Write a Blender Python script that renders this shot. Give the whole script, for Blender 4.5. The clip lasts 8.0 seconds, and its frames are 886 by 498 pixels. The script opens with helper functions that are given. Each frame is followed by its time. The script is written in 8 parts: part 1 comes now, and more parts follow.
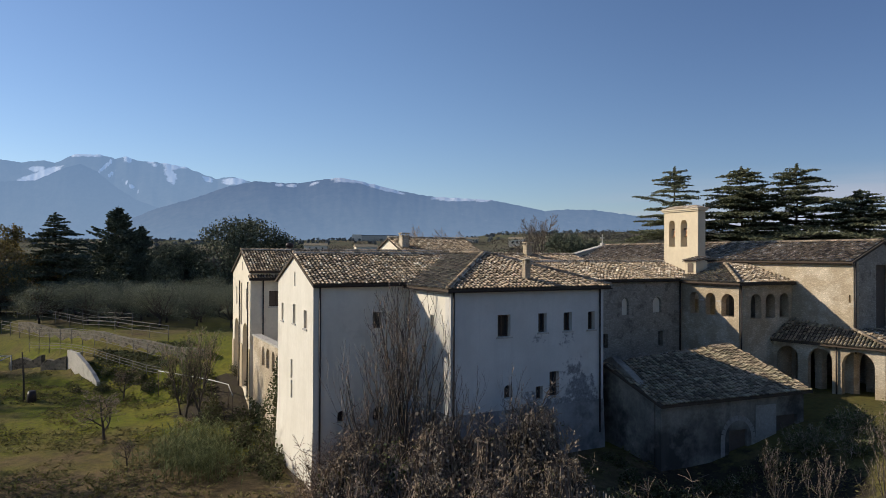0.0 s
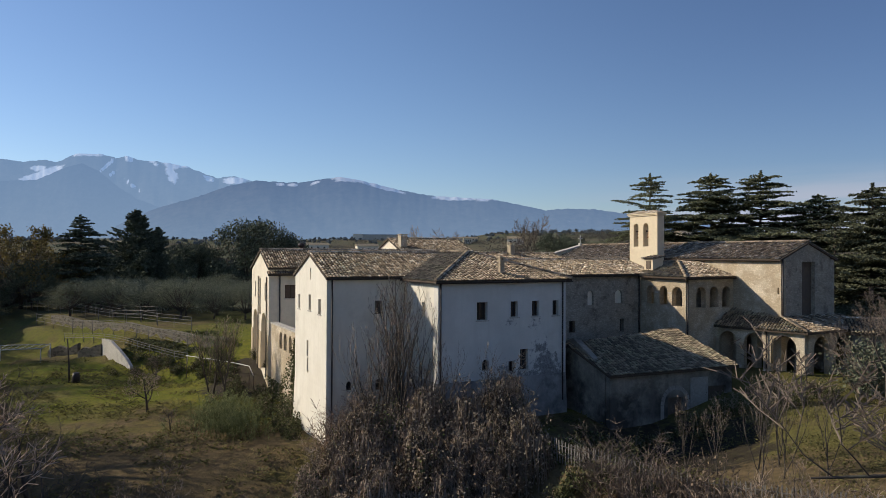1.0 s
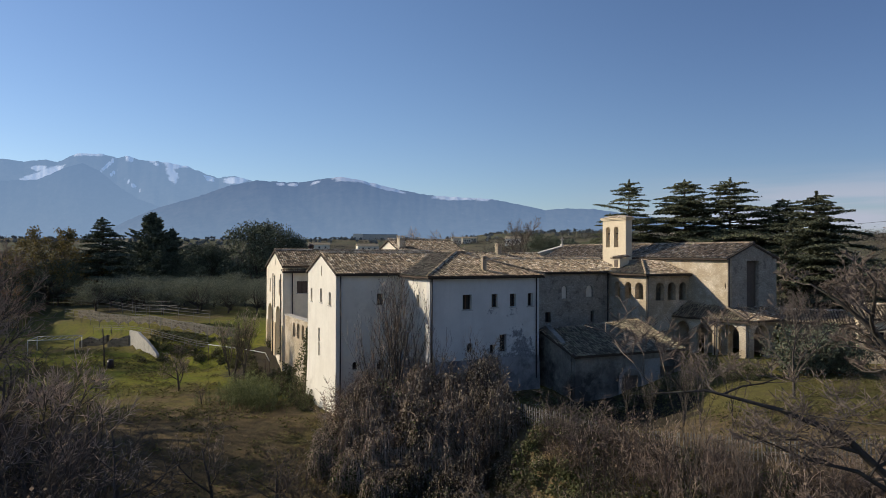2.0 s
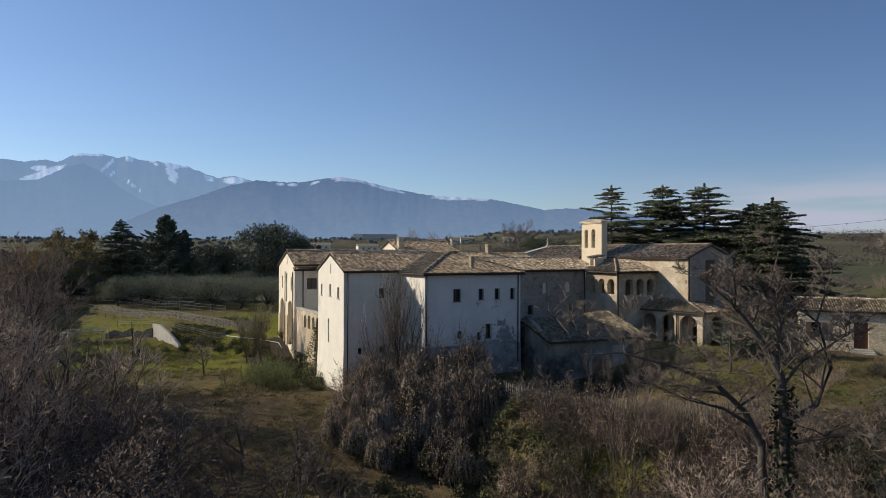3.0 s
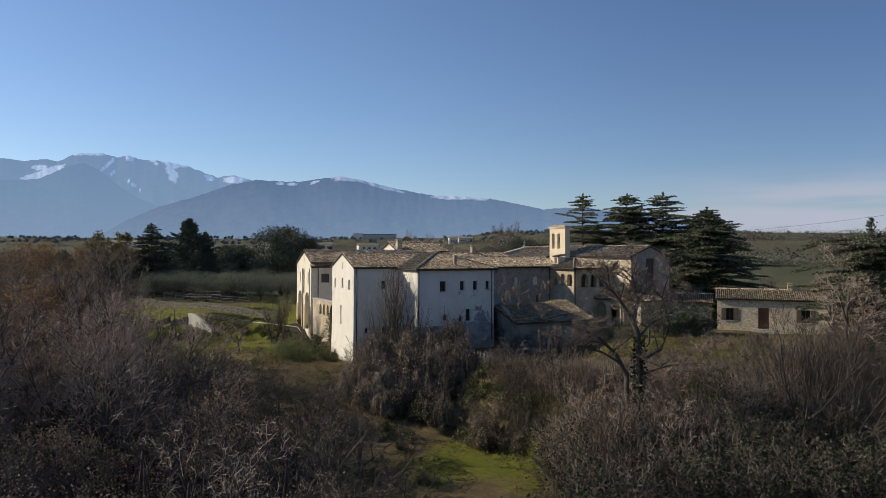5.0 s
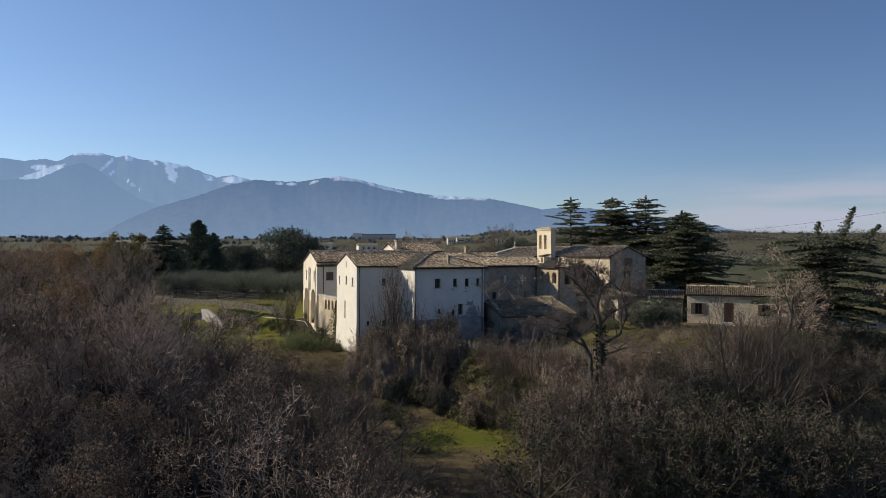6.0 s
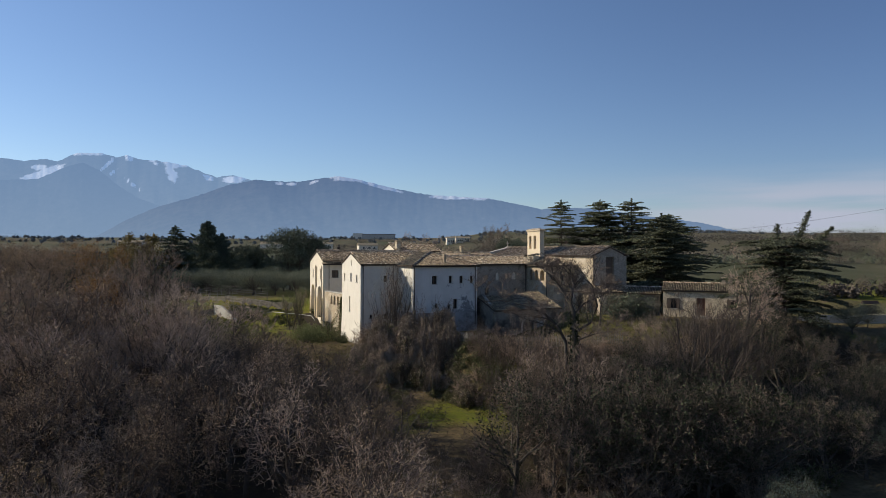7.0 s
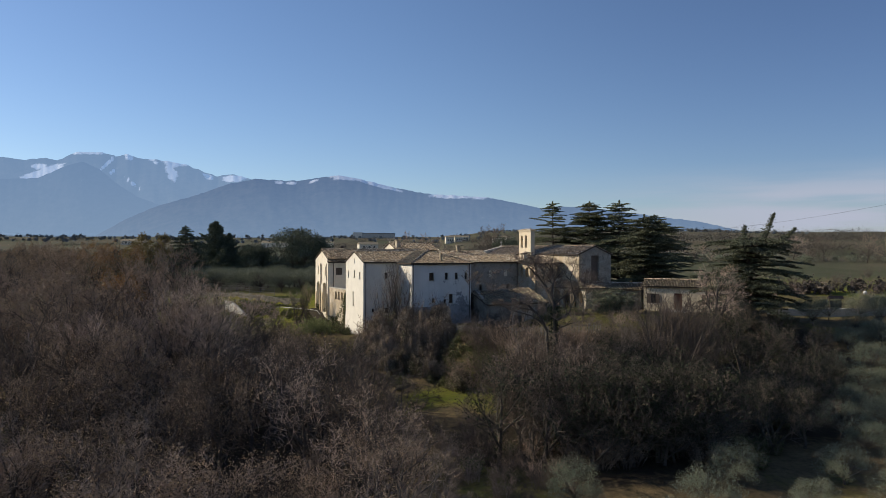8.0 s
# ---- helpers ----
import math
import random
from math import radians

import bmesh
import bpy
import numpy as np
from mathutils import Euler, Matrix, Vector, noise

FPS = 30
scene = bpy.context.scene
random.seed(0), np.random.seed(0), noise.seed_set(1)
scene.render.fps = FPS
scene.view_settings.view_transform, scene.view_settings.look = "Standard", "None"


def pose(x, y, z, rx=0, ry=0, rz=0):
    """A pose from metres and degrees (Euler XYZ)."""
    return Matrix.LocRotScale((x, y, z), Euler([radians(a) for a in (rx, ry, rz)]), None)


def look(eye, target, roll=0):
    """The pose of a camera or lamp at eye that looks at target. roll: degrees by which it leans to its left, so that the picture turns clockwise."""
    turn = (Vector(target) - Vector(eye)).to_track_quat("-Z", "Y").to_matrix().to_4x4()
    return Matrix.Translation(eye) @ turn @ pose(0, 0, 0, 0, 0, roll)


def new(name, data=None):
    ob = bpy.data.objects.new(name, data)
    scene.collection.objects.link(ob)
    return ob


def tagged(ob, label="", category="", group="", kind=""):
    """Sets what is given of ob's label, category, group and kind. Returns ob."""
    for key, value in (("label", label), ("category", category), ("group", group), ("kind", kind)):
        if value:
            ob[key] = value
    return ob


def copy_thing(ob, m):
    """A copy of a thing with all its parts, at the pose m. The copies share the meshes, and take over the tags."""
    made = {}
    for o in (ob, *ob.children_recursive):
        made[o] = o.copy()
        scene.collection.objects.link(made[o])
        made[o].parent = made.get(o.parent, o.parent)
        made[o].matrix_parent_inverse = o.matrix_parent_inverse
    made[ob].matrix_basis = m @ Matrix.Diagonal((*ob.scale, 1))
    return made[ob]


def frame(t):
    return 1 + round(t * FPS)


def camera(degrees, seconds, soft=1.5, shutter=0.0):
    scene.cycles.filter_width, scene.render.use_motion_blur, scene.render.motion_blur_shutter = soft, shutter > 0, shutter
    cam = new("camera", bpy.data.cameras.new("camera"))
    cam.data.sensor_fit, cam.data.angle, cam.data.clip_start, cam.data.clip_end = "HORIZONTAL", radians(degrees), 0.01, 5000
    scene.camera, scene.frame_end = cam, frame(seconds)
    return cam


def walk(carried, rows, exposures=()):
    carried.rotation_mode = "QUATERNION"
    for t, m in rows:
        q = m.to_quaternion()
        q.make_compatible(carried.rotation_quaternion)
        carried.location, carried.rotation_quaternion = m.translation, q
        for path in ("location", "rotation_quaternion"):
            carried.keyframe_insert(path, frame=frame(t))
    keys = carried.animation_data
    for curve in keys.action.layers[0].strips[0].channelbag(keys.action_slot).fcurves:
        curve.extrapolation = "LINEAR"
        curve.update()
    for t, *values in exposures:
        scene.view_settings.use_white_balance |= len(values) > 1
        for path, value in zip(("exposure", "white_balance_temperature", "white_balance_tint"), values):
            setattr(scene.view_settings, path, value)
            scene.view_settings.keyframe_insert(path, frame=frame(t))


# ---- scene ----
cam = camera(66.0, 8.0, 0.8)
ROWS = [
    (0.0, 0.00, -0.00, 12.50, 0.04, 0.53, -0.21),
    (0.5, 0.38, -4.15, 12.43, 0.07, 0.47, -0.21),
    (1.0, 0.76, -8.44, 12.46, 0.10, 0.46, -0.21),
    (1.5, 1.14, -12.68, 12.48, 0.11, 0.44, -0.21),
    (3.0, 2.06, -25.41, 12.49, 0.07, 0.42, -0.21),
    (3.5, 2.35, -29.56, 12.53, 0.04, 0.38, -0.21),
    (4.0, 2.73, -33.92, 12.56, 0.03, 0.37, -0.21),
    (4.5, 3.03, -38.18, 12.55, 0.03, 0.36, -0.21),
    (6.0, 3.88, -50.63, 12.61, -0.06, 0.33, -0.21),
    (6.5, 4.15, -54.93, 12.57, -0.09, 0.32, -0.21),
    (7.0, 4.33, -59.03, 12.54, -0.09, 0.32, -0.21),
    (7.5, 4.53, -63.03, 12.51, -0.11, 0.29, -0.21),
    (8.0, 4.80, -67.00, 12.50, -0.12, 0.23, -0.21),
]
walk(cam, [(t, pose(x, y, z, 90 + pitch, roll, yaw)) for t, x, y, z, yaw, pitch, roll in ROWS])

# ---- light: low winter sun from the side, clear sky ----
SUN_EL, SUN_AZ = radians(26.0), math.atan2(0.271, -1.265)
sun_data = bpy.data.lights.new("sun", "SUN")
sun_data.energy, sun_data.angle, sun_data.color = 5.0, radians(0.55), (1.0, 0.88, 0.70)
sun = new("sun", sun_data)
sun_way = Vector((math.cos(SUN_AZ) * math.cos(SUN_EL), math.sin(SUN_AZ) * math.cos(SUN_EL), math.sin(SUN_EL)))
sun.matrix_world = look(sun_way * 200, (0, 0, 0))

world = bpy.data.worlds.new("sky")
scene.world = world
world.use_nodes = True
wn, wl = world.node_tree.nodes, world.node_tree.links
sky = wn.new("ShaderNodeTexSky")
sky.sky_type, sky.sun_disc = "NISHITA", False
sky.sun_elevation, sky.sun_rotation = SUN_EL, math.pi / 2 - SUN_AZ
sky.altitude, sky.air_density, sky.dust_density, sky.ozone_density = 300, 1.0, 0.25, 4.0
# thin high cloud low over the eastern horizon
wtc = wn.new("ShaderNodeTexCoord")
wsep = wn.new("ShaderNodeSeparateXYZ")
wl.new(wtc.outputs["Generated"], wsep.inputs[0])


def sky_range(sock, lo, hi):
    r = wn.new("ShaderNodeMapRange")
    r.interpolation_type = "SMOOTHSTEP"
    r.inputs["From Min"].default_value, r.inputs["From Max"].default_value = lo, hi
    wl.new(sock, r.inputs["Value"])
    return r.outputs[0]


def sky_mul(a, b):
    m = wn.new("ShaderNodeMath")
    m.operation = "MULTIPLY"
    wl.new(a, m.inputs[0])
    wl.new(b, m.inputs[1])
    return m.outputs[0]


wmap = wn.new("ShaderNodeMapping")
wmap.inputs["Scale"].default_value, wmap.inputs["Rotation"].default_value = (2.2, 2.2, 26.0), (0, radians(3), 0)
wl.new(wtc.outputs["Generated"], wmap.inputs[0])
wno = wn.new("ShaderNodeTexNoise")
wno.inputs["Scale"].default_value, wno.inputs["Detail"].default_value = 1.6, 6.0
wl.new(wmap.outputs[0], wno.inputs["Vector"])
cloud = sky_mul(sky_mul(sky_range(wsep.outputs["Z"], 0.125, 0.06), sky_range(wsep.outputs["X"], 0.10, 0.50)), sky_range(wno.outputs["Fac"], 0.25, 0.62))
wmix = wn.new("ShaderNodeMix")
wmix.data_type = "RGBA"
wl.new(cloud, wmix.inputs[0])
wmix.inputs[7].default_value = (3.75, 4.15, 4.85, 1)
wtint = wn.new("ShaderNodeMix")
wtint.data_type, wtint.blend_type = "RGBA", "MULTIPLY"
wtint.inputs[0].default_value = 1.0
wl.new(wmix.outputs[2], wtint.inputs[6])
wtint.inputs[7].default_value = (1.005, 0.975, 1.02, 1)
# the clear sky deepens away from the sun
wdeep = wn.new("ShaderNodeMapRange")
wdeep.interpolation_type = "SMOOTHSTEP"
wdeep.inputs["From Min"].default_value, wdeep.inputs["From Max"].default_value = -0.15, 0.75
wdeep.inputs["To Min"].default_value, wdeep.inputs["To Max"].default_value = 0.0, 1.0
wl.new(wsep.outputs["X"], wdeep.inputs["Value"])
wsky = wn.new("ShaderNodeMix")
wsky.data_type, wsky.blend_type = "RGBA", "MULTIPLY"
wsky.inputs[7].default_value = (0.65, 0.66, 0.72, 1)
wl.new(sky.outputs[0], wsky.inputs[6])
wl.new(wdeep.outputs[0], wsky.inputs[0])
wl.new(wsky.outputs[2], wmix.inputs[6])
wl.new(wtint.outputs[2], wn["Background"].inputs[0])
wn["Background"].inputs[1].default_value = 0.119
scene.view_settings.exposure = 0.0


# ---- materials ----
def mat(name, col_a, col_b, scale=3.0, rough=0.85, bump=0.3, fine=30.0, spots=None, spot_scale=0.6, spot_cut=0.6, island=0.0, obj_random=0.0, metal=0.0, stretch=None, translucent=0.0, grain=0.35, streaks=None, damp=None, stones=None, spec=0.3):
    """Two-scale noise between two colours, a fine grain, optional stains of a third colour, and bump."""
    m = bpy.data.materials.new(name)
    m.use_nodes = True
    n, l = m.node_tree.nodes, m.node_tree.links
    b = n["Principled BSDF"]
    b.inputs["Roughness"].default_value = rough
    b.inputs["Metallic"].default_value = metal
    b.inputs["Specular IOR Level"].default_value = spec
    tc = n.new("ShaderNodeTexCoord")
    src = tc.outputs["Object"]
    if stretch:
        mp = n.new("ShaderNodeMapping")
        mp.inputs["Scale"].default_value = stretch
        l.new(src, mp.inputs[0])
        src = mp.outputs[0]

    def nz(sc, detail=6.0):
        t = n.new("ShaderNodeTexNoise")
        t.inputs["Scale"].default_value, t.inputs["Detail"].default_value, t.inputs["Roughness"].default_value = sc, detail, 0.62
        l.new(src, t.inputs["Vector"])
        return t.outputs["Fac"]

    def ramp(fac, lo, hi):
        r = n.new("ShaderNodeMapRange")
        r.inputs["From Min"].default_value, r.inputs["From Max"].default_value = lo, hi
        l.new(fac, r.inputs["Value"])
        return r.outputs[0]

    def mix(fac, a, c, mode="MIX"):
        x = n.new("ShaderNodeMix")
        x.data_type, x.blend_type = "RGBA", mode
        for sock, val in ((x.inputs[0], fac), (x.inputs[6], a), (x.inputs[7], c)):
            if isinstance(val, (int, float)):
                sock.default_value = val
            elif isinstance(val, tuple):
                sock.default_value = (*val, 1)
            else:
                l.new(val, sock)
        return x.outputs[2]

    big, small = nz(scale), nz(fine, 4.0)
    col = mix(ramp(big, 0.3, 0.7), col_a, col_b)
    col = mix(ramp(small, 0.25, 0.75), col, mix(grain, col, (0.02, 0.02, 0.02)))
    if spots:
        col = mix(ramp(nz(spot_scale, 8.0), spot_cut - 0.06, spot_cut + 0.08), col, spots)
    if streaks:
        mp = n.new("ShaderNodeMapping")
        mp.inputs["Scale"].default_value = (2.2, 2.2, 0.22)
        l.new(src, mp.inputs[0])
        t = n.new("ShaderNodeTexNoise")
        t.inputs["Scale"].default_value, t.inputs["Detail"].default_value = 1.0, 6.0
        l.new(mp.outputs[0], t.inputs["Vector"])
        col = mix(ramp(t.outputs["Fac"], 0.5, 0.9), col, streaks)
    for centre, radius in damp or ():
        d = n.new("ShaderNodeVectorMath")
        d.operation = "DISTANCE"
        l.new(src, d.inputs[0])
        d.inputs[1].default_value = centre
        w = n.new("ShaderNodeMath")
        w.operation = "MULTIPLY_ADD"
        l.new(nz(2.6, 12.0), w.inputs[0])
        w.inputs[1].default_value = 3.4
        l.new(d.outputs["Value"], w.inputs[2])
        col = mix(ramp(w.outputs[0], radius + 1.9, radius + 1.5), col, mix(ramp(small, 0.3, 0.7), (0.13, 0.13, 0.135), (0.33, 0.325, 0.32)))
    height = small
    if stones:
        mp = n.new("ShaderNodeMapping")
        mp.inputs["Scale"].default_value, mp.inputs["Rotation"].default_value = stones[:3], (0, 0, -radians(27.4))
        l.new(src, mp.inputs[0])
        tones, joints = n.new("ShaderNodeTexVoronoi"), n.new("ShaderNodeTexVoronoi")
        joints.feature = "DISTANCE_TO_EDGE"
        for t in (tones, joints):
            t.inputs["Scale"].default_value = 1.0
            l.new(mp.outputs[0], t.inputs["Vector"])
        hs = n.new("ShaderNodeHueSaturation")
        sp = n.new("ShaderNodeSeparateColor")
        l.new(tones.outputs["Color"], sp.inputs[0])
        r = n.new("ShaderNodeMapRange")
        r.inputs["To Min"].default_value, r.inputs["To Max"].default_value = 1.0 - stones[3], 1.02 + stones[3]
        l.new(sp.outputs[0], r.inputs["Value"])
        l.new(r.outputs[0], hs.inputs["Value"])
        l.new(col, hs.inputs["Color"])
        edge = ramp(joints.outputs["Distance"], 0.0, 0.16)
        col = mix(edge, mix(0.35, col, (0.20, 0.17, 0.14)), hs.outputs[0])
        height = edge
    rnd = None
    if island:
        g = n.new("ShaderNodeNewGeometry")
        rnd, amount = g.outputs["Random Per Island"], island
    if obj_random:
        g = n.new("ShaderNodeObjectInfo")
        rnd, amount = g.outputs["Random"], obj_random
    if rnd:
        h = n.new("ShaderNodeHueSaturation")
        r = n.new("ShaderNodeMapRange")
        r.inputs["To Min"].default_value, r.inputs["To Max"].default_value = 1 - amount, 1 + amount
        l.new(rnd, r.inputs["Value"])
        l.new(r.outputs[0], h.inputs["Value"])
        l.new(col, h.inputs["Color"])
        col = h.outputs[0]
    l.new(col, b.inputs["Base Color"])
    if bump:
        bp = n.new("ShaderNodeBump")
        bp.inputs["Strength"].default_value, bp.inputs["Distance"].default_value = bump, 0.03
        l.new(height, bp.inputs["Height"])
        l.new(bp.outputs[0], b.inputs["Normal"])
    if translucent:
        t = n.new("ShaderNodeBsdfTranslucent")
        l.new(col, t.inputs["Color"])
        x = n.new("ShaderNodeMixShader")
        x.inputs[0].default_value = translucent
        l.new(b.outputs[0], x.inputs[1])
        l.new(t.outputs[0], x.inputs[2])
        l.new(x.outputs[0], n["Material Output"].inputs[0])
    return m


M_WHITE = mat("lime_render_white", (0.76, 0.72, 0.63), (0.66, 0.62, 0.53), 0.35, 0.92, 0.08, 4.0, (0.52, 0.48, 0.41), 0.3, 0.66, grain=0.08, streaks=(0.60, 0.56, 0.48))
M_OLDWHITE = mat("lime_render_stained", (0.68, 0.655, 0.61), (0.57, 0.55, 0.51), 0.45, 0.92, 0.12, 9.0, (0.50, 0.47, 0.42), 0.3, 0.64, grain=0.08, streaks=(0.54, 0.52, 0.485), damp=[((7.5, 39.3, 5.9), 0.5), ((8.0, 39.5, 4.7), 0.95), ((8.1, 39.6, 3.6), 1.2), ((6.9, 39.0, 3.6), 0.7), ((4.9, 37.9, 4.4), 0.45), ((6.2, 38.6, 4.1), 0.5), ((5.3, 38.2, 7.9), 0.1), ((7.0, 39.0, 7.85), 0.1)])
M_PLINTH = mat("damp_stained_render", (0.44, 0.425, 0.405), (0.24, 0.235, 0.23), 0.5, 0.93, 0.2, 5.0, (0.14, 0.14, 0.142), 0.55, 0.52, grain=0.15, streaks=(0.20, 0.195, 0.19))
M_CREAM = mat("cream_render", (0.68, 0.58, 0.42), (0.61, 0.51, 0.36), 0.5, 0.9, 0.08, 4.0, grain=0.08)
M_PALE = mat("pale_cream_render", (0.78, 0.71, 0.58), (0.68, 0.61, 0.49), 0.5, 0.9, 0.08, 4.0, (0.5, 0.44, 0.35), 0.4, 0.64, grain=0.08)
M_STONE = mat("rubble_stone", (0.46, 0.405, 0.325), (0.33, 0.29, 0.235), 1.0, 0.95, 0.5, 6.0, (0.17, 0.145, 0.12), 1.3, 0.60, grain=0.2, stones=(6.5, 6.5, 13.0, 0.24))
M_BRICK = mat("old_ochre_brick", (0.52, 0.425, 0.295), (0.38, 0.305, 0.21), 0.55, 0.93, 0.35, 9.0, (0.60, 0.52, 0.40), 0.45, 0.53, grain=0.18, stones=(5.0, 5.0, 13.0, 0.16))
M_DRYSTONE = mat("dry_field_stone", (0.19, 0.17, 0.13), (0.12, 0.105, 0.082), 1.2, 0.95, 0.9, 6.0, (0.10, 0.10, 0.07), 1.0, 0.58, grain=0.25, stones=(2.2, 2.2, 3.4, 0.5))
M_COTTAGE = mat("pale_cottage_stone", (0.74, 0.63, 0.45), (0.58, 0.485, 0.345), 0.8, 0.93, 0.5, 8.0, (0.36, 0.30, 0.22), 1.2, 0.60, grain=0.2, stones=(4.5, 4.5, 8.0, 0.25))
M_OCHRE = mat("ochre_lime_plaster", (0.56, 0.46, 0.31), (0.44, 0.35, 0.23), 0.7, 0.92, 0.2, 6.0, (0.33, 0.26, 0.18), 0.9, 0.60, grain=0.12, streaks=(0.38, 0.31, 0.21))
M_GREYWALL = mat("grey_crumbled_render", (0.40, 0.365, 0.305), (0.14, 0.126, 0.107), 0.5, 0.95, 0.5, 7.0, (0.065, 0.06, 0.052), 0.42, 0.53, streaks=(0.12, 0.11, 0.095))
M_TILE = mat("lichened_clay_tile", (0.40, 0.31, 0.21), (0.26, 0.19, 0.125), 1.4, 0.9, 0.4, 18.0, (0.62, 0.57, 0.48), 2.8, 0.57, island=0.65)
M_TILE_ONE = mat("lichened_clay_tile_single", (0.40, 0.31, 0.21), (0.26, 0.19, 0.125), 1.4, 0.9, 0.4, 18.0, (0.62, 0.57, 0.48), 2.8, 0.57, obj_random=0.6)
M_TILE_OLD = mat("mossy_clay_tile", (0.36, 0.295, 0.205), (0.235, 0.19, 0.13), 1.0, 0.92, 0.4, 18.0, (0.29, 0.26, 0.17), 1.2, 0.55, island=0.55)
M_PAN = mat("clay_pan_tile", (0.11, 0.08, 0.06), (0.07, 0.055, 0.04), 2.0, 0.95, 0.4, 14.0)
M_GUTTER = mat("dark_brown_gutter", (0.035, 0.025, 0.022), (0.05, 0.035, 0.03), 2.0, 0.5, 0.1, 20.0)
M_FRAME = mat("weathered_brown_wood", (0.10, 0.065, 0.045), (0.07, 0.05, 0.035), 3.0, 0.7, 0.3, 25.0)
M_SHUTTER = mat("grey_brown_shutter", (0.16, 0.12, 0.09), (0.12, 0.09, 0.07), 3.0, 0.75, 0.3, 25.0)
M_DOOR = mat("red_brown_door", (0.17, 0.075, 0.042), (0.12, 0.055, 0.033), 3.0, 0.6, 0.2, 20.0)
M_CONCRETE = mat("pale_concrete", (0.60, 0.57, 0.51), (0.48, 0.45, 0.40), 0.8, 0.9, 0.3, 10.0, (0.32, 0.30, 0.26), 0.6, 0.6)
M_METAL = mat("galvanised_rail", (0.60, 0.60, 0.58), (0.5, 0.5, 0.48), 4.0, 0.45, 0.05, 30.0)
M_BRONZE = mat("bronze_bell", (0.22, 0.12, 0.06), (0.16, 0.09, 0.05), 3.0, 0.45, 0.1, 20.0, metal=0.8)
M_BARK = mat("grey_brown_bark", (0.115, 0.098, 0.082), (0.070, 0.059, 0.050), 2.0, 0.95, 0.6, 20.0, (0.14, 0.13, 0.11), 1.2, 0.64, spec=0.1)
M_BARK_PALE = mat("pale_grey_bark", (0.108, 0.093, 0.079), (0.068, 0.058, 0.049), 2.0, 0.95, 0.6, 20.0, (0.12, 0.12, 0.09), 1.2, 0.62, spec=0.1)
M_TWIG = mat("bare_twig", (0.350, 0.272, 0.210), (0.210, 0.164, 0.128), 0.14, 0.95, 0.0, 6.0, obj_random=0.75, spec=0.12)
M_TWIG_RED = mat("reddish_bare_twig", (0.370, 0.280, 0.218), (0.226, 0.172, 0.136), 0.14, 0.95, 0.0, 6.0, obj_random=0.75, spec=0.12)
M_TWIG_DARK = mat("dark_brown_twig", (0.195, 0.155, 0.125), (0.125, 0.098, 0.080), 0.14, 0.95, 0.0, 6.0, obj_random=0.3, spec=0.12)
M_LEAF_BROWN = mat("withered_oak_leaf", (0.310, 0.232, 0.158), (0.205, 0.152, 0.105), 0.8, 0.85, 0.0, 6.0, island=0.4, obj_random=0.0, translucent=0.25, spec=0.12)
M_LEAF_ORANGE = mat("orange_autumn_leaf", (0.30, 0.165, 0.06), (0.21, 0.125, 0.055), 0.8, 0.85, 0.0, 6.0, island=0.4, translucent=0.3, spec=0.12)
M_LEAF_GOLD = mat("yellowing_leaf", (0.26, 0.20, 0.07), (0.15, 0.125, 0.06), 0.8, 0.85, 0.0, 6.0, island=0.4, translucent=0.25, spec=0.12)
M_CEDAR = mat("cedar_needles", (0.215, 0.222, 0.128), (0.146, 0.160, 0.098), 0.7, 0.85, 0.0, 5.0, island=0.5, translucent=0.3, spec=0.12)
M_CEDAR_DARK = mat("dark_cedar_needles", (0.150, 0.158, 0.098), (0.100, 0.110, 0.072), 0.7, 0.85, 0.0, 5.0, island=0.5, translucent=0.25, spec=0.12)
M_FIR = mat("fir_needles", (0.175, 0.195, 0.130), (0.118, 0.140, 0.098), 0.7, 0.85, 0.0, 5.0, island=0.5, spec=0.12)
M_HOLM = mat("holm_oak_leaf", (0.165, 0.180, 0.118), (0.105, 0.122, 0.080), 0.7, 0.7, 0.0, 5.0, island=0.5, spec=0.12)
M_OLIVE = mat("olive_leaf", (0.245, 0.262, 0.182), (0.165, 0.180, 0.124), 0.7, 0.7, 0.0, 5.0, island=0.5, translucent=0.15, spec=0.12)
M_IVY = mat("ivy_leaf", (0.046, 0.055, 0.027), (0.028, 0.035, 0.018), 0.7, 0.8, 0.0, 5.0, island=0.5, spec=0.12)
M_VINE = mat("dry_climber_leaf", (0.43, 0.36, 0.27), (0.28, 0.235, 0.175), 0.7, 0.9, 0.0, 5.0, island=0.45, translucent=0.3, spec=0.1)
M_REED = mat("pale_green_reed", (0.22, 0.24, 0.10), (0.16, 0.18, 0.08), 0.7, 0.8, 0.0, 5.0, island=0.4, translucent=0.3, spec=0.12)
M_BRAMBLE = mat("bramble_leaf", (0.105, 0.130, 0.050), (0.120, 0.108, 0.055), 0.6, 0.8, 0.0, 5.0, island=0.5, translucent=0.15, spec=0.12)
M_GRASSBLADE = mat("meadow_grass_blade", (0.145, 0.150, 0.052), (0.19, 0.155, 0.065), 0.15, 0.85, 0.0, 5.0, island=0.4, translucent=0.3, spec=0.12)


# ---- helpers for building ----
ANG = radians(27.4)
CA, SA = math.cos(ANG), math.sin(ANG)
U0, V0 = 0.39, 35.6


def W(u, v, z=0.0):
    """From the monastery's own grid (u along the south front, v into the block) to the world."""
    return Vector((U0 + u * CA - v * SA, V0 + u * SA + v * CA, z))


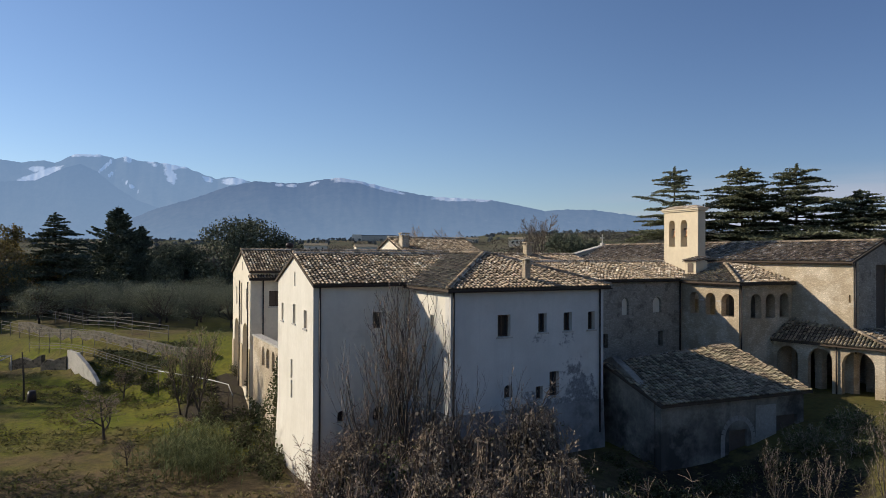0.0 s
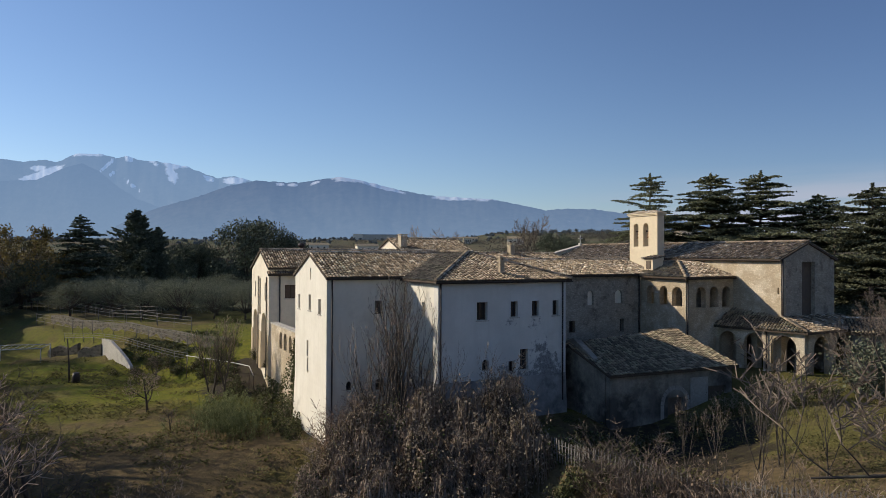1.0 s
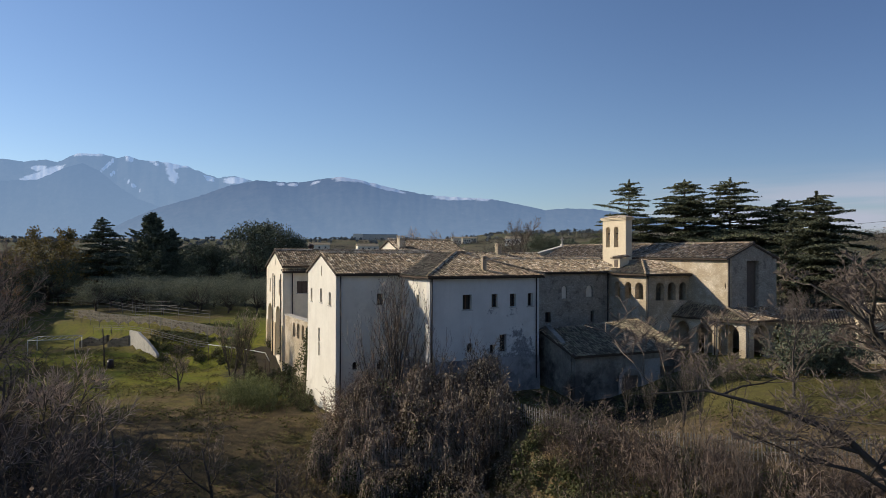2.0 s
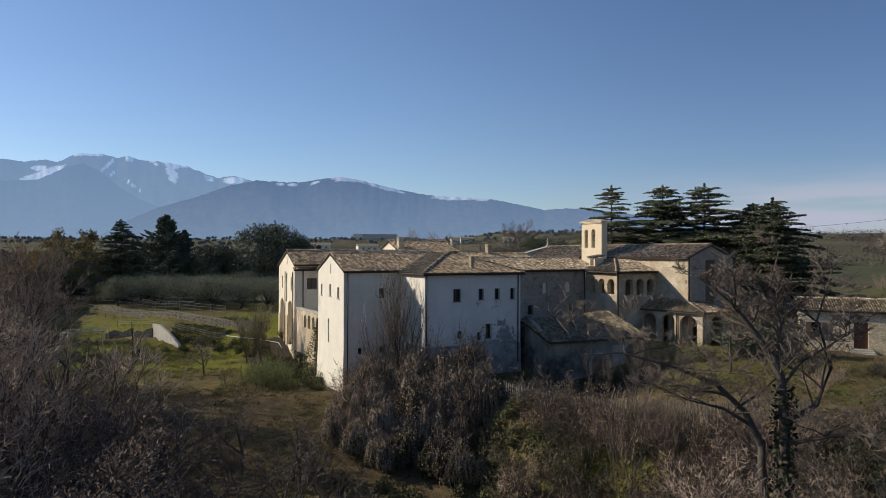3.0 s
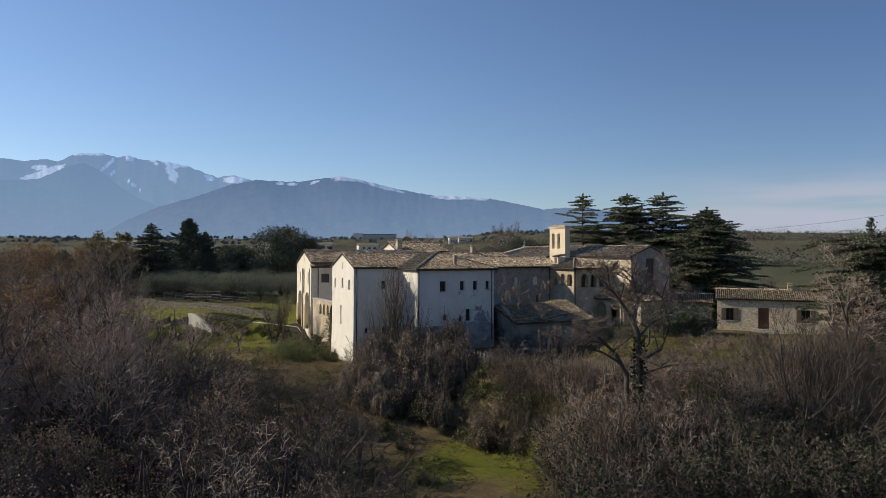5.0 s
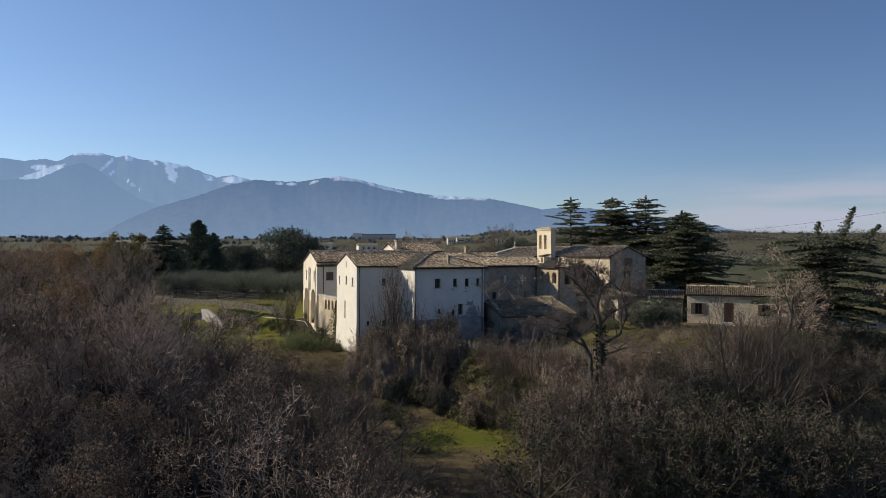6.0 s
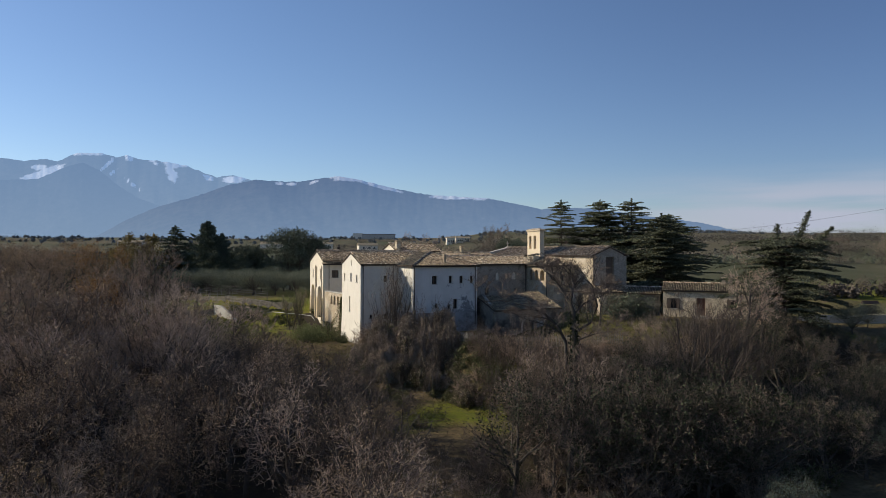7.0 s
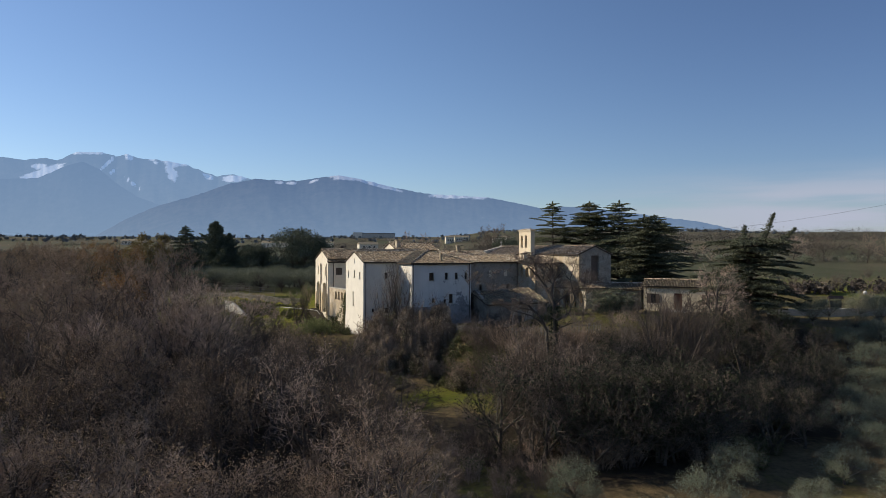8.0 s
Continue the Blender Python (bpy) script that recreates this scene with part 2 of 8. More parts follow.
def mesh_from(name, verts, faces, material, smooth=False):
    me = bpy.data.meshes.new(name)
    me.from_pydata([tuple(v) for v in verts], [], faces)
    me.materials.append(material)
    if smooth:
        me.polygons.foreach_set("use_smooth", [True] * len(me.polygons))
    me.update()
    return me


def thing(name, label, category, group="", kind="", at=(0, 0, 0)):
    ob = new(name)
    ob.location = at
    ob.empty_display_size = 0.5
    return tagged(ob, label, category, group, kind)


def part(name, data, parent, label="", kind=""):
    """Links a mesh as one part under a thing; the mesh is given in world metres."""
    ob = new(name, data)
    ob.parent = parent
    root = parent
    off = Vector((0, 0, 0))
    while root:
        off += root.location
        root = root.parent
    ob.location = -off
    return tagged(ob, label, "", "", kind)


class Geo:
    """Gathers vertices and faces for one mesh."""

    def __init__(self):
        self.v, self.f = [], []

    def add(self, verts, faces):
        k = len(self.v)
        self.v += [tuple(p) for p in verts]
        self.f += [tuple(i + k for i in f) for f in faces]

    def box(self, o, ex, ey, ez):
        """A box from corner o along three edge vectors."""
        o, ex, ey, ez = Vector(o), Vector(ex), Vector(ey), Vector(ez)
        p = [o, o + ex, o + ex + ey, o + ey]
        p += [q + ez for q in p]
        fs = [(0, 3, 2, 1), (4, 5, 6, 7), (0, 1, 5, 4), (1, 2, 6, 5), (2, 3, 7, 6), (3, 0, 4, 7)]
        if ex.cross(ey).dot(ez) < 0:
            fs = [tuple(reversed(f)) for f in fs]
        self.add(p, fs)

    def tube(self, pts, radii, sides=6, cap=True):
        rings = []
        for i, p in enumerate(pts):
            d = (Vector(pts[min(i + 1, len(pts) - 1)]) - Vector(pts[max(i - 1, 0)])).normalized()
            side = d.cross(Vector((0.31, 0.17, 0.93))) if abs(d.z) < 0.9 else d.cross(Vector((1, 0.1, 0)))
            side.normalize()
            up = side.cross(d)
            rings.append([Vector(p) + (side * math.cos(2 * math.pi * k / sides) + up * math.sin(2 * math.pi * k / sides)) * radii[i] for k in range(sides)])
        vs = [q for r in rings for q in r]
        fs = []
        for i in range(len(pts) - 1):
            for k in range(sides):
                a, b = i * sides + k, i * sides + (k + 1) % sides
                fs.append((a, b, b + sides, a + sides))
        if cap:
            fs.append(tuple(reversed(range(sides))))
            fs.append(tuple(range(len(vs) - sides, len(vs))))
        self.add(vs, fs)

    def ribbon(self, pts, radii):
        """A thin flat twig, one face a stretch."""
        vs = []
        for i, p in enumerate(pts):
            d = Vector(pts[min(i + 1, len(pts) - 1)]) - Vector(pts[max(i - 1, 0)])
            s = d.cross(Vector((0.6 * ((len(self.v) % 7) - 3), 1.0, 0.4))).normalized() * radii[i] * 1.15
            vs += [Vector(p) - s, Vector(p) + s]
        self.add(vs, [(2 * i, 2 * i + 1, 2 * i + 3, 2 * i + 2) for i in range(len(pts) - 1)])

    def mesh(self, name, material, smooth=False):
        return mesh_from(name, self.v, self.f, material, smooth)


def inside(p, poly):
    r, j = False, len(poly) - 1
    for i in range(len(poly)):
        a, b = poly[i], poly[j]
        if (a[1] > p[1]) != (b[1] > p[1]) and p[0] < (b[0] - a[0]) * (p[1] - a[1]) / (b[1] - a[1]) + a[0]:
            r = not r
        j = i
    return r


def opening(s0, s1, z0, z1, arch=False):
    """Outline of an opening: a rectangle, or one with a round head whose crown is at z1."""
    if not arch:
        return [(s0, z0), (s1, z0), (s1, z1), (s0, z1)]
    r, c = (s1 - s0) / 2, (s0 + s1) / 2
    rise = min(r, z1 - z0 - 0.05)
    zs = z1 - rise
    return [(s0, z0), (s1, z0)] + [(c + r * math.cos(math.pi * k / 10), zs + rise * math.sin(math.pi * k / 10)) for k in range(11)]


def wall_mesh(name, outline, holes, origin, along, inward, thick, material):
    """A wall of real thickness: outline and holes in (s, z); along and inward are unit vectors, the outer face lies at origin."""
    from mathutils.geometry import delaunay_2d_cdt
    loops = [outline] + holes
    pts, edges = [], []
    for lp in loops:
        k = len(pts)
        pts += [Vector(p) for p in lp]
        edges += [(k + i, k + (i + 1) % len(lp)) for i in range(len(lp))]
    vs, _, fs, *_ = delaunay_2d_cdt(pts, edges, [], 0, 1e-5)
    g = Geo()
    along, inward, origin = Vector(along), Vector(inward), Vector(origin)

    def at(p, d):
        return origin + along * p[0] + Vector((0, 0, 1)) * p[1] + inward * d

    keep = []
    for f in fs:
        c = sum((vs[i] for i in f), Vector((0, 0))) / len(f)
        if inside(c, outline) and not any(inside(c, h) for h in holes):
            keep.append(f)
    flip = along.cross(Vector((0, 0, 1))).dot(inward) > 0
    for d, rev in ((0.0, flip), (thick, not flip)):
        g.add([at(p, d) for p in vs], [tuple(reversed(f)) if rev else tuple(f) for f in keep])
    for lp in loops:
        n = len(lp)
        g.add([at(p, 0) for p in lp] + [at(p, thick) for p in lp], [(i, (i + 1) % n, n + (i + 1) % n, n + i) for i in range(n)])
    me = g.mesh(name, material)
    bm = bmesh.new()
    bm.from_mesh(me)
    bmesh.ops.remove_doubles(bm, verts=bm.verts, dist=1e-4)
    bmesh.ops.recalc_face_normals(bm, faces=bm.faces)
    bm.to_mesh(me)
    bm.free()
    return me


UVEC, VVEC, ZVEC = Vector((CA, SA, 0)), Vector((-SA, CA, 0)), Vector((0, 0, 1))


def wall_u(parent, name, v, u0, u1, outline_top, z0, holes, material, thick=0.55, inward=1, label=""):
    """A wall along u at v. outline_top: (u, z) points from u1 back to u0; holes in (u, z)."""
    outline = [(u0, z0), (u1, z0)] + outline_top
    return part(name, wall_mesh(name, outline, holes, W(0, v), UVEC, VVEC * inward, thick, material), parent, label)


def wall_v(parent, name, u, v0, v1, outline_top, z0, holes, material, thick=0.55, inward=1, label=""):
    outline = [(v0, z0), (v1, z0)] + outline_top
    return part(name, wall_mesh(name, outline, holes, W(u, 0), VVEC, UVEC * inward, thick, material), parent, label)


def window_set(parent, axis, fixed, s0, s1, z0, z1, depth=0.28, sign=1, arch=False, bars=True, shutter=False, sill=True):
    """A window in a wall: frame, glazing bars, glass and sill. axis 'u': the wall runs along u at v=fixed."""
    def P(s, d, z):
        return W(s, fixed + sign * d, z) if axis == "u" else W(fixed + sign * d, s, z)

    g = Geo()
    w = 0.07

    def bar(sa, sb, za, zb, d0, d1):
        o = P(sa, d0, za)
        g.box(o, P(sb, d0, za) - o, P(sa, d1, za) - o, P(sa, d0, zb) - o)

    bar(s0, s0 + w, z0, z1, depth, depth + 0.08)
    bar(s1 - w, s1, z0, z1, depth, depth + 0.08)
    bar(s0 + w, s1 - w, z0, z0 + w, depth, depth + 0.08)
    bar(s0 + w, s1 - w, z1 - w, z1, depth, depth + 0.08)
    if bars and s1 - s0 > 0.45:
        c = (s0 + s1) / 2
        bar(c - 0.04, c + 0.04, z0 + w, z1 - w, depth + 0.005, depth + 0.075)
    win = part("window", g.mesh("window", M_FRAME), parent, "dark wooden window frame set deep in the wall")
    g = Geo()
    bar_o = P(s0 + w, depth + 0.05, z0 + w)
    g.box(bar_o, P(s1 - w, depth + 0.05, z0 + w) - bar_o, P(s0 + w, depth + 0.062, z0 + w) - bar_o, P(s0 + w, depth + 0.05, z1 - w) - bar_o)
    part("pane", g.mesh("pane", M_SHUTTER if shutter else M_GLASS), win)
    if sill:
        g = Geo()
        o = P(s0 - 0.1, -0.07, z0 - 0.09)
        g.box(o, P(s1 + 0.1, -0.07, z0 - 0.09) - o, P(s0 - 0.1, 0.2, z0 - 0.09) - o, Vector((0, 0, 0.085)))
        part("sill", g.mesh("sill", M_CONCRETE), win, "pale stone window sill")
    return win


def glass_material():
    m = bpy.data.materials.new("old_window_glass")
    m.use_nodes = True
    b = m.node_tree.nodes["Principled BSDF"]
    b.inputs["Base Color"].default_value = (0.02, 0.022, 0.025, 1)
    b.inputs["Roughness"].default_value = 0.12
    b.inputs["IOR"].default_value = 1.5
    return m


M_GLASS = glass_material()


def slab(parent, name, pts, thick, material, label=""):
    """A roof deck: a flat polygon of world points with thickness downwards."""
    g = Geo()
    n = len(pts)
    top = [Vector(p) for p in pts]
    nor = (top[1] - top[0]).cross(top[2] - top[0])
    if nor.z < 0:
        top.reverse()
    g.add(top + [p - Vector((0, 0, thick)) for p in top], [tuple(range(n)), tuple(reversed(range(n, 2 * n)))] + [(i, n + i, n + (i + 1) % n, (i + 1) % n) for i in range(n)])
    return part(name, g.mesh(name, material), parent, label)


TILE_W, TILE_L = 0.235, 0.36


def tile_shape(seg=4):
    """One barrel tile in its own frame: x across, y up the slope, z out of the roof; wider and higher at the lower end."""
    vs = []
    for y, r, lift in ((0.0, 0.09, 0.06), (TILE_L + 0.05, 0.068, 0.012)):
        for k in range(seg + 1):
            a = math.pi * k / seg
            vs.append((r * math.cos(a), y, lift + r * 0.85 * math.sin(a)))
    n = seg + 1
    fs = [(i, i + 1, n + i + 1, n + i) for i in range(seg)]
    fs.append(tuple(range(n)))
    return vs, fs


def tiled_slope(parent, corners, material=None, deck_thick=0.16, seed=0, name="roof", singles=0):
    """A roof slope: deck plus rows of barrel tiles. corners: polygon of world points, the first two are the eave, left to right seen from outside."""
    material = material or M_TILE
    rnd = random.Random(seed)
    p = [Vector(c) for c in corners]
    ex = (p[1] - p[0]).normalized()
    nor = ex.cross(p[2] - p[0]).normalized()
    if nor.z < 0:
        nor = -nor
    ey = nor.cross(ex)
    if ey.z < 0:
        ey, ex = -ey, -ex
    poly = [((q - p[0]).dot(ex), (q - p[0]).dot(ey)) for q in p]
    roof = slab(parent, name, p, deck_thick, M_PAN, "clay tile roof slope with rows of barrel tiles")
    g = Geo()
    vs, fs = tile_shape()
    x0, x1 = min(a for a, b in poly), max(a for a, b in poly)
    y0, y1 = min(b for a, b in poly), max(b for a, b in poly)
    nx, ny = int((x1 - x0) / TILE_W), int((y1 - y0) / TILE_L)
    one = mesh_from("tile", vs, fs, M_TILE_ONE, True) if singles else None
    lift = [rnd.uniform(-0.5, 0.1) * TILE_L for _ in range(nx)]
    for j in range(ny + 2):
        for i in range(nx):
            cx, cy = x0 + (i + 0.5) * TILE_W + rnd.uniform(-0.014, 0.014), y0 + j * TILE_L - 0.05 + rnd.uniform(-0.03, 0.03)
            if j:
                cy += lift[i]
            if not inside((cx, cy + 0.16), poly):
                continue
            o = p[0] + ex * cx + ey * cy + nor * rnd.uniform(0.0, 0.015)
            tw = rnd.uniform(-0.03, 0.03)
            bx, by = ex + ey * tw, ey - ex * tw
            if singles > 0:
                singles -= 1
                ob = new("tile", one)
                ob.parent = roof
                ob.matrix_basis = Matrix.Translation(o) @ Matrix((bx, by, nor)).transposed().to_4x4()
                continue
            g.add([o + bx * a + by * b + nor * c for a, b, c in vs], fs)
    part("tiles", g.mesh("tiles", material, True), roof, "weathered barrel tiles with pale lichen", "stuff")
    return roof


RIDGE_MESH = {}


def ridge_caps(parent, a, b, material=None, single=True):
    """A row of ridge tiles from a to b, each a part of its own on one mesh, or joined where they lie far off."""
    material = material or M_TILE_ONE
    a, b = Vector(a), Vector(b)
    d = b - a
    n = max(1, int(d.length / 0.42))
    step = d.length / n
    ex = d.normalized()
    ey = ZVEC.cross(ex).normalized()
    m = Matrix((ex, ey, ex.cross(ey))).transposed().to_4x4()
    vs = []
    for x, r, lift in ((0.0, 0.15, 0.05), (0.46, 0.12, 0.02)):
        vs += [(x, r * math.cos(math.pi * s / 5), lift + r * math.sin(math.pi * s / 5)) for s in range(6)]
    fs = [(s, s + 6, s + 7, s + 1) for s in range(5)] + [tuple(range(6))]
    if single:
        if material.name not in RIDGE_MESH:
            RIDGE_MESH[material.name] = mesh_from("ridge_tile", vs, fs, material, True)
        for i in range(n):
            ob = new("ridge_tile", RIDGE_MESH[material.name])
            ob.parent = parent
            ob.matrix_basis = Matrix.Translation(a + ex * step * i) @ m
        return
    g = Geo()
    for i in range(n):
        g.add([m @ Vector(v) + a + ex * step * i for v in vs], fs)
    part("ridge", g.mesh("ridge", M_TILE, True), parent, "row of clay ridge tiles", "stuff")


def gutter(parent, a, b):
    a, b = Vector(a), Vector(b)
    d = (b - a).normalized()
    side = d.cross(ZVEC).normalized()
    g = Geo()
    vs = []
    for o in (a, b):
        for r in (0.08, 0.065):
            for k in range(6):
                t = math.pi + math.pi * k / 5
                vs.append(o + side * (r * math.cos(t)) + ZVEC * (r * math.sin(t)))
    fs = [(i, i + 1, 13 + i, 12 + i) for i in range(5)] + [(6 + i, 18 + i, 19 + i, 7 + i) for i in range(5)]
    fs += [(0, 12, 18, 6), (5, 11, 23, 17)]
    g.add(vs, fs)
    return part("gutter", g.mesh("gutter", M_GUTTER), parent, "dark brown metal gutter")


def downpipe(parent, x, z0, z1):
    g = Geo()
    g.tube([(x[0], x[1], z0), (x[0], x[1], z1)], [0.055, 0.055], 8)
    return part("downpipe", g.mesh("downpipe", M_GUTTER, True), parent, "dark brown rainwater downpipe")


def chimney(parent, u, v, z0, z1, w=0.5):
    g = Geo()
    g.box(W(u, v, z0), UVEC * w, VVEC * w, ZVEC * (z1 - z0))
    g.box(W(u - 0.06, v - 0.06, z1), UVEC * (w + 0.12), VVEC * (w + 0.12), ZVEC * 0.1)
    for du, dv in ((0, 0), (w - 0.12, 0), (0, w - 0.12), (w - 0.12, w - 0.12)):
        g.box(W(u + du, v + dv, z1 + 0.1), UVEC * 0.12, VVEC * 0.12, ZVEC * 0.2)
    g.box(W(u - 0.08, v - 0.08, z1 + 0.3), UVEC * (w + 0.16), VVEC * (w + 0.16), ZVEC * 0.08)
    return part("chimney", g.mesh("chimney", M_BRICK), parent, "small brick chimney with a tiled cap")


# ---- ground: a terrace under the walls, a gully before it, rising fields behind ----
def smooth(t):
    t = min(1.0, max(0.0, t))
    return t * t * (3 - 2 * t)


def between(x, steps):
    """Straight lines between (x, value) steps."""
    for (a, va), (b, vb) in zip(steps, steps[1:]):
        if x < b:
            return va + (vb - va) * max(0.0, x - a) / (b - a)
    return steps[-1][1]


# middle of the bank below the terrace, and half its width
BANK = [(-10, 29.5), (2, 29.5), (5, 28.5), (6.8, 26), (9, 22), (12.6, 18.4), (16.6, 14.5), (24, 11.5), (35, 12), (48, 18), (60, 16), (90, 4)]
BANK_WIDTH = [(2, 9.5), (6.6, 3.2), (24, 3.8), (35, 7), (60, 15)]
FENCE = [(6.0, 30.6), (6.9, 29.4), (9.4, 26.1), (12.6, 22.5), (16.6, 18.4), (19.1, 16.5), (24, 14.5), (32, 14)]


def ground(x, y):
    plateau = -0.6 + 1.9 * smooth((x - 1.8) / 4.8) + 1.9 * smooth((x - 11) / 13) + 0.02 * max(0.0, min(y, 130) - 45)
    low = -5.2 + 0.05 * max(0.0, x - 35) - 0.8 * smooth((8 - y) / 30) + 1.2 * smooth((-12 - x) / 30)
    mid, half = between(x, BANK), between(x, BANK_WIDTH)
    z = low + (plateau - low) * smooth((y - mid + half) / (2 * half))
    z -= 1.3 * math.exp(-((x - 15) ** 2 + (y - 32.5) ** 2) / 45)
    bank = ((x + 37) * 0.57 + (y - 69.5) * 0.82) if x < -8 else -9
    if bank > -1 and y < 130:
        z += (2.1 * smooth((bank + 0.5) / 3) + 1.1 * smooth((bank - 5.2) / 0.6)) * smooth((x + 84) / 16) * smooth((-9 - x) / 5) * smooth((130 - y) / 30)
    z += 0.040 * max(0.0, min(y, 1000) - 150) * smooth((y - 150) / 60)
    z += 0.045 * max(0.0, min(y, 220) - 50) * smooth((x - 30) / 60)
    if abs(x) < 200 and -100 < y < 200:
        z += 0.5 * noise.noise(Vector((x * 0.09, y * 0.09, 0))) + 0.12 * noise.noise(Vector((x * 0.5, y * 0.5, 3)))
    else:
        z += 3.0 * noise.noise(Vector((x * 0.006, y * 0.006, 1)))
    return z


def axis(lo, hi, step, far_lo, far_hi):
    a = list(np.arange(lo, hi + step, step))
    s, x = step, a[-1]
    while x < far_hi:
        s *= 1.16
        x += s
        a.append(x)
    s, x, b = step, lo, []
    while x > far_lo:
        s *= 1.16
        x -= s
        b.append(x)
    return b[::-1] + a


def ground_material():
    m = bpy.data.materials.new("winter_grass_and_soil")
    m.use_nodes = True
    n, l = m.node_tree.nodes, m.node_tree.links
    b = n["Principled BSDF"]
    b.inputs["Roughness"].default_value = 0.95
    b.inputs["Specular IOR Level"].default_value = 0.05
    tc = n.new("ShaderNodeTexCoord")

    def nz(sc, d=6.0):
        t = n.new("ShaderNodeTexNoise")
        t.inputs["Scale"].default_value, t.inputs["Detail"].default_value, t.inputs["Roughness"].default_value = sc, d, 0.65
        l.new(tc.outputs["Object"], t.inputs["Vector"])
        return t.outputs["Fac"]

    def mix(fac, lo, hi, a, c):
        r = n.new("ShaderNodeMapRange")
        r.inputs["From Min"].default_value, r.inputs["From Max"].default_value = lo, hi
        l.new(fac, r.inputs["Value"])
        x = n.new("ShaderNodeMix")
        x.data_type = "RGBA"
        l.new(r.outputs[0], x.inputs[0])
        for sock, val in ((x.inputs[6], a), (x.inputs[7], c)):
            if isinstance(val, tuple):
                sock.default_value = (*val, 1)
            else:
                l.new(val, sock)
        return x.outputs[2]

    grass = mix(nz(0.25), 0.35, 0.65, (0.128, 0.152, 0.020), (0.190, 0.176, 0.032))
    dry = mix(nz(0.8), 0.35, 0.65, (0.190, 0.138, 0.074), (0.120, 0.090, 0.052))
    sep = n.new("ShaderNodeSeparateXYZ")
    l.new(tc.outputs["Object"], sep.inputs[0])

    def near(place, r0, r1, amount):
        """1 at a place, fading to 0, times an amount."""
        d = n.new("ShaderNodeVectorMath")
        d.operation = "DISTANCE"
        l.new(tc.outputs["Object"], d.inputs[0])
        d.inputs[1].default_value = place
        r = n.new("ShaderNodeMapRange")
        r.inputs["From Min"].default_value, r.inputs["From Max"].default_value, r.inputs["To Min"].default_value, r.inputs["To Max"].default_value = r0, r1, amount, 0.0
        l.new(d.outputs["Value"], r.inputs["Value"])
        return r.outputs[0]

    def sum2(a, c, op="ADD"):
        x = n.new("ShaderNodeMath")
        x.operation = op
        l.new(a, x.inputs[0])
        l.new(c, x.inputs[1])
        return x.outputs[0]

    # the gully's floor is dry and brown but for one green hollow; a lawn lies before the portico
    lean = n.new("ShaderNodeMapRange")
    lean.inputs["From Min"].default_value, lean.inputs["From Max"].default_value, lean.inputs["To Min"].default_value, lean.inputs["To Max"].default_value = 34.0, 52.0, 0.15, -0.03
    l.new(sep.outputs["Y"], lean.inputs["Value"])
    wet = sum2(near((8.0, 17.0, -4.8), 4.0, 9.5, 0.21), near((-24.0, 64.0, 0.0), 6.0, 16.0, 0.16))
    dryness = sum2(sum2(nz(0.09, 8.0), lean.outputs[0]), wet, "SUBTRACT")
    col = mix(dryness, 0.42, 0.60, grass, dry)
    yard = sum2(near((24.0, 36.0, 3.0), 9.0, 15.0, 1.0), nz(0.5), "MULTIPLY")
    col = mix(yard, 0.25, 0.5, col, (0.130, 0.118, 0.040))
    verge = sum2(near((66.0, 52.0, 4.0), 16.0, 27.0, 1.0), nz(0.5), "MULTIPLY")
    col = mix(verge, 0.2, 0.45, col, (0.125, 0.108, 0.052))
    # bare yard soil, darkened to stand in for the shadow lying over it
    soil_shade = sum2(near((14.5, 33.0, 2.0), 3.0, 9.0, 0.68), nz(0.6))
    col = mix(soil_shade, 0.8, 0.95, col, (0.040, 0.034, 0.026))
    rubble = sum2(near((-17.0, 57.0, 0.0), 3.0, 8.0, 0.7), nz(0.9))
    col = mix(rubble, 0.8, 0.98, col, (0.050, 0.042, 0.034))
    # leaf litter made near black, painting in the shade in and beside the thickets
    for place, r0, r1 in (((36.0, 8.0, -3.0), 9.0, 16.0), ((46.0, 18.0, -1.0), 7.0, 12.0), ((-25.0, -10.0, -5.0), 20.0, 32.0), ((-34.0, 22.0, -4.0), 8.0, 18.0), ((18.0, -1.0, -5.0), 9.0, 15.0)):
        litter_shade = sum2(near(place, r0, r1, 0.8), nz(0.7))
        col = mix(litter_shade, 0.75, 1.0, col, (0.046, 0.036, 0.027))
    col = mix(nz(2.2, 9.0), 0.44, 0.80, col, (0.070, 0.062, 0.030))
    field = mix(nz(0.012, 3.0), 0.42, 0.58, (0.085, 0.090, 0.052), (0.125, 0.108, 0.072))
    col = mix(sep.outputs["Y"], 74.0, 104.0, col, field)
    l.new(col, b.inputs["Base Color"])
    bp = n.new("ShaderNodeBump")
    bp.inputs["Strength"].default_value, bp.inputs["Distance"].default_value = 1.0, 0.12
    l.new(nz(7.0, 5.0), bp.inputs["Height"])
    l.new(bp.outputs[0], b.inputs["Normal"])
    return m


M_GROUND = ground_material()
gx = axis(-75, 95, 1.5, -3200, 3200)
gy = axis(-70, 125, 1.5, -900, 3600)
gverts = [(x, y, ground(x, y)) for y in gy for x in gx]
nxg = len(gx)
gfaces = [(j * nxg + i, j * nxg + i + 1, (j + 1) * nxg + i + 1, (j + 1) * nxg + i) for j in range(len(gy) - 1) for i in range(nxg - 1)]
tagged(new("ground", mesh_from("ground", gverts, gfaces, M_GROUND, True)), "grassy winter ground falling into a gully before the walls", "ground", "", "structure")


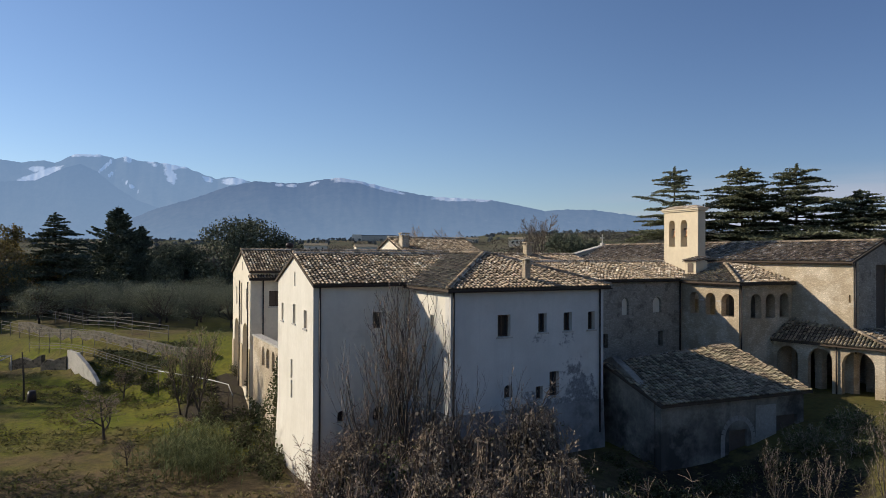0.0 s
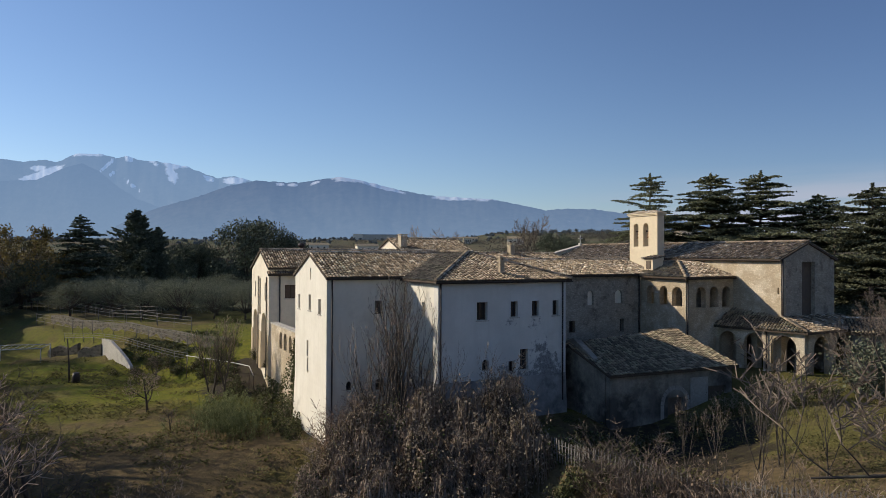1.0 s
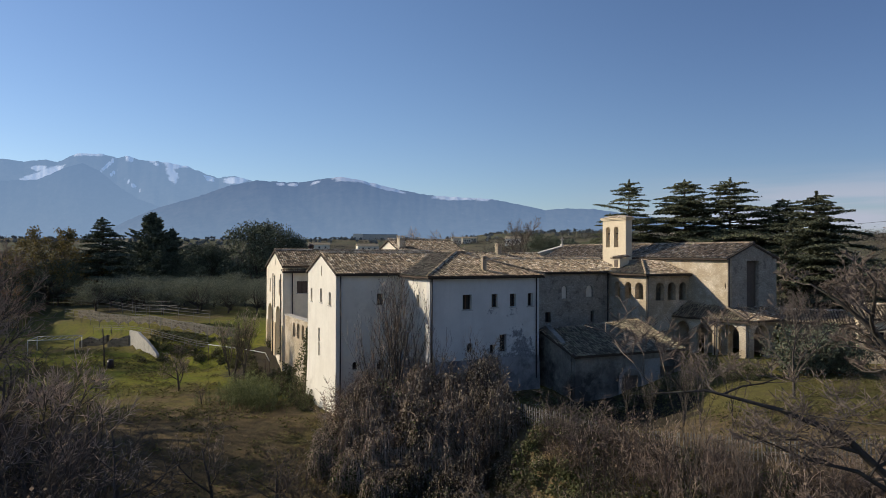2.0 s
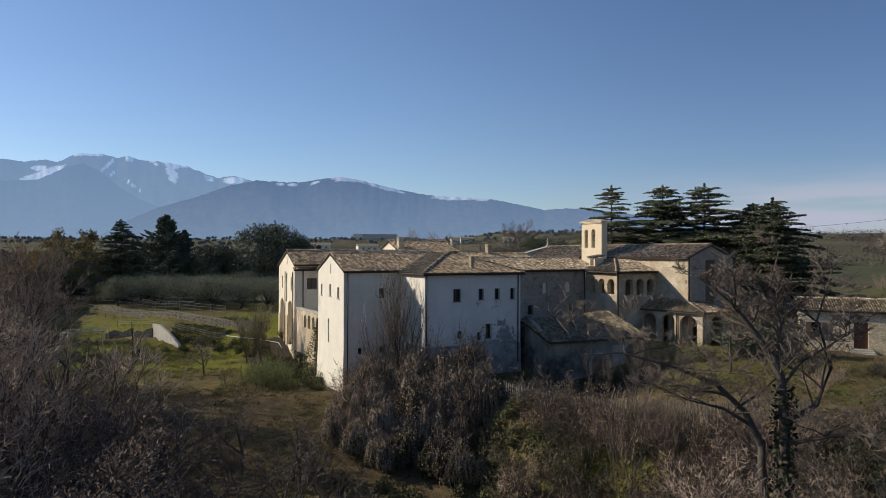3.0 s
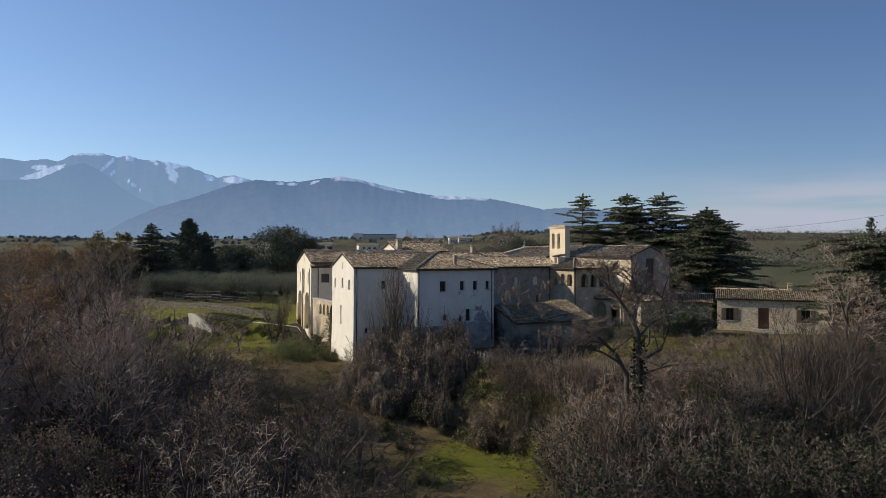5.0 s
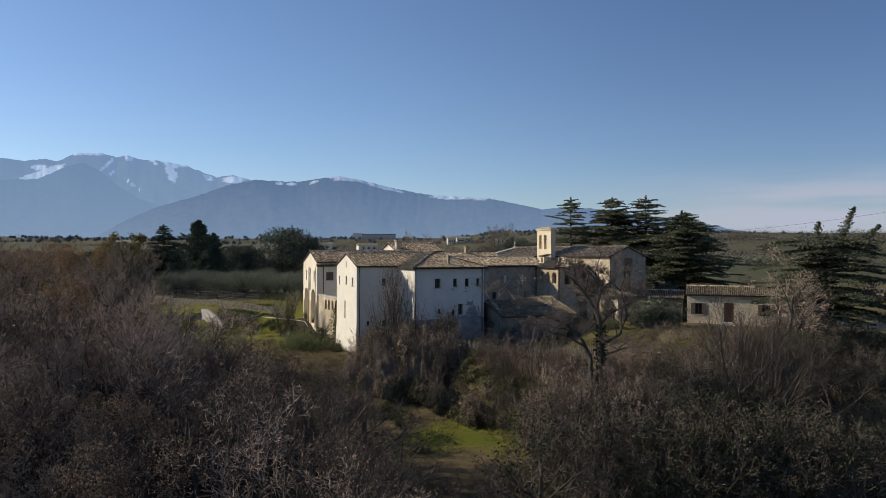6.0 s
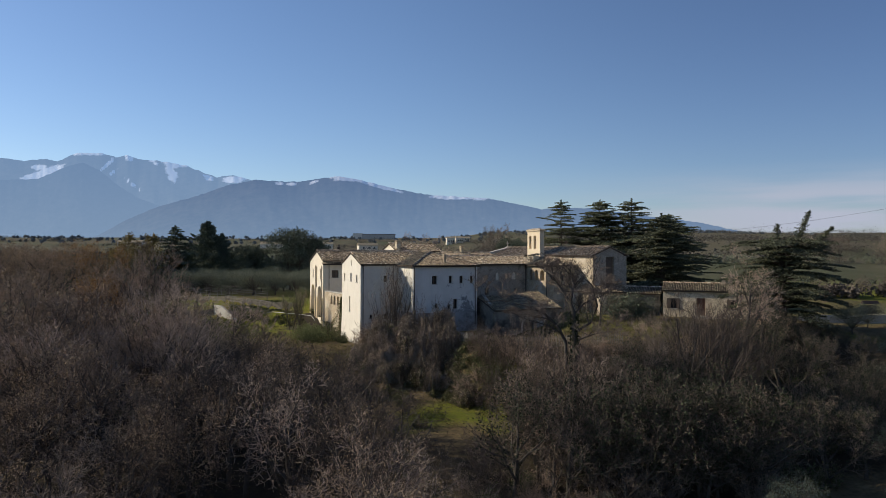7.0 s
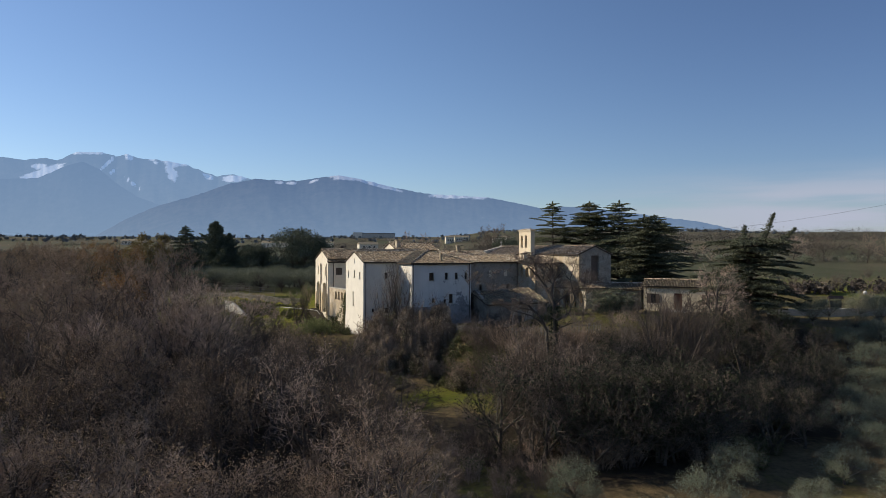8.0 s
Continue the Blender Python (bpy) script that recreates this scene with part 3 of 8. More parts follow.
# ---- mountains on the skyline ----
# crest lines as (bearing, height) on a chart 1207 units away, 448 at the eye's level
MASSIF = [(-1300, 310), (-600, 292), (0, 281), (35, 286), (75, 282), (95, 287), (130, 271), (178, 272), (200, 279), (222, 275), (240, 282), (285, 286), (325, 293), (350, 303), (380, 314), (410, 310), (440, 318), (470, 330), (560, 365), (700, 420), (2800, 440)]
SPUR = [(-1300, 345), (-300, 330), (60, 318), (110, 296), (140, 288), (170, 302), (205, 330), (240, 352), (280, 366), (360, 410), (2800, 440)]
RIDGE = [(-1300, 470), (130, 440), (220, 390), (275, 367), (340, 349), (400, 328), (450, 318), (500, 321), (530, 321), (560, 316), (600, 311), (640, 318), (700, 333), (760, 344), (870, 350), (920, 360), (965, 369), (1000, 366), (1050, 367), (1180, 384), (1250, 392), (1320, 407), (1420, 425), (2000, 432), (2800, 430)]
# snowfields as (bearing, height, half length, half breadth, slope)
SNOW = [(70, 308, 34, 7, -0.38), (38, 319, 32, 6, -0.42), (92, 322, 22, 5, -0.2), (60, 297, 14, 2.5, -0.1), (186, 291, 15, 3.5, -0.9), (224, 279, 7, 6, 0.2), (150, 272, 34, 2.5, 0.0), (196, 305, 8, 2.5, -0.6),
        (306, 291, 22, 5, 0.12), (300, 306, 11, 7, 0.5), (302, 319, 9, 3.5, 0.4), (268, 287, 8, 3, 0.3), (228, 326, 14, 2.5, 0.8), (366, 315, 9, 4, 0.3), (412, 318, 20, 6, -0.1), (512, 325, 16, 3, -0.2)]
SNOW_RIDGE = [(517, 325, 11, 2.5, -0.15), (556, 322, 8, 2.5, 0.0), (608, 315, 22, 4.5, 0.1), (668, 327, 44, 3.6, 0.28), (800, 348, 34, 4.0, 0.05), (850, 350, 26, 2.2, 0.05), (491, 325, 8, 2, 0.0)]


def mountain_material(name, haze_glow_low, haze_glow_high, top):
    """Dark slopes with snowfields; haze over them is put in as blue emission."""
    m = bpy.data.materials.new(name)
    m.use_nodes = True
    n, l = m.node_tree.nodes, m.node_tree.links
    b = n["Principled BSDF"]
    b.inputs["Roughness"].default_value, b.inputs["Specular IOR Level"].default_value = 1.0, 0.0
    geo = n.new("ShaderNodeNewGeometry")
    sep = n.new("ShaderNodeSeparateXYZ")
    l.new(geo.outputs["Position"], sep.inputs[0])
    att = n.new("ShaderNodeAttribute")
    att.attribute_name = "snow"
    tex = n.new("ShaderNodeTexNoise")
    tex.inputs["Scale"].default_value, tex.inputs["Detail"].default_value, tex.inputs["Roughness"].default_value = 0.022, 8.0, 0.7
    l.new(geo.outputs["Position"], tex.inputs["Vector"])
    add = n.new("ShaderNodeMath")
    add.operation, add.inputs[1].default_value = "MULTIPLY_ADD", 1.5
    l.new(tex.outputs["Fac"], add.inputs[0])
    l.new(att.outputs["Fac"], add.inputs[2])
    snow = n.new("ShaderNodeMapRange")
    snow.inputs["From Min"].default_value, snow.inputs["From Max"].default_value = 1.02, 1.32
    l.new(add.outputs[0], snow.inputs["Value"])
    forest = n.new("ShaderNodeMapRange")
    forest.inputs["From Min"].default_value, forest.inputs["From Max"].default_value = 0.35, 0.68
    l.new(tex.outputs["Fac"], forest.inputs["Value"])
    slope = n.new("ShaderNodeMix")
    slope.data_type = "RGBA"
    l.new(forest.outputs[0], slope.inputs[0])
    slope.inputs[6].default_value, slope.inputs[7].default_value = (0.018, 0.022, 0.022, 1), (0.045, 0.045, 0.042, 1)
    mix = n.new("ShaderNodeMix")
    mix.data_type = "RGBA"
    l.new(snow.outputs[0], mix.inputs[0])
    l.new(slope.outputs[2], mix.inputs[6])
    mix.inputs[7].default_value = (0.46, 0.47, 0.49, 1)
    l.new(mix.outputs[2], b.inputs["Base Color"])
    # glow in place of distance haze, graded from foot to crest
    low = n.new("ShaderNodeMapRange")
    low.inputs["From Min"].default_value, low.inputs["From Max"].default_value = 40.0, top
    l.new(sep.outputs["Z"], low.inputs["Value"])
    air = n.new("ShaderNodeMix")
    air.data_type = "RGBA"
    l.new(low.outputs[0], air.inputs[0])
    air.inputs[6].default_value, air.inputs[7].default_value = (*haze_glow_low, 1), (*haze_glow_high, 1)
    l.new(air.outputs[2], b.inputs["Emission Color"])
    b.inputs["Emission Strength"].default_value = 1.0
    return m


def mountain(name, label, crest, fields, far, deep, material, seed):
    """One range: slopes that rise from the plain to the crest, cut by gullies."""
    px = np.arange(-1250, 2751, 2.5)
    line = np.interp(px, [a for a, _ in crest], [h for _, h in crest])
    rows = 30
    verts, snow = [], []
    for j in range(rows + 1):
        f = j / rows
        y = far - deep * (1 - f)
        for p, c in zip(px, line):
            x = (p - 784) / 1207 * y
            gully = noise.fractal(Vector((p * 0.012 + f * 1.1, f * 1.5, seed)), 1.0, 2.0, 4)
            jag = noise.fractal(Vector((p * 0.09, seed, f * 3.0)), 1.0, 2.0, 3) * 1.3
            up = (448 - c) * f ** 1.1 * (1 + 0.16 * gully * (1 - f) * 2) + jag * f
            verts.append((x, y, max(-40.0, up / 1207 * y + 12.5)))
            row = 448 - up
            w = 0.0
            for cx, cy, rx, ry, k in fields:
                d = ((p - cx) / rx) ** 2 + ((row - cy - k * (p - cx)) / ry) ** 2
                if d < 2.0:
                    w = max(w, 1.0 - 0.5 * d)
            snow.append(w)
    n = len(px)
    faces = [(j * n + i, j * n + i + 1, (j + 1) * n + i + 1, (j + 1) * n + i) for j in range(rows) for i in range(n - 1)]
    me = mesh_from(name, verts, faces, material, True)
    me.attributes.new("snow", "FLOAT", "POINT").data.foreach_set("value", snow)
    return tagged(new(name, me), label, "mountains", "", "structure")


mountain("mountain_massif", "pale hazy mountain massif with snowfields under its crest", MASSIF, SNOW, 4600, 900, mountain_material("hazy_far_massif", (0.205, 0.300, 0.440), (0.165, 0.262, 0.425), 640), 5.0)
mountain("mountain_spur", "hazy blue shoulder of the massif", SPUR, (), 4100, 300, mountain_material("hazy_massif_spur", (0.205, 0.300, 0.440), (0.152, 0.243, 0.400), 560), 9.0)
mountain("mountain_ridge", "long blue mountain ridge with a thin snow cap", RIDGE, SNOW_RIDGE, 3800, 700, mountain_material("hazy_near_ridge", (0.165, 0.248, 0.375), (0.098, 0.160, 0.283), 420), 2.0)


# ---- the monastery ----
EAVE = 10.9


M_PATCH = mat("dirty_pale_render", (0.44, 0.415, 0.37), (0.33, 0.31, 0.275), 0.6, 0.95, 0.3, 6.0, (0.2, 0.19, 0.18), 0.7, 0.6)


def block_a():
    """White block with a gable end; its long roof runs on along u."""
    t = thing("white_gabled_block", "tall white rendered monastery block with a gabled tile roof", "building")
    hu0, v0, v1, vr = -5.72, 5.45, 13.4, 9.4
    zr = 12.45
    slits = [(9.2, 9.46, 10.6, 11.45), (9.15, 9.75, 8.35, 9.5), (12.0, 12.5, 8.3, 9.4), (6.75, 7.35, 8.25, 9.3), (9.75, 10.2, 4.95, 6.1), (9.75, 10.15, 3.75, 4.85)]
    wall_v(t, "wall", hu0, v0, v1, [(v1, EAVE), (vr, zr - 0.06), (v0, EAVE)], -3.5, [opening(*s) for s in slits], M_WHITE, 0.6)
    wins = [(-2.2, -1.6, 8.25, 9.2), (-4.3, -3.86, 3.05, 3.7), (-2.15, -1.45, 2.9, 3.75)]
    wall_u(t, "wall", v0, hu0 + 0.6, 5.0, [(5.0, EAVE), (hu0 + 0.6, EAVE)], -3.5, [opening(*w) for w in wins[:1]] + [opening(*w, True) for w in wins[1:]], M_WHITE, 0.6)
    wall_u(t, "wall", v1, hu0 + 0.6, 9.6, [(9.6, EAVE), (hu0 + 0.6, EAVE)], -3.5, [], M_WHITE, 0.6, -1)
    for s in slits[1:4]:
        window_set(t, "v", hu0, *s, depth=0.3, bars=False, shutter=True)
    for s in slits[4:] + slits[:1]:
        window_set(t, "v", hu0, *s, depth=0.3, bars=False, sill=False)
    for w in wins:
        window_set(t, "u", v0, *w, depth=0.3, sill=False)
    o = 0.12
    e = EAVE - 0.02
    ue = 5.0
    wall_v(t, "wall", 5.0, v0 + 0.6, v1 - 0.6, [(v1 - 0.6, EAVE + 0.1), (vr, zr - 0.1), (v0 + 0.6, EAVE + 0.1)], 5, [], M_PALE, 0.4, -1)
    k = (zr - e) / (vr - v0)
    tiled_slope(t, [W(hu0 - o, v0 - 0.3, e - 0.3 * k + 0.1), W(ue, v0 - 0.3, e - 0.3 * k + 0.1), W(ue, vr, zr + 0.1), W(hu0 - o, vr, zr + 0.1)], seed=1)
    tiled_slope(t, [W(ue, v1 + 0.3, e - 0.3 * k + 0.1), W(hu0 - o, v1 + 0.3, e - 0.3 * k + 0.1), W(hu0 - o, vr, zr + 0.1), W(ue, vr, zr + 0.1)], seed=2)
    ridge_caps(t, W(hu0 - o, vr, zr + 0.12), W(ue, vr, zr + 0.12))
    gutter(t, W(hu0 - 0.1, v0 - 0.36, e - 0.12), W(-0.35, v0 - 0.36, e - 0.12))
    downpipe(t, W(hu0 + 0.35, v0 - 0.12), 0.0, e - 0.15)
    # battered foot of the corner
    g = Geo()
    a = [W(hu0, v0, 3.2), W(hu0, v1, 3.2), W(hu0 - 0.12, v0 - 0.02, -3), W(hu0 - 0.3, v1, -3), W(hu0 + 0.05, v0, -3), W(hu0 + 0.05, v1, -3)]
    g.add(a, [(0, 2, 3, 1), (0, 4, 2), (1, 3, 5)])
    part("buttress", g.mesh("buttress", M_WHITE), t, "slightly battered foot of the white wall")
    return t


def block_b():
    """Projecting wing with a hipped roof."""
    t = thing("white_hipped_wing", "white rendered monastery wing with a hipped tile roof and damp stains", "building")
    u1, vb = 10.2, 5.45
    wins = [(2.88, 3.7, 8.08, 9.28), (5.55, 6.13, 8.2, 9.27), (7.3, 7.9, 8.2, 9.26), (9.05, 9.56, 8.2, 9.25), (6.32, 6.98, 4.55, 5.96), (5.38, 5.87, 4.45, 5.2)]
    arch = (3.3, 3.85, 4.7, 5.45)
    wall_u(t, "wall", 0, 0, u1, [(u1, 10.72), (0, 10.72)], -4.5, [opening(*w) for w in wins] + [opening(*arch, True)], M_OLDWHITE, 0.6)
    sw = [(1.97, 2.4, 8.25, 9.23), (4.2, 4.55, 8.25, 9.15)]
    wall_v(t, "wall", 0, 0.6, vb - 0.005, [(vb - 0.005, 10.72), (0.6, 10.72)], -4.5, [opening(*w) for w in sw], M_WHITE, 0.6)
    wall_v(t, "wall", u1, 0.6, 13.0, [(13.0, 10.72), (0.6, 10.72)], -4.5, [], M_OLDWHITE, 0.6, -1)
    for w in wins:
        window_set(t, "u", 0, *w, depth=0.3)
    window_set(t, "u", 0, *arch, depth=0.35, sill=False)
    for w in sw:
        window_set(t, "v", 0, *w, depth=0.3, sill=False)
    o = 0.32
    z0, zr, c = 10.72, 12.5, 4.95
    k = (zr - z0) / c
    ze = z0 - o * k + 0.12
    apex = W(c, c, zr + 0.12)
    back = W(c, 9.4, zr + 0.12)
    tiled_slope(t, [W(-o, -o, ze), W(u1 + o, -o, ze), apex], seed=3, singles=290)
    tiled_slope(t, [W(-o, 9.4, ze), W(-o, -o, ze), apex, back], M_TILE_OLD, seed=4)
    tiled_slope(t, [W(u1 + o, -o, ze), W(u1 + o, 13.0, ze), W(c, 13.0, zr + 0.12), apex], seed=5)
    ridge_caps(t, W(-o, -o, ze + 0.03), apex + ZVEC * 0.03)
    ridge_caps(t, W(u1 + o, -o, ze + 0.03), apex + ZVEC * 0.03)
    ridge_caps(t, apex + ZVEC * 0.03, back + ZVEC * 0.03)
    gutter(t, W(-o, -o - 0.06, ze - 0.1), W(u1 + o, -o - 0.06, ze - 0.1))
    gutter(t, W(-o - 0.06, vb - 0.4, ze - 0.1), W(-o - 0.06, -o, ze - 0.1))
    downpipe(t, W(0.12, -0.12), 3.8, ze - 0.12)
    downpipe(t, W(9.85, -0.12), 2.2, ze - 0.12)
    chimney(t, 5.14, 0.7, 10.7, 11.95, 0.34)
    g = Geo()
    zt = 4.1
    lo = [W(-0.5, -0.5, -4.5), W(u1, -0.45, -4.5), W(u1, -0.005, -4.5), W(-0.005, -0.005, -4.5), W(-0.005, 5.4, -4.5), W(-0.4, 5.4, -4.5)]
    hi = [W(-0.04, -0.04, zt), W(u1, -0.04, zt), W(u1, -0.005, zt), W(-0.005, -0.005, zt), W(-0.005, 5.4, zt), W(-0.04, 5.4, zt)]
    g.add(lo + hi, [(i, (i + 1) % 6, 6 + (i + 1) % 6, 6 + i) for i in range(6)] + [tuple(range(6, 12)), tuple(range(5, -1, -1))])
    part("plinth", g.mesh("plinth", M_PLINTH), t, "stained battered foot of the wall")
    return t


def stone_wing():
    t = thing("stone_wing", "low rubble stone monastery wing with a tile roof", "building")
    v0, ua, ub = 6.4, 10.25, 23.3
    ze = 10.75
    niches = [(17.4, 18.05, 8.2, 9.45), (20.4, 21.25, 8.3, 9.45)]
    low = [(15.45, 16.1, 5.95, 6.95), (20.95, 21.4, 5.8, 6.9)]
    wall_u(t, "wall", v0, ua, ub, [(ub, ze), (ua, ze)], 0, [opening(*w, True) for w in niches] + [opening(*w) for w in low], M_STONE, 0.6)
    for a, b, c, d in niches:
        g = Geo()
        g.box(W(a, v0 + 0.22, c), UVEC * (b - a), VVEC * 0.3, ZVEC * (d - c))
        part("blocked_window", g.mesh("blocked_window", M_PALE), t, "walled-up arched window")
    for w in low:
        window_set(t, "u", v0, *w, depth=0.35, sill=False)
    vr, zr = 10.2, 11.9
    k = (zr - ze) / (vr - v0)
    e = ze - 0.3 * k + 0.12
    ue = ub + 2.0
    tiled_slope(t, [W(ua + 0.1, v0 - 0.3, e), W(ue, v0 - 0.3, e), W(ue, vr, zr + 0.12), W(ua + 0.1, vr, zr + 0.12)], seed=6)
    tiled_slope(t, [W(ue, vr + 4.2, e), W(ua, vr + 4.2, e), W(ua, vr, zr + 0.12), W(ue, vr, zr + 0.12)], seed=7)
    ridge_caps(t, W(ua, vr, zr + 0.13), W(ue, vr, zr + 0.13))
    gutter(t, W(ua + 0.3, v0 - 0.36, e - 0.1), W(ub - 0.3, v0 - 0.36, e - 0.1))
    downpipe(t, W(ub - 0.25, v0 - 0.12), 5.0, e - 0.1)
    return t


def loggia():
    t = thing("arcaded_loggia", "stone loggia with small round arches under a hipped tile roof", "building")
    ul, vl, uc = 23.3, 1.2, 28.9
    ze = 10.62
    a1 = [(4.75, 5.55, 8.26, 9.85), (3.2, 4.1, 8.26, 9.85), (1.6, 2.7, 8.23, 9.85)]
    wall_v(t, "wall", ul, vl, 6.39, [(6.39, ze), (vl, ze)], 0, [opening(*a, True) for a in a1], M_BRICK, 0.5)
    a2 = [(24.5, 25.6, 8.1, 9.85), (26.05, 27.1, 8.1, 9.85), (27.55, 28.55, 8.1, 9.85)]
    wall_u(t, "wall", vl, ul + 0.5, uc - 0.005, [(uc - 0.005, ze), (ul + 0.5, ze)], 0, [opening(*a, True) for a in a2], M_BRICK, 0.5)
    g = Geo()
    g.box(W(ul + 0.5, vl + 0.5, 7.7), UVEC * (uc - ul - 0.55), VVEC * 4.2, ZVEC * 0.2)
    part("floor_slab", g.mesh("floor_slab", M_CONCRETE), t)
    g = Geo()
    g.box(W(ul + 2.6, vl + 2.8, 7.9), UVEC * 2.9, VVEC * 0.2, ZVEC * 2.7)
    part("inner_wall", g.mesh("inner_wall", M_GREYWALL), t)
    for v in (4.43, 2.95):
        g = Geo()
        g.box(W(ul - 0.06, v - 0.17, 9.25), UVEC * 0.55, VVEC * 0.34, ZVEC * 0.09)
        part("impost", g.mesh("impost", M_CONCRETE), t, "pale stone impost between two arches")
    o = 0.35
    ap = W(26.4, 5.0, 11.9)
    e = ze + 0.03
    tiled_slope(t, [W(ul - o, 6.3, e), W(ul - o, vl - o, e), ap, W(26.4, 8.0, 11.9)], M_TILE_OLD, seed=8)
    tiled_slope(t, [W(ul - o, vl - o, e), W(uc - 0.02, vl - o, e), W(uc - 0.02, 5.0, 11.9), ap], seed=9)
    ridge_caps(t, W(ul - o, vl - o, e + 0.04), ap + ZVEC * 0.04)
    gutter(t, W(ul - o - 0.06, 5.5, e - 0.1), W(ul - o - 0.06, vl - o, e - 0.1))
    gutter(t, W(ul - o, vl - o - 0.06, e - 0.1), W(uc - 0.1, vl - o - 0.06, e - 0.1))
    downpipe(t, W(ul + 0.1, vl - 0.12), 3.0, e - 0.1)
    # small dormer hut on the roof
    g = Geo()
    g.box(W(24.1, 5.7, 11.0), UVEC * 1.2, VVEC * 1.1, ZVEC * 1.15)
    hut = part("dormer", g.mesh("dormer", M_CREAM), t, "small cream roof dormer with a brown hatch")
    g = Geo()
    g.box(W(24.06, 5.98, 11.25), UVEC * 0.06, VVEC * 0.52, ZVEC * 0.72)
    part("hatch", g.mesh("hatch", M_SHUTTER), hut)
    tiled_slope(hut, [W(23.95, 6.95, 12.15), W(23.95, 5.55, 12.15), W(25.5, 5.55, 12.4), W(25.5, 6.95, 12.4)], seed=10, deck_thick=0.06)
    return t


def church():
    t = thing("church", "stone church with a long tile roof and a dark recess", "church")
    u0, u1, v0, v1 = 28.9, 35.65, -3.35, 26.0
    ze, zr, ur = 12.18, 13.5, 32.2
    # the two arched openings are added to keep the portico's side arches dark
    wall_v(t, "wall", u0, v0, v1, [(v1, ze), (v0, ze)], 1.0, [opening(-3.15, -3.02, 9.4, 9.9), opening(-2.5, -1.1, 2.9, 6.1, True), opening(-0.6, 0.9, 2.9, 6.1, True)], M_BRICK, 0.6)
    wall_v(t, "wall", u1, v0, v1, [(v1, ze), (v0, ze)], 1.0, [], M_STONE, 0.6, -1)
    # the low arched pair is invented too, for darkness behind the front arches
    wall_u(t, "wall", v0, u0 + 0.6, u1 - 0.6, [(u1 - 0.6, ze + 0.2), (ur, zr - 0.05), (u0 + 0.6, ze + 0.2)], 1.0, [opening(31.45, 33.1, 7.3, 11.95), opening(29.6, 31.3, 2.9, 6.0, True), opening(32.3, 34.1, 2.9, 6.0, True)], M_STONE, 0.6)
    g = Geo()
    g.box(W(31.4, v0 + 0.35, 7.2), UVEC * 1.8, VVEC * 0.2, ZVEC * 4.8)
    part("blind_panel", g.mesh("blind_panel", M_SHUTTER), t, "dark tall boarded recess in the end wall")
    wall_u(t, "wall", v1, u0, u1, [(u1, ze), (ur, zr), (u0, ze)], 1.0, [], M_STONE, 0.6, -1)
    o = 0.3
    k = (zr - ze) / (ur - u0)
    e = ze - o * k + 0.1
    tiled_slope(t, [W(u0 - o, v1, e), W(u0 - o, v0 - 0.15, e), W(ur, v0 - 0.15, zr + 0.1), W(ur, v1, zr + 0.1)], seed=11)
    tiled_slope(t, [W(u1 + o, v0 - 0.15, e), W(u1 + o, v1, e), W(ur, v1, zr + 0.1), W(ur, v0 - 0.15, zr + 0.1)], seed=12)
    ridge_caps(t, W(ur, v0 - 0.15, zr + 0.12), W(ur, v1, zr + 0.12))
    gutter(t, W(u0 - o - 0.05, v1, e - 0.08), W(u0 - o - 0.05, v0 - 0.1, e - 0.08))
    downpipe(t, W(u0 + 0.05, v0 - 0.12), 6.0, e)
    wall_u(t, "facade", 25.5, 26.4, 38.0, [(38.0, 12.0), (32.1, 13.45), (26.4, 12.05)], 1.0, [], M_PALE, 0.5, 1, "church facade gable rising above the roof")
    g = Geo()
    a, b, c = W(26.2, 25.3, 12.1), W(32.1, 25.3, 13.52), W(38.2, 25.3, 12.05)
    for p, q in ((a, b), (b, c)):
        g.box(p, q - p, VVEC * 0.9, ZVEC * 0.14)
    part("coping", g.mesh("coping", M_CONCRETE), t, "pale stone gable coping")
    g = Geo()
    g.box(W(31.9, 25.5, 13.6), UVEC * 0.3, VVEC * 0.4, ZVEC * 0.3)
    g.box(W(32.02, 25.64, 13.9), UVEC * 0.1, VVEC * 0.1, ZVEC * 0.9)
    g.box(W(31.78, 25.645, 14.38), UVEC * 0.58, VVEC * 0.09, ZVEC * 0.1)
    part("cross", g.mesh("cross", M_CONCRETE), t, "pale stone cross on the gable")
    tiled_slope(t, [W(26.6, 25.4, 12.05), W(26.6, 12.6, 12.05), W(28.9, 12.6, 12.3), W(28.9, 25.4, 12.3)], seed=23)
    wall_v(t, "aisle_wall", 26.8, 12.6, 25.4, [(25.4, 11.95), (12.6, 11.95)], 1.0, [], M_STONE, 0.5)
    return t


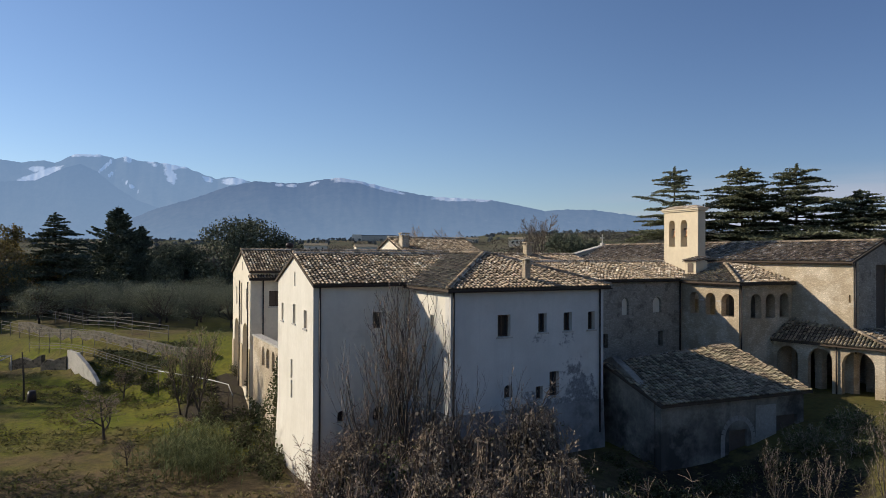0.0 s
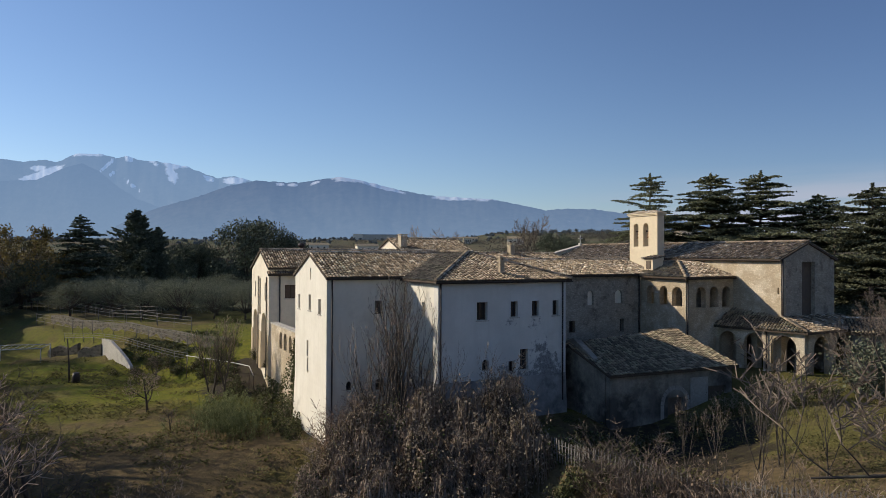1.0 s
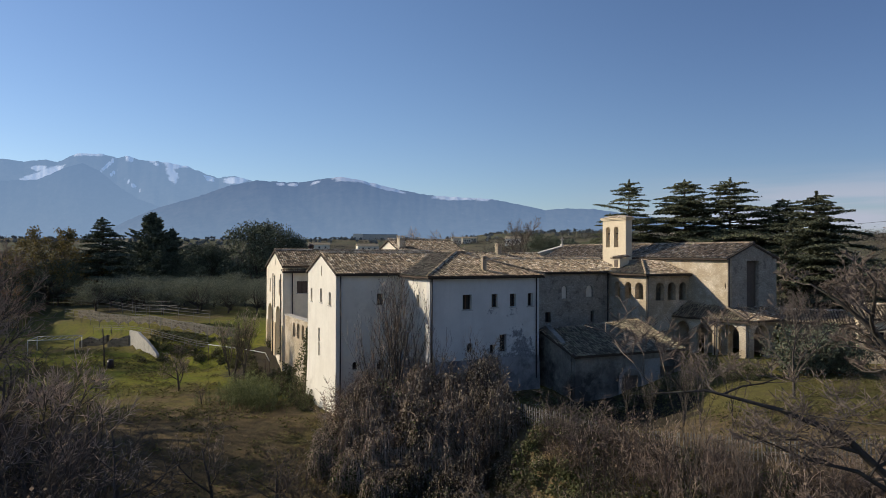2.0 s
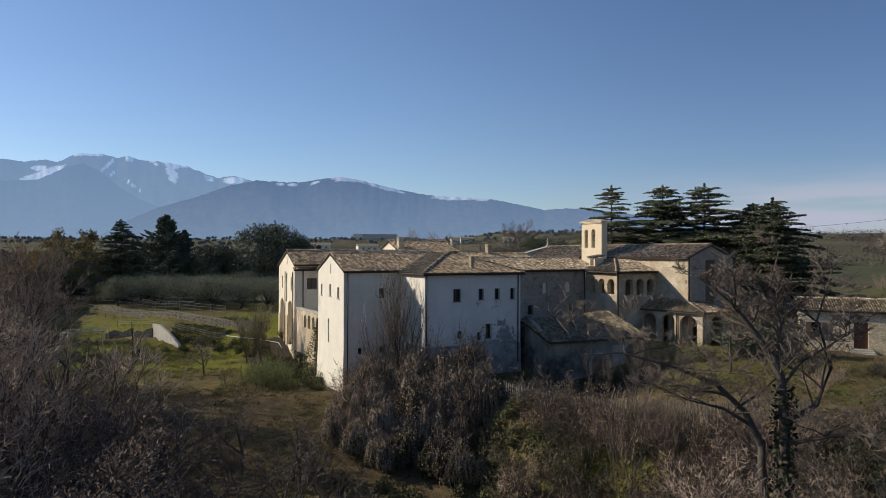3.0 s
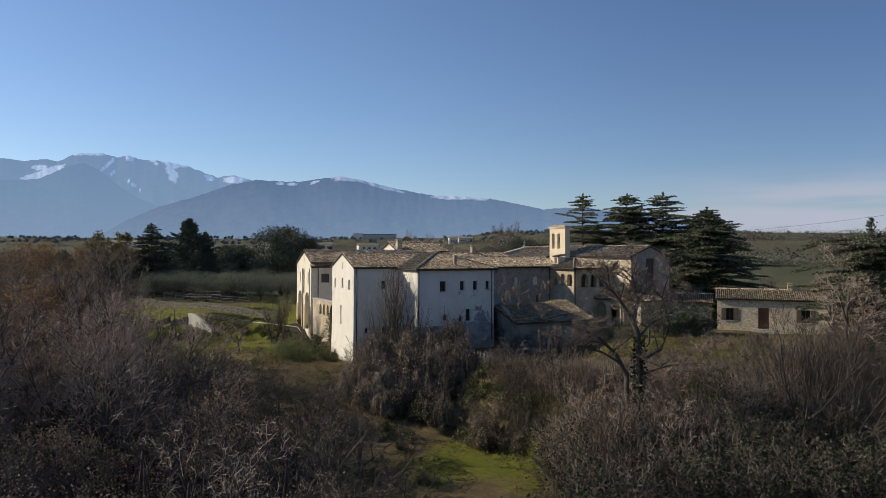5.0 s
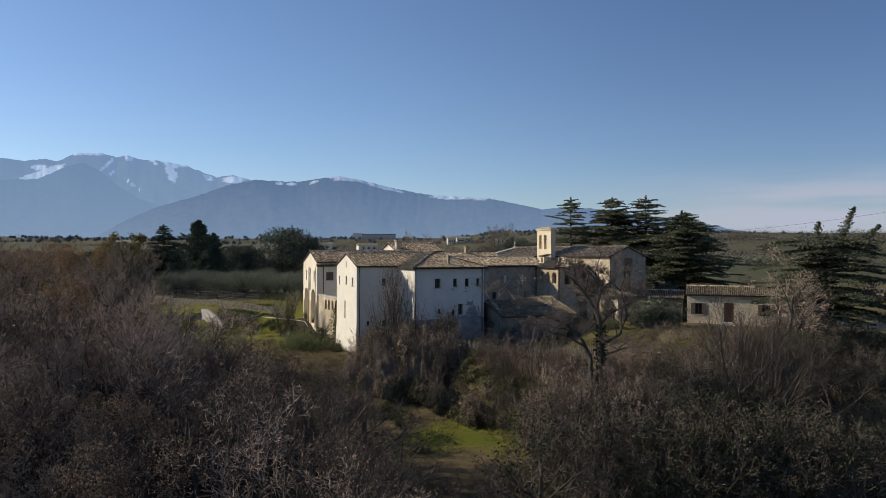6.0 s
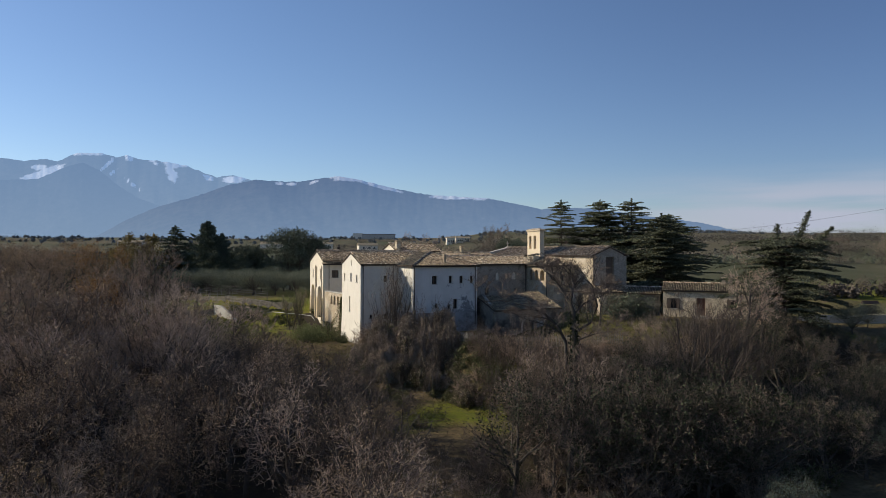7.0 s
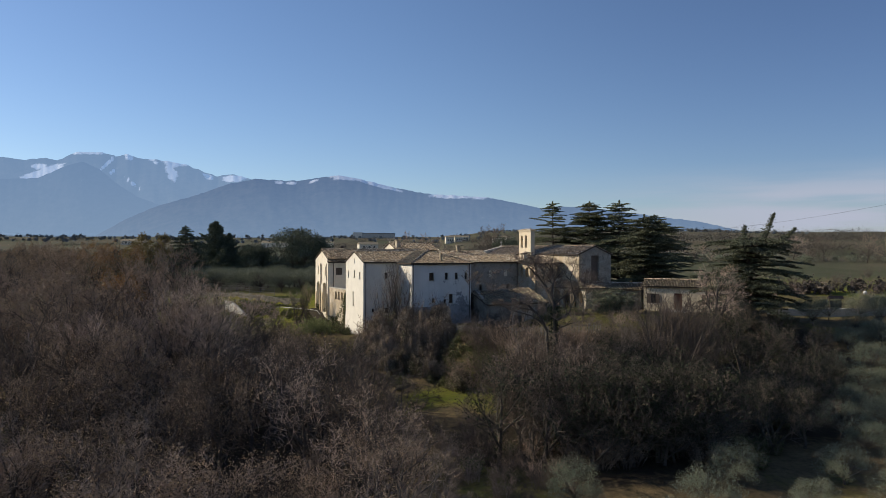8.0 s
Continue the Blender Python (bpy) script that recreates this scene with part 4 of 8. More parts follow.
def bell_gable():
    t = thing("bell_gable", "cream rendered bell gable with two arched openings and bells", "bell tower")
    u, va, vb = 27.5, 8.6, 12.3
    ar = [(9.75, 10.45, 13.3, 15.55), (11.1, 11.75, 13.3, 15.55)]
    wall_v(t, "wall", u, va, vb, [(vb, 16.25), (va, 16.25)], 9.0, [opening(*a, True) for a in ar], M_CREAM, 0.85)
    g = Geo()
    g.box(W(u - 0.12, va - 0.12, 16.25), UVEC * 1.09, VVEC * (vb - va + 0.24), ZVEC * 0.12)
    g.box(W(u - 0.2, va - 0.2, 16.37), UVEC * 1.25, VVEC * (vb - va + 0.4), ZVEC * 0.12)
    part("cornice", g.mesh("cornice", M_CREAM), t, "stepped cream cornice")
    um = u + 0.42
    vs = [W(u - 0.25, va - 0.25, 16.5), W(u - 0.25, vb + 0.25, 16.5), W(u + 1.1, vb + 0.25, 16.5), W(u + 1.1, va - 0.25, 16.5), W(um, va + 0.6, 16.78), W(um, vb - 0.6, 16.78)]
    g = Geo()
    g.add(vs, [(0, 4, 5, 1), (1, 5, 2), (2, 5, 4, 3), (3, 4, 0), (0, 1, 2, 3)])
    part("cap_roof", g.mesh("cap_roof", M_TILE), t, "low tiled cap")
    for a in ar:
        c = (a[0] + a[1]) / 2
        bm = bmesh.new()
        prof = [(0.0, 0.62), (0.09, 0.6), (0.13, 0.5), (0.15, 0.3), (0.19, 0.12), (0.27, 0.0), (0.24, 0.0)]
        vs2 = [bm.verts.new((r, 0, z)) for r, z in prof]
        es = [bm.edges.new((p, q)) for p, q in zip(vs2, vs2[1:])]
        bmesh.ops.spin(bm, geom=vs2 + es, cent=(0, 0, 0), axis=(0, 0, 1), angle=2 * math.pi, steps=14, use_duplicate=False)
        me = bpy.data.meshes.new("bell")
        bm.to_mesh(me)
        bm.free()
        me.materials.append(M_BRONZE)
        me.transform(Matrix.Translation(W(u + 0.42, c, 14.1)))
        part("bell", me, t, "bronze church bell")
        g = Geo()
        g.box(W(u + 0.34, a[0] + 0.005, 14.72), UVEC * 0.16, VVEC * (a[1] - a[0] - 0.01), ZVEC * 0.14)
        part("yoke", g.mesh("yoke", M_FRAME), t)
    return t


def portico():
    t = thing("arcaded_portico", "stone portico with round arches under a lean-to tile roof", "portico")
    va, ze = -5.7, 6.62
    q, p = W(28.4, va), W(26.85, 1.19)
    along = (p - q).normalized()
    inw = Vector((along.y, -along.x, 0))
    n = (p - q).length
    ar = [(0.6, 2.55, 2.9, 6.25), (3.15, 4.7, 2.9, 6.25), (5.35, 6.8, 2.9, 6.2)]
    part("wall", wall_mesh("wall", [(0, 1.0), (n, 1.0), (n, ze), (0, ze)], [opening(*a, True) for a in ar], q, along, inw, 0.45, M_BRICK), t)
    fr = [(29.5, 31.4, 2.9, 6.2), (32.2, 34.2, 2.9, 6.2)]
    wall_u(t, "wall", va, 28.87, 36.0, [(36.0, ze), (28.87, ze)], 1.0, [opening(*a, True) for a in fr], M_BRICK, 0.45)
    e, zt, vc = ze + 0.02, 7.55, -3.36
    o = along.cross(ZVEC)
    o = -inw * 0.4
    a, b = q + o - along * 0.4 + ZVEC * e, p + o + ZVEC * e
    tiled_slope(t, [b, a, W(28.88, vc, zt), W(28.88, 1.18, zt)], M_TILE_OLD, seed=13)
    tiled_slope(t, [a, W(36.3, va - 0.4, e), W(36.3, vc, zt), W(28.88, vc, zt)], seed=14)
    ridge_caps(t, a + ZVEC * 0.04, W(28.88, vc, zt + 0.05))
    pp = q + along * 2.85 - inw * 0.1
    downpipe(t, pp, 3.1, e)
    g = Geo()
    g.box(W(28.2, va - 0.5, 1.0), UVEC * 8, VVEC * 2.5, ZVEC * 2.05)
    part("paving", g.mesh("paving", M_CONCRETE), t, "pale stone floor of the portico")
    return t


def outbuilding():
    t = thing("lean_to_outbuilding", "crumbling rendered outbuilding with a long tile roof", "outbuilding")
    ua, ub, zt = 10.7, 21.3, 6.6
    la, lb, za, zb = -4.1, -5.6, 4.42, 4.6

    def front(u):
        return la + 0.35 + (lb - la) * (u - ua) / (ub - ua)

    fa, fb = W(ua + 0.3, front(ua + 0.3)), W(ub - 0.3, front(ub - 0.3))
    along = (fb - fa).normalized()
    inw = Vector((-along.y, along.x, 0))
    n = (fb - fa).length
    doors = [(4.6, 5.9, 0.0, 2.6), (8.0, 9.6, 0.0, 3.2)]
    part("wall", wall_mesh("wall", [(0, -3), (n, -3), (n, 4.5), (0, 4.5)], [opening(*d) for d in doors], fa, along, inw, 0.5, M_GREYWALL), t)
    wall_v(t, "wall", ua + 0.3, front(ua) + 0.5, 4.8, [(4.8, 4.5), (0.2, zt - 0.12), (front(ua) + 0.5, za + 0.2)], -3, [], M_GREYWALL, 0.5)
    wall_v(t, "wall", ub - 0.3, front(ub) + 0.5, 4.8, [(4.8, 4.5), (0.2, zt - 0.12), (front(ub) + 0.5, zb + 0.2)], -3, [], M_GREYWALL, 0.5, -1)
    p0, p1, p2 = W(ua, la, za), W(ub, lb, zb), W(ub, 0.2, zt)
    nor = (p1 - p0).cross(p2 - p0)
    p3 = W(ua, 0.5, 0)
    p3.z = p0.z - (nor.x * (p3.x - p0.x) + nor.y * (p3.y - p0.y)) / nor.z
    tiled_slope(t, [p0, p1, p2, p3], M_TILE_OLD, seed=15)
    tiled_slope(t, [W(ub, 5.2, 4.5), W(ua, 5.2, p3.z - 2.1), p3, p2], M_TILE, seed=19)
    for s0, s1, z0, z1 in doors:
        g = Geo()
        g.box(fa + along * s0 + inw * 0.2 + ZVEC * z0, along * (s1 - s0), inw * 0.08, ZVEC * (z1 - z0))
        part("door", g.mesh("door", M_SHUTTER), t, "grey weathered plank door")
    g = Geo()
    for k in range(12):
        a0, a1 = math.pi * k / 12, math.pi * (k + 1) / 12
        for r0, z0 in ((0.95, 2.1),):
            p, q = (fa + along * (5.25 - r0 * math.cos(a)) + ZVEC * (z0 + r0 * 1.1 * math.sin(a)) - inw * 0.02 for a in (a0, a1))
            g.box(p, q - p, inw * 0.05, (q - p).cross(inw).normalized() * 0.28)
    for k in (4.02, 6.2):
        g.box(fa + along * k - inw * 0.02 - ZVEC * 0.6, along * 0.28, inw * 0.05, ZVEC * 2.7)
    part("door_surround", g.mesh("door_surround", M_PATCH), t, "pale render arch round the door")
    g = Geo()
    g.box(fa + along * 6.5 - inw * 0.03 - ZVEC * 0.5, along * 1.5, inw * 0.06, ZVEC * 4.4)
    part("render_patch", g.mesh("render_patch", M_PATCH), t, "surviving patch of pale render")
    return t


def block_c():
    """Cream block beyond the white one, with tall blind arches on its gable front."""
    t = thing("cream_gabled_block", "cream rendered monastery block with tall blind arches on its gable front", "building")
    u, va, vb, vr = -5.3, 24.2, 31.6, 27.5
    zr = 12.75
    slits = [(29.6, 30.1, 8.2, 9.7), (25.4, 25.9, 8.0, 9.7), (27.5, 28.1, 6.6, 10.1)]
    ar = [(28.9, 30.8, 1.5, 6.95), (25.2, 27.2, 1.5, 6.85)]
    wall_v(t, "wall", u, va, vb, [(vb, 11.0), (vr, zr), (va, 11.2)], -1, [opening(*s) for s in slits] + [opening(27.4, 27.62, 11.2, 11.9)] + [opening(*a, True) for a in ar], M_PALE, 0.6)
    wall_u(t, "wall", va, u + 0.6, 14, [(14, 11.2), (u + 0.6, 11.2)], -1, [opening(-3.8, -2.6, 8.3, 9.55)], M_PALE, 0.6)
    for s in slits:
        window_set(t, "v", u, *s, depth=0.3, bars=False, shutter=True, sill=False)
    # back of the blind arches, and their ochre piers
    wall_v(t, "arch_back", u + 0.62, va + 0.6, vb, [(vb, 7.6), (va + 0.6, 7.6)], -1, [], M_OCHRE, 0.4, 1, "ochre plastered back of the blind arches")
    for v0, v1, z1 in ((24.2, 25.18, 4.9), (27.22, 28.88, 5.0), (30.82, 31.6, 5.0)):
        g = Geo()
        g.box(W(u - 0.06, v0, -1), UVEC * 0.055, VVEC * (v1 - v0), ZVEC * (z1 + 1))
        part("pier", g.mesh("pier", M_OCHRE), t, "ochre brick pier between the blind arches")
    for v in (24.75, 28.2):
        downpipe(t, W(u - 0.1, v), 1.0, 10.3)
    # metal flue on the far slope
    g = Geo()
    f = W(-0.6, 30.1)
    g.tube([f + ZVEC * 11.2, f + ZVEC * 13.2], [0.26, 0.26], 12)
    g.tube([f + ZVEC * 13.2, f + ZVEC * 13.5, f + ZVEC * 13.6], [0.36, 0.36, 0.1], 12)
    part("flue", g.mesh("flue", M_GUTTER, True), t, "dark metal flue with a cap")
    o = 0.3
    k = (zr - 11.2) / (vr - va)
    tiled_slope(t, [W(u - 0.15, va - o, 11.2 - o * k + 0.1), W(14, va - o, 11.2 - o * k + 0.1), W(14, vr, zr + 0.1), W(u - 0.15, vr, zr + 0.1)], seed=16)
    tiled_slope(t, [W(14, vb + o, 11.0), W(u - 0.15, vb + o, 11.0), W(u - 0.15, vr, zr + 0.1), W(14, vr, zr + 0.1)], seed=17)
    ridge_caps(t, W(u - 0.15, vr, zr + 0.12), W(14, vr, zr + 0.12))
    # pent strip along the side wall
    tiled_slope(t, [W(u - 0.2, va - 0.55, 10.6), W(8, va - 0.55, 10.6), W(8, va - 0.02, 10.85), W(u - 0.2, va - 0.02, 10.85)], seed=18, deck_thick=0.1, name="pent_roof")
    gutter(t, W(u - 0.2, va - 0.6, 10.5), W(8, va - 0.6, 10.5))
    downpipe(t, W(-4.3, va - 0.12), 2.0, 10.5)
    window_set(t, "u", va, -3.8, -2.6, 8.3, 9.55, depth=0.2, shutter=True)
    # arched terrace parapet
    ab = [(19.5, 20.5, 4.2, 5.65), (18.0, 19.0, 4.2, 5.65), (16.4, 17.3, 4.2, 5.65), (14.9, 15.8, 4.2, 5.65)]
    wall_v(t, "terrace_arcade", u + 0.1, 13.6, 23.5, [(23.5, 6.1), (13.6, 6.1)], -2, [opening(*a, True) for a in ab], M_BRICK, 0.5, 1, "ochre terrace wall with small round arches")
    g = Geo()
    g.box(W(u - 0.02, 13.6, 6.1), UVEC * 0.7, VVEC * 9.95, ZVEC * 0.12)
    part("coping", g.mesh("coping", M_CONCRETE), t)
    g = Geo()
    g.box(W(u + 0.6, 13.6, 3.7), UVEC * 5.4, VVEC * 10.0, ZVEC * 0.2)
    part("terrace_floor", g.mesh("terrace_floor", M_CONCRETE), t)
    return t


def plain_house(name, label, category, u0, u1, v0, v1, z0, ze, zr, material, along="u", holes_front=(), holes_left=(), group="", tiles=None):
    """A gabled house in the monastery's grid."""
    t = thing(name, label, category, group)
    uc, vc = (u0 + u1) / 2, (v0 + v1) / 2
    lt = [(v1, ze), (vc, zr - 0.05), (v0, ze)] if along == "u" else [(v1, ze), (v0, ze)]
    ft = [(u1 - 0.45, ze), (u0 + 0.45, ze)] if along == "u" else [(u1 - 0.45, ze + 0.1), (uc, zr - 0.05), (u0 + 0.45, ze + 0.1)]
    wall_v(t, "wall", u0, v0, v1, lt, z0, [opening(*h) for h in holes_left], material, 0.45)
    wall_v(t, "wall", u1, v0, v1, lt, z0, [], material, 0.45, -1)
    wall_u(t, "wall", v0, u0 + 0.45, u1 - 0.45, ft, z0, [opening(*h) for h in holes_front], material, 0.45)
    wall_u(t, "wall", v1, u0 + 0.45, u1 - 0.45, ft, z0, [], material, 0.45, -1)
    for h in holes_left:
        window_set(t, "v", u0, *h, depth=0.2)
    o, s = 0.3, random.Random(name).randint(20, 900)
    if along == "u":
        k = (zr - ze) / (vc - v0)
        e = ze - o * k + 0.08
        tiled_slope(t, [W(u0 - 0.2, v0 - o, e), W(u1 + 0.2, v0 - o, e), W(u1 + 0.2, vc, zr + 0.08), W(u0 - 0.2, vc, zr + 0.08)], tiles, seed=s)
        tiled_slope(t, [W(u1 + 0.2, v1 + o, e), W(u0 - 0.2, v1 + o, e), W(u0 - 0.2, vc, zr + 0.08), W(u1 + 0.2, vc, zr + 0.08)], tiles, seed=s + 1)
        ridge_caps(t, W(u0 - 0.2, vc, zr + 0.1), W(u1 + 0.2, vc, zr + 0.1), single=False)
    else:
        k = (zr - ze) / (uc - u0)
        e = ze - o * k + 0.08
        tiled_slope(t, [W(u0 - o, v1 + 0.2, e), W(u0 - o, v0 - 0.2, e), W(uc, v0 - 0.2, zr + 0.08), W(uc, v1 + 0.2, zr + 0.08)], tiles, seed=s)
        tiled_slope(t, [W(u1 + o, v0 - 0.2, e), W(u1 + o, v1 + 0.2, e), W(uc, v1 + 0.2, zr + 0.08), W(uc, v0 - 0.2, zr + 0.08)], tiles, seed=s + 1)
        ridge_caps(t, W(uc, v0 - 0.2, zr + 0.1), W(uc, v1 + 0.2, zr + 0.1), single=False)
    return t


def grid_at(x, y, degrees):
    """Moves the building grid, for houses that stand askew to the monastery."""
    global U0, V0, CA, SA, UVEC, VVEC
    U0, V0, CA, SA = x, y, math.cos(radians(degrees)), math.sin(radians(degrees))
    UVEC, VVEC = Vector((CA, SA, 0)), Vector((-SA, CA, 0))


block_a()
block_b()
stone_wing()
loggia()
church()
bell_gable()
portico()
outbuilding()
block_c()
rear_house = plain_house("rear_house", "cream house with a tile roof rising behind the monastery", "house", 12.2, 21.6, 33.6, 41.0, 2.0, 12.9, 14.3, M_PALE)

chimney(rear_house, 12.5, 34.4, 12.8, 14.5, 0.8)
rear_wing = plain_house("rear_wing", "low rear wing with a tile roof and a square chimney", "house", 16.0, 25.8, 19.4, 26.0, 2.0, 11.5, 12.5, M_PALE)
chimney(rear_wing, 19.9, 22.2, 12.0, 13.4, 0.6)

# cottage by the lane, with its lower annexe
grid_at(37.0, 41.6, -22.0)


def cottage():
    t = plain_house("cottage", "ochre stone cottage with a low tile roof and brown door", "house", 0.0, 12.5, 0.0, 6.0, 1.0, 7.15, 8.05, M_COTTAGE, "u", ((4.6, 5.8, 3.6, 6.1), (1.0, 1.9, 4.5, 6.0), (9.2, 10.2, 4.5, 6.0)), tiles=M_TILE_OLD)
    g = Geo()
    g.box(W(4.6, 0.2, 3.6), UVEC * 1.2, VVEC * 0.08, ZVEC * 2.5)
    part("door", g.mesh("door", M_DOOR), t, "red-brown wooden door")
    for k in range(4):
        g = Geo()
        g.box(W(4.2 - 0.1 * k, -0.35 - 0.3 * k, 1.8), UVEC * (2.0 + 0.2 * k), VVEC * 0.345, ZVEC * (1.75 - 0.18 * k))
        part("step", g.mesh("step", M_CONCRETE), t)
    for a in (1.0, 9.2):
        window_set(t, "u", 0, a, a + (0.9 if a < 2 else 1.0), 4.5, 6.0, depth=0.18)
        for sgn in (0, 1):
            g = Geo()
            g.box(W(a - 0.5 + sgn * (1.4 if a < 2 else 1.5), -0.06, 4.5), UVEC * 0.5, VVEC * 0.055, ZVEC * 1.5)
            part("shutter", g.mesh("shutter", M_SHUTTER), t, "pale grey window shutter")
    chimney(t, 8.0, 2.6, 7.5, 8.7, 0.5)


cottage()
plain_house("annexe", "low rendered annexe with a tile roof beside the cottage", "house", -5.2, -0.6, 1.5, 6.0, 1.0, 6.5, 7.3, M_GREYWALL, "u", tiles=M_TILE_OLD)
grid_at(0.39, 35.6, 27.4)


# ---- plants ----
def limb_tree(seed, height, spread=0.6, trunk_r=0.22, first=0.3, twig=0.021, up=0.35, kids=(5, 5, 6, 4), lean=0.0):
    """A leafless tree: returns trunk with limbs, twigs, and the twig tips. Side shoots wind round their parent and bend up."""
    rnd = random.Random(seed)
    wood, fine, tips = Geo(), Geo(), []
    bend, ratio, steps = (0.13, 0.22, 0.26, 0.26, 0.2), (0.86, 0.62, 0.52, 0.6, 0.5), (5, 4, 3, 2, 1)

    def grow(p, d, length, r, level):
        n, w = steps[level], bend[level]
        pts, rad, q, dd = [p.copy()], [r], p.copy(), d.copy()
        for i in range(n):
            dd = (dd + Vector((rnd.uniform(-w, w), rnd.uniform(-w, w), rnd.uniform(-w, w) + (up * 0.26 if level else 0.0)))).normalized()
            q = q + dd * (length / n)
            pts.append(q.copy())
            rad.append(max(twig * 0.55, r * (1 - 0.74 * (i + 1) / n)))
        if level < 3:
            wood.tube(pts, rad, (7, 5, 4)[level], level < 1)
        else:
            fine.ribbon(pts, rad)
        if level > 3:
            tips.append(pts[-1])
            return
        turn, m = rnd.uniform(0, 6.28), kids[level]
        lo = first if level == 0 else 0.22
        for c in range(m):
            f = lo + (1.0 - lo) * (c + rnd.uniform(0.2, 1.0)) / m
            k = min(n - 1, int(f * n))
            run = (pts[k + 1] - pts[k]).normalized()
            a = run.cross(Vector((0.3, 0.2, 0.93)) if abs(run.z) < 0.8 else Vector((1, 0.1, 0))).normalized()
            b = run.cross(a)
            turn += 2.4 + rnd.uniform(-0.5, 0.5)
            ang = spread * rnd.uniform(0.8, 1.35) * (1.15 - 0.35 * f)
            nd = run * math.cos(ang) + (a * math.cos(turn) + b * math.sin(turn)) * math.sin(ang)
            grow(pts[k].lerp(pts[k + 1], min(1.0, f * n - k)), nd, length * ratio[level] * rnd.uniform(0.75, 1.15) * (1.18 - 0.62 * f), max(twig * (1.0 if level > 1 else 1.6), rad[k] * rnd.uniform(0.5, 0.68)), level + 1)

    d0 = Vector((rnd.uniform(-0.12, 0.12) + lean, rnd.uniform(-0.12, 0.12), 1)).normalized()
    grow(Vector((0, 0, -0.3)), d0, height * 0.66, trunk_r, 0)
    return wood, fine, tips


def cards(centres, size, rnd, flat=0.0, aspect=0.5):
    """Small leaf blades round the given places, as vertices and faces."""
    n = len(centres)
    c = np.asarray(centres, dtype=float).reshape(-1, 3)
    a = rnd.normal(size=(n, 3))
    a[:, 2] *= 1 - flat
    a /= np.linalg.norm(a, axis=1, keepdims=True) + 1e-9
    b = rnd.normal(size=(n, 3))
    b[:, 2] *= 1 - flat
    b -= a * np.sum(a * b, axis=1, keepdims=True)
    b /= np.linalg.norm(b, axis=1, keepdims=True) + 1e-9
    s = size * rnd.uniform(0.6, 1.3, size=(n, 1))
    v = np.stack([c - a * s, c + b * s * aspect, c + a * s, c - b * s * aspect], axis=1).reshape(-1, 3)
    f = np.arange(4 * n).reshape(-1, 4)
    return v, f


def cards_mesh(name, centres, size, seed, material, flat=0.0, aspect=0.5):
    v, f = cards(centres, size, np.random.default_rng(seed), flat, aspect)
    me = bpy.data.meshes.new(name)
    me.from_pydata(v.tolist(), [], f.tolist())
    me.materials.append(material)
    me.update()
    return me


def proto(name, label, category, meshes, group=""):
    """A plant as an Empty with its parts; the first call of plant() sets it in place, later ones copy it."""
    ob = new(name)
    tagged(ob, label, category, group)
    for nm, me, lab in meshes:
        p = new(nm, me)
        p.parent = ob
        tagged(p, lab, "", "", "stuff" if nm == "vine_curtain" else "")
    ob["used"] = 0
    return ob


def plant(ob, x, y, s=1.0, rot=0.0, z=None, sz=None):
    z = ground(x, y) - 0.05 if z is None else z
    m = Matrix.Translation((x, y, z)) @ Matrix.Rotation(rot, 4, "Z") @ Matrix.Diagonal((s, s, sz or s, 1))
    if not ob["used"]:
        ob["used"] = 1
        ob["base"] = (s, s, sz or s)
        ob.matrix_basis = m
        return ob
    b = ob["base"]
    return copy_thing(ob, m @ Matrix.Diagonal((1 / b[0], 1 / b[1], 1 / b[2], 1)))


def bare(seed, height, label, twig_mat=None, leaves=None, leaf_n=0, leaf_size=0.09, group="leafless trees of the gully", name="bare_tree", cling=False, **kw):
    wood, fine, tips = limb_tree(seed, height, **kw)
    parts = [("trunk", wood.mesh("trunk", M_BARK, True), "grey-brown trunk and limbs"), ("crown", fine.mesh("crown", twig_mat or M_TWIG), "dense bare twigs")]
    if leaves:
        rnd = random.Random(seed + 5)
        cs = []
        for _ in range(leaf_n):
            t = Vector(rnd.choice(wood.v)) if cling and rnd.random() < 0.8 else rnd.choice(tips)
            cs.append((t.x + rnd.gauss(0, 0.25), t.y + rnd.gauss(0, 0.25), t.z + rnd.gauss(0, 0.22)))
        parts.append(("foliage", cards_mesh("foliage", cs, leaf_size, seed, leaves, 0.0, 0.7), "withered leaves still hanging"))
    return proto(name, label, "tree", parts, group)


def spray(cs, p0, d, L, droop, rnd, step, reach):
    """A level fan of needles along a limb: side shoots that spread and droop a little."""
    s = Vector((-d.y, d.x, 0)).normalized()
    for i in range(int(L / 0.26) + 1):
        k = 0.16 + 0.84 * i / (L / 0.26 + 1)
        base = p0 + d * (L * k) - ZVEC * (droop * L * k * k)
        for sgn in (-1, 1):
            w = min(reach, (0.10 + 0.40 * (1 - k)) * L) * rnd.uniform(0.4, 1.15) + 0.15
            for _ in range(int(w / step) + 1):
                f = rnd.random()
                q = base + s * (sgn * w * f * 0.85) + d * (w * f * 0.5) + ZVEC * (rnd.gauss(0, 0.045) - 0.14 * w * f * f)
                cs.append((q.x, q.y, q.z))


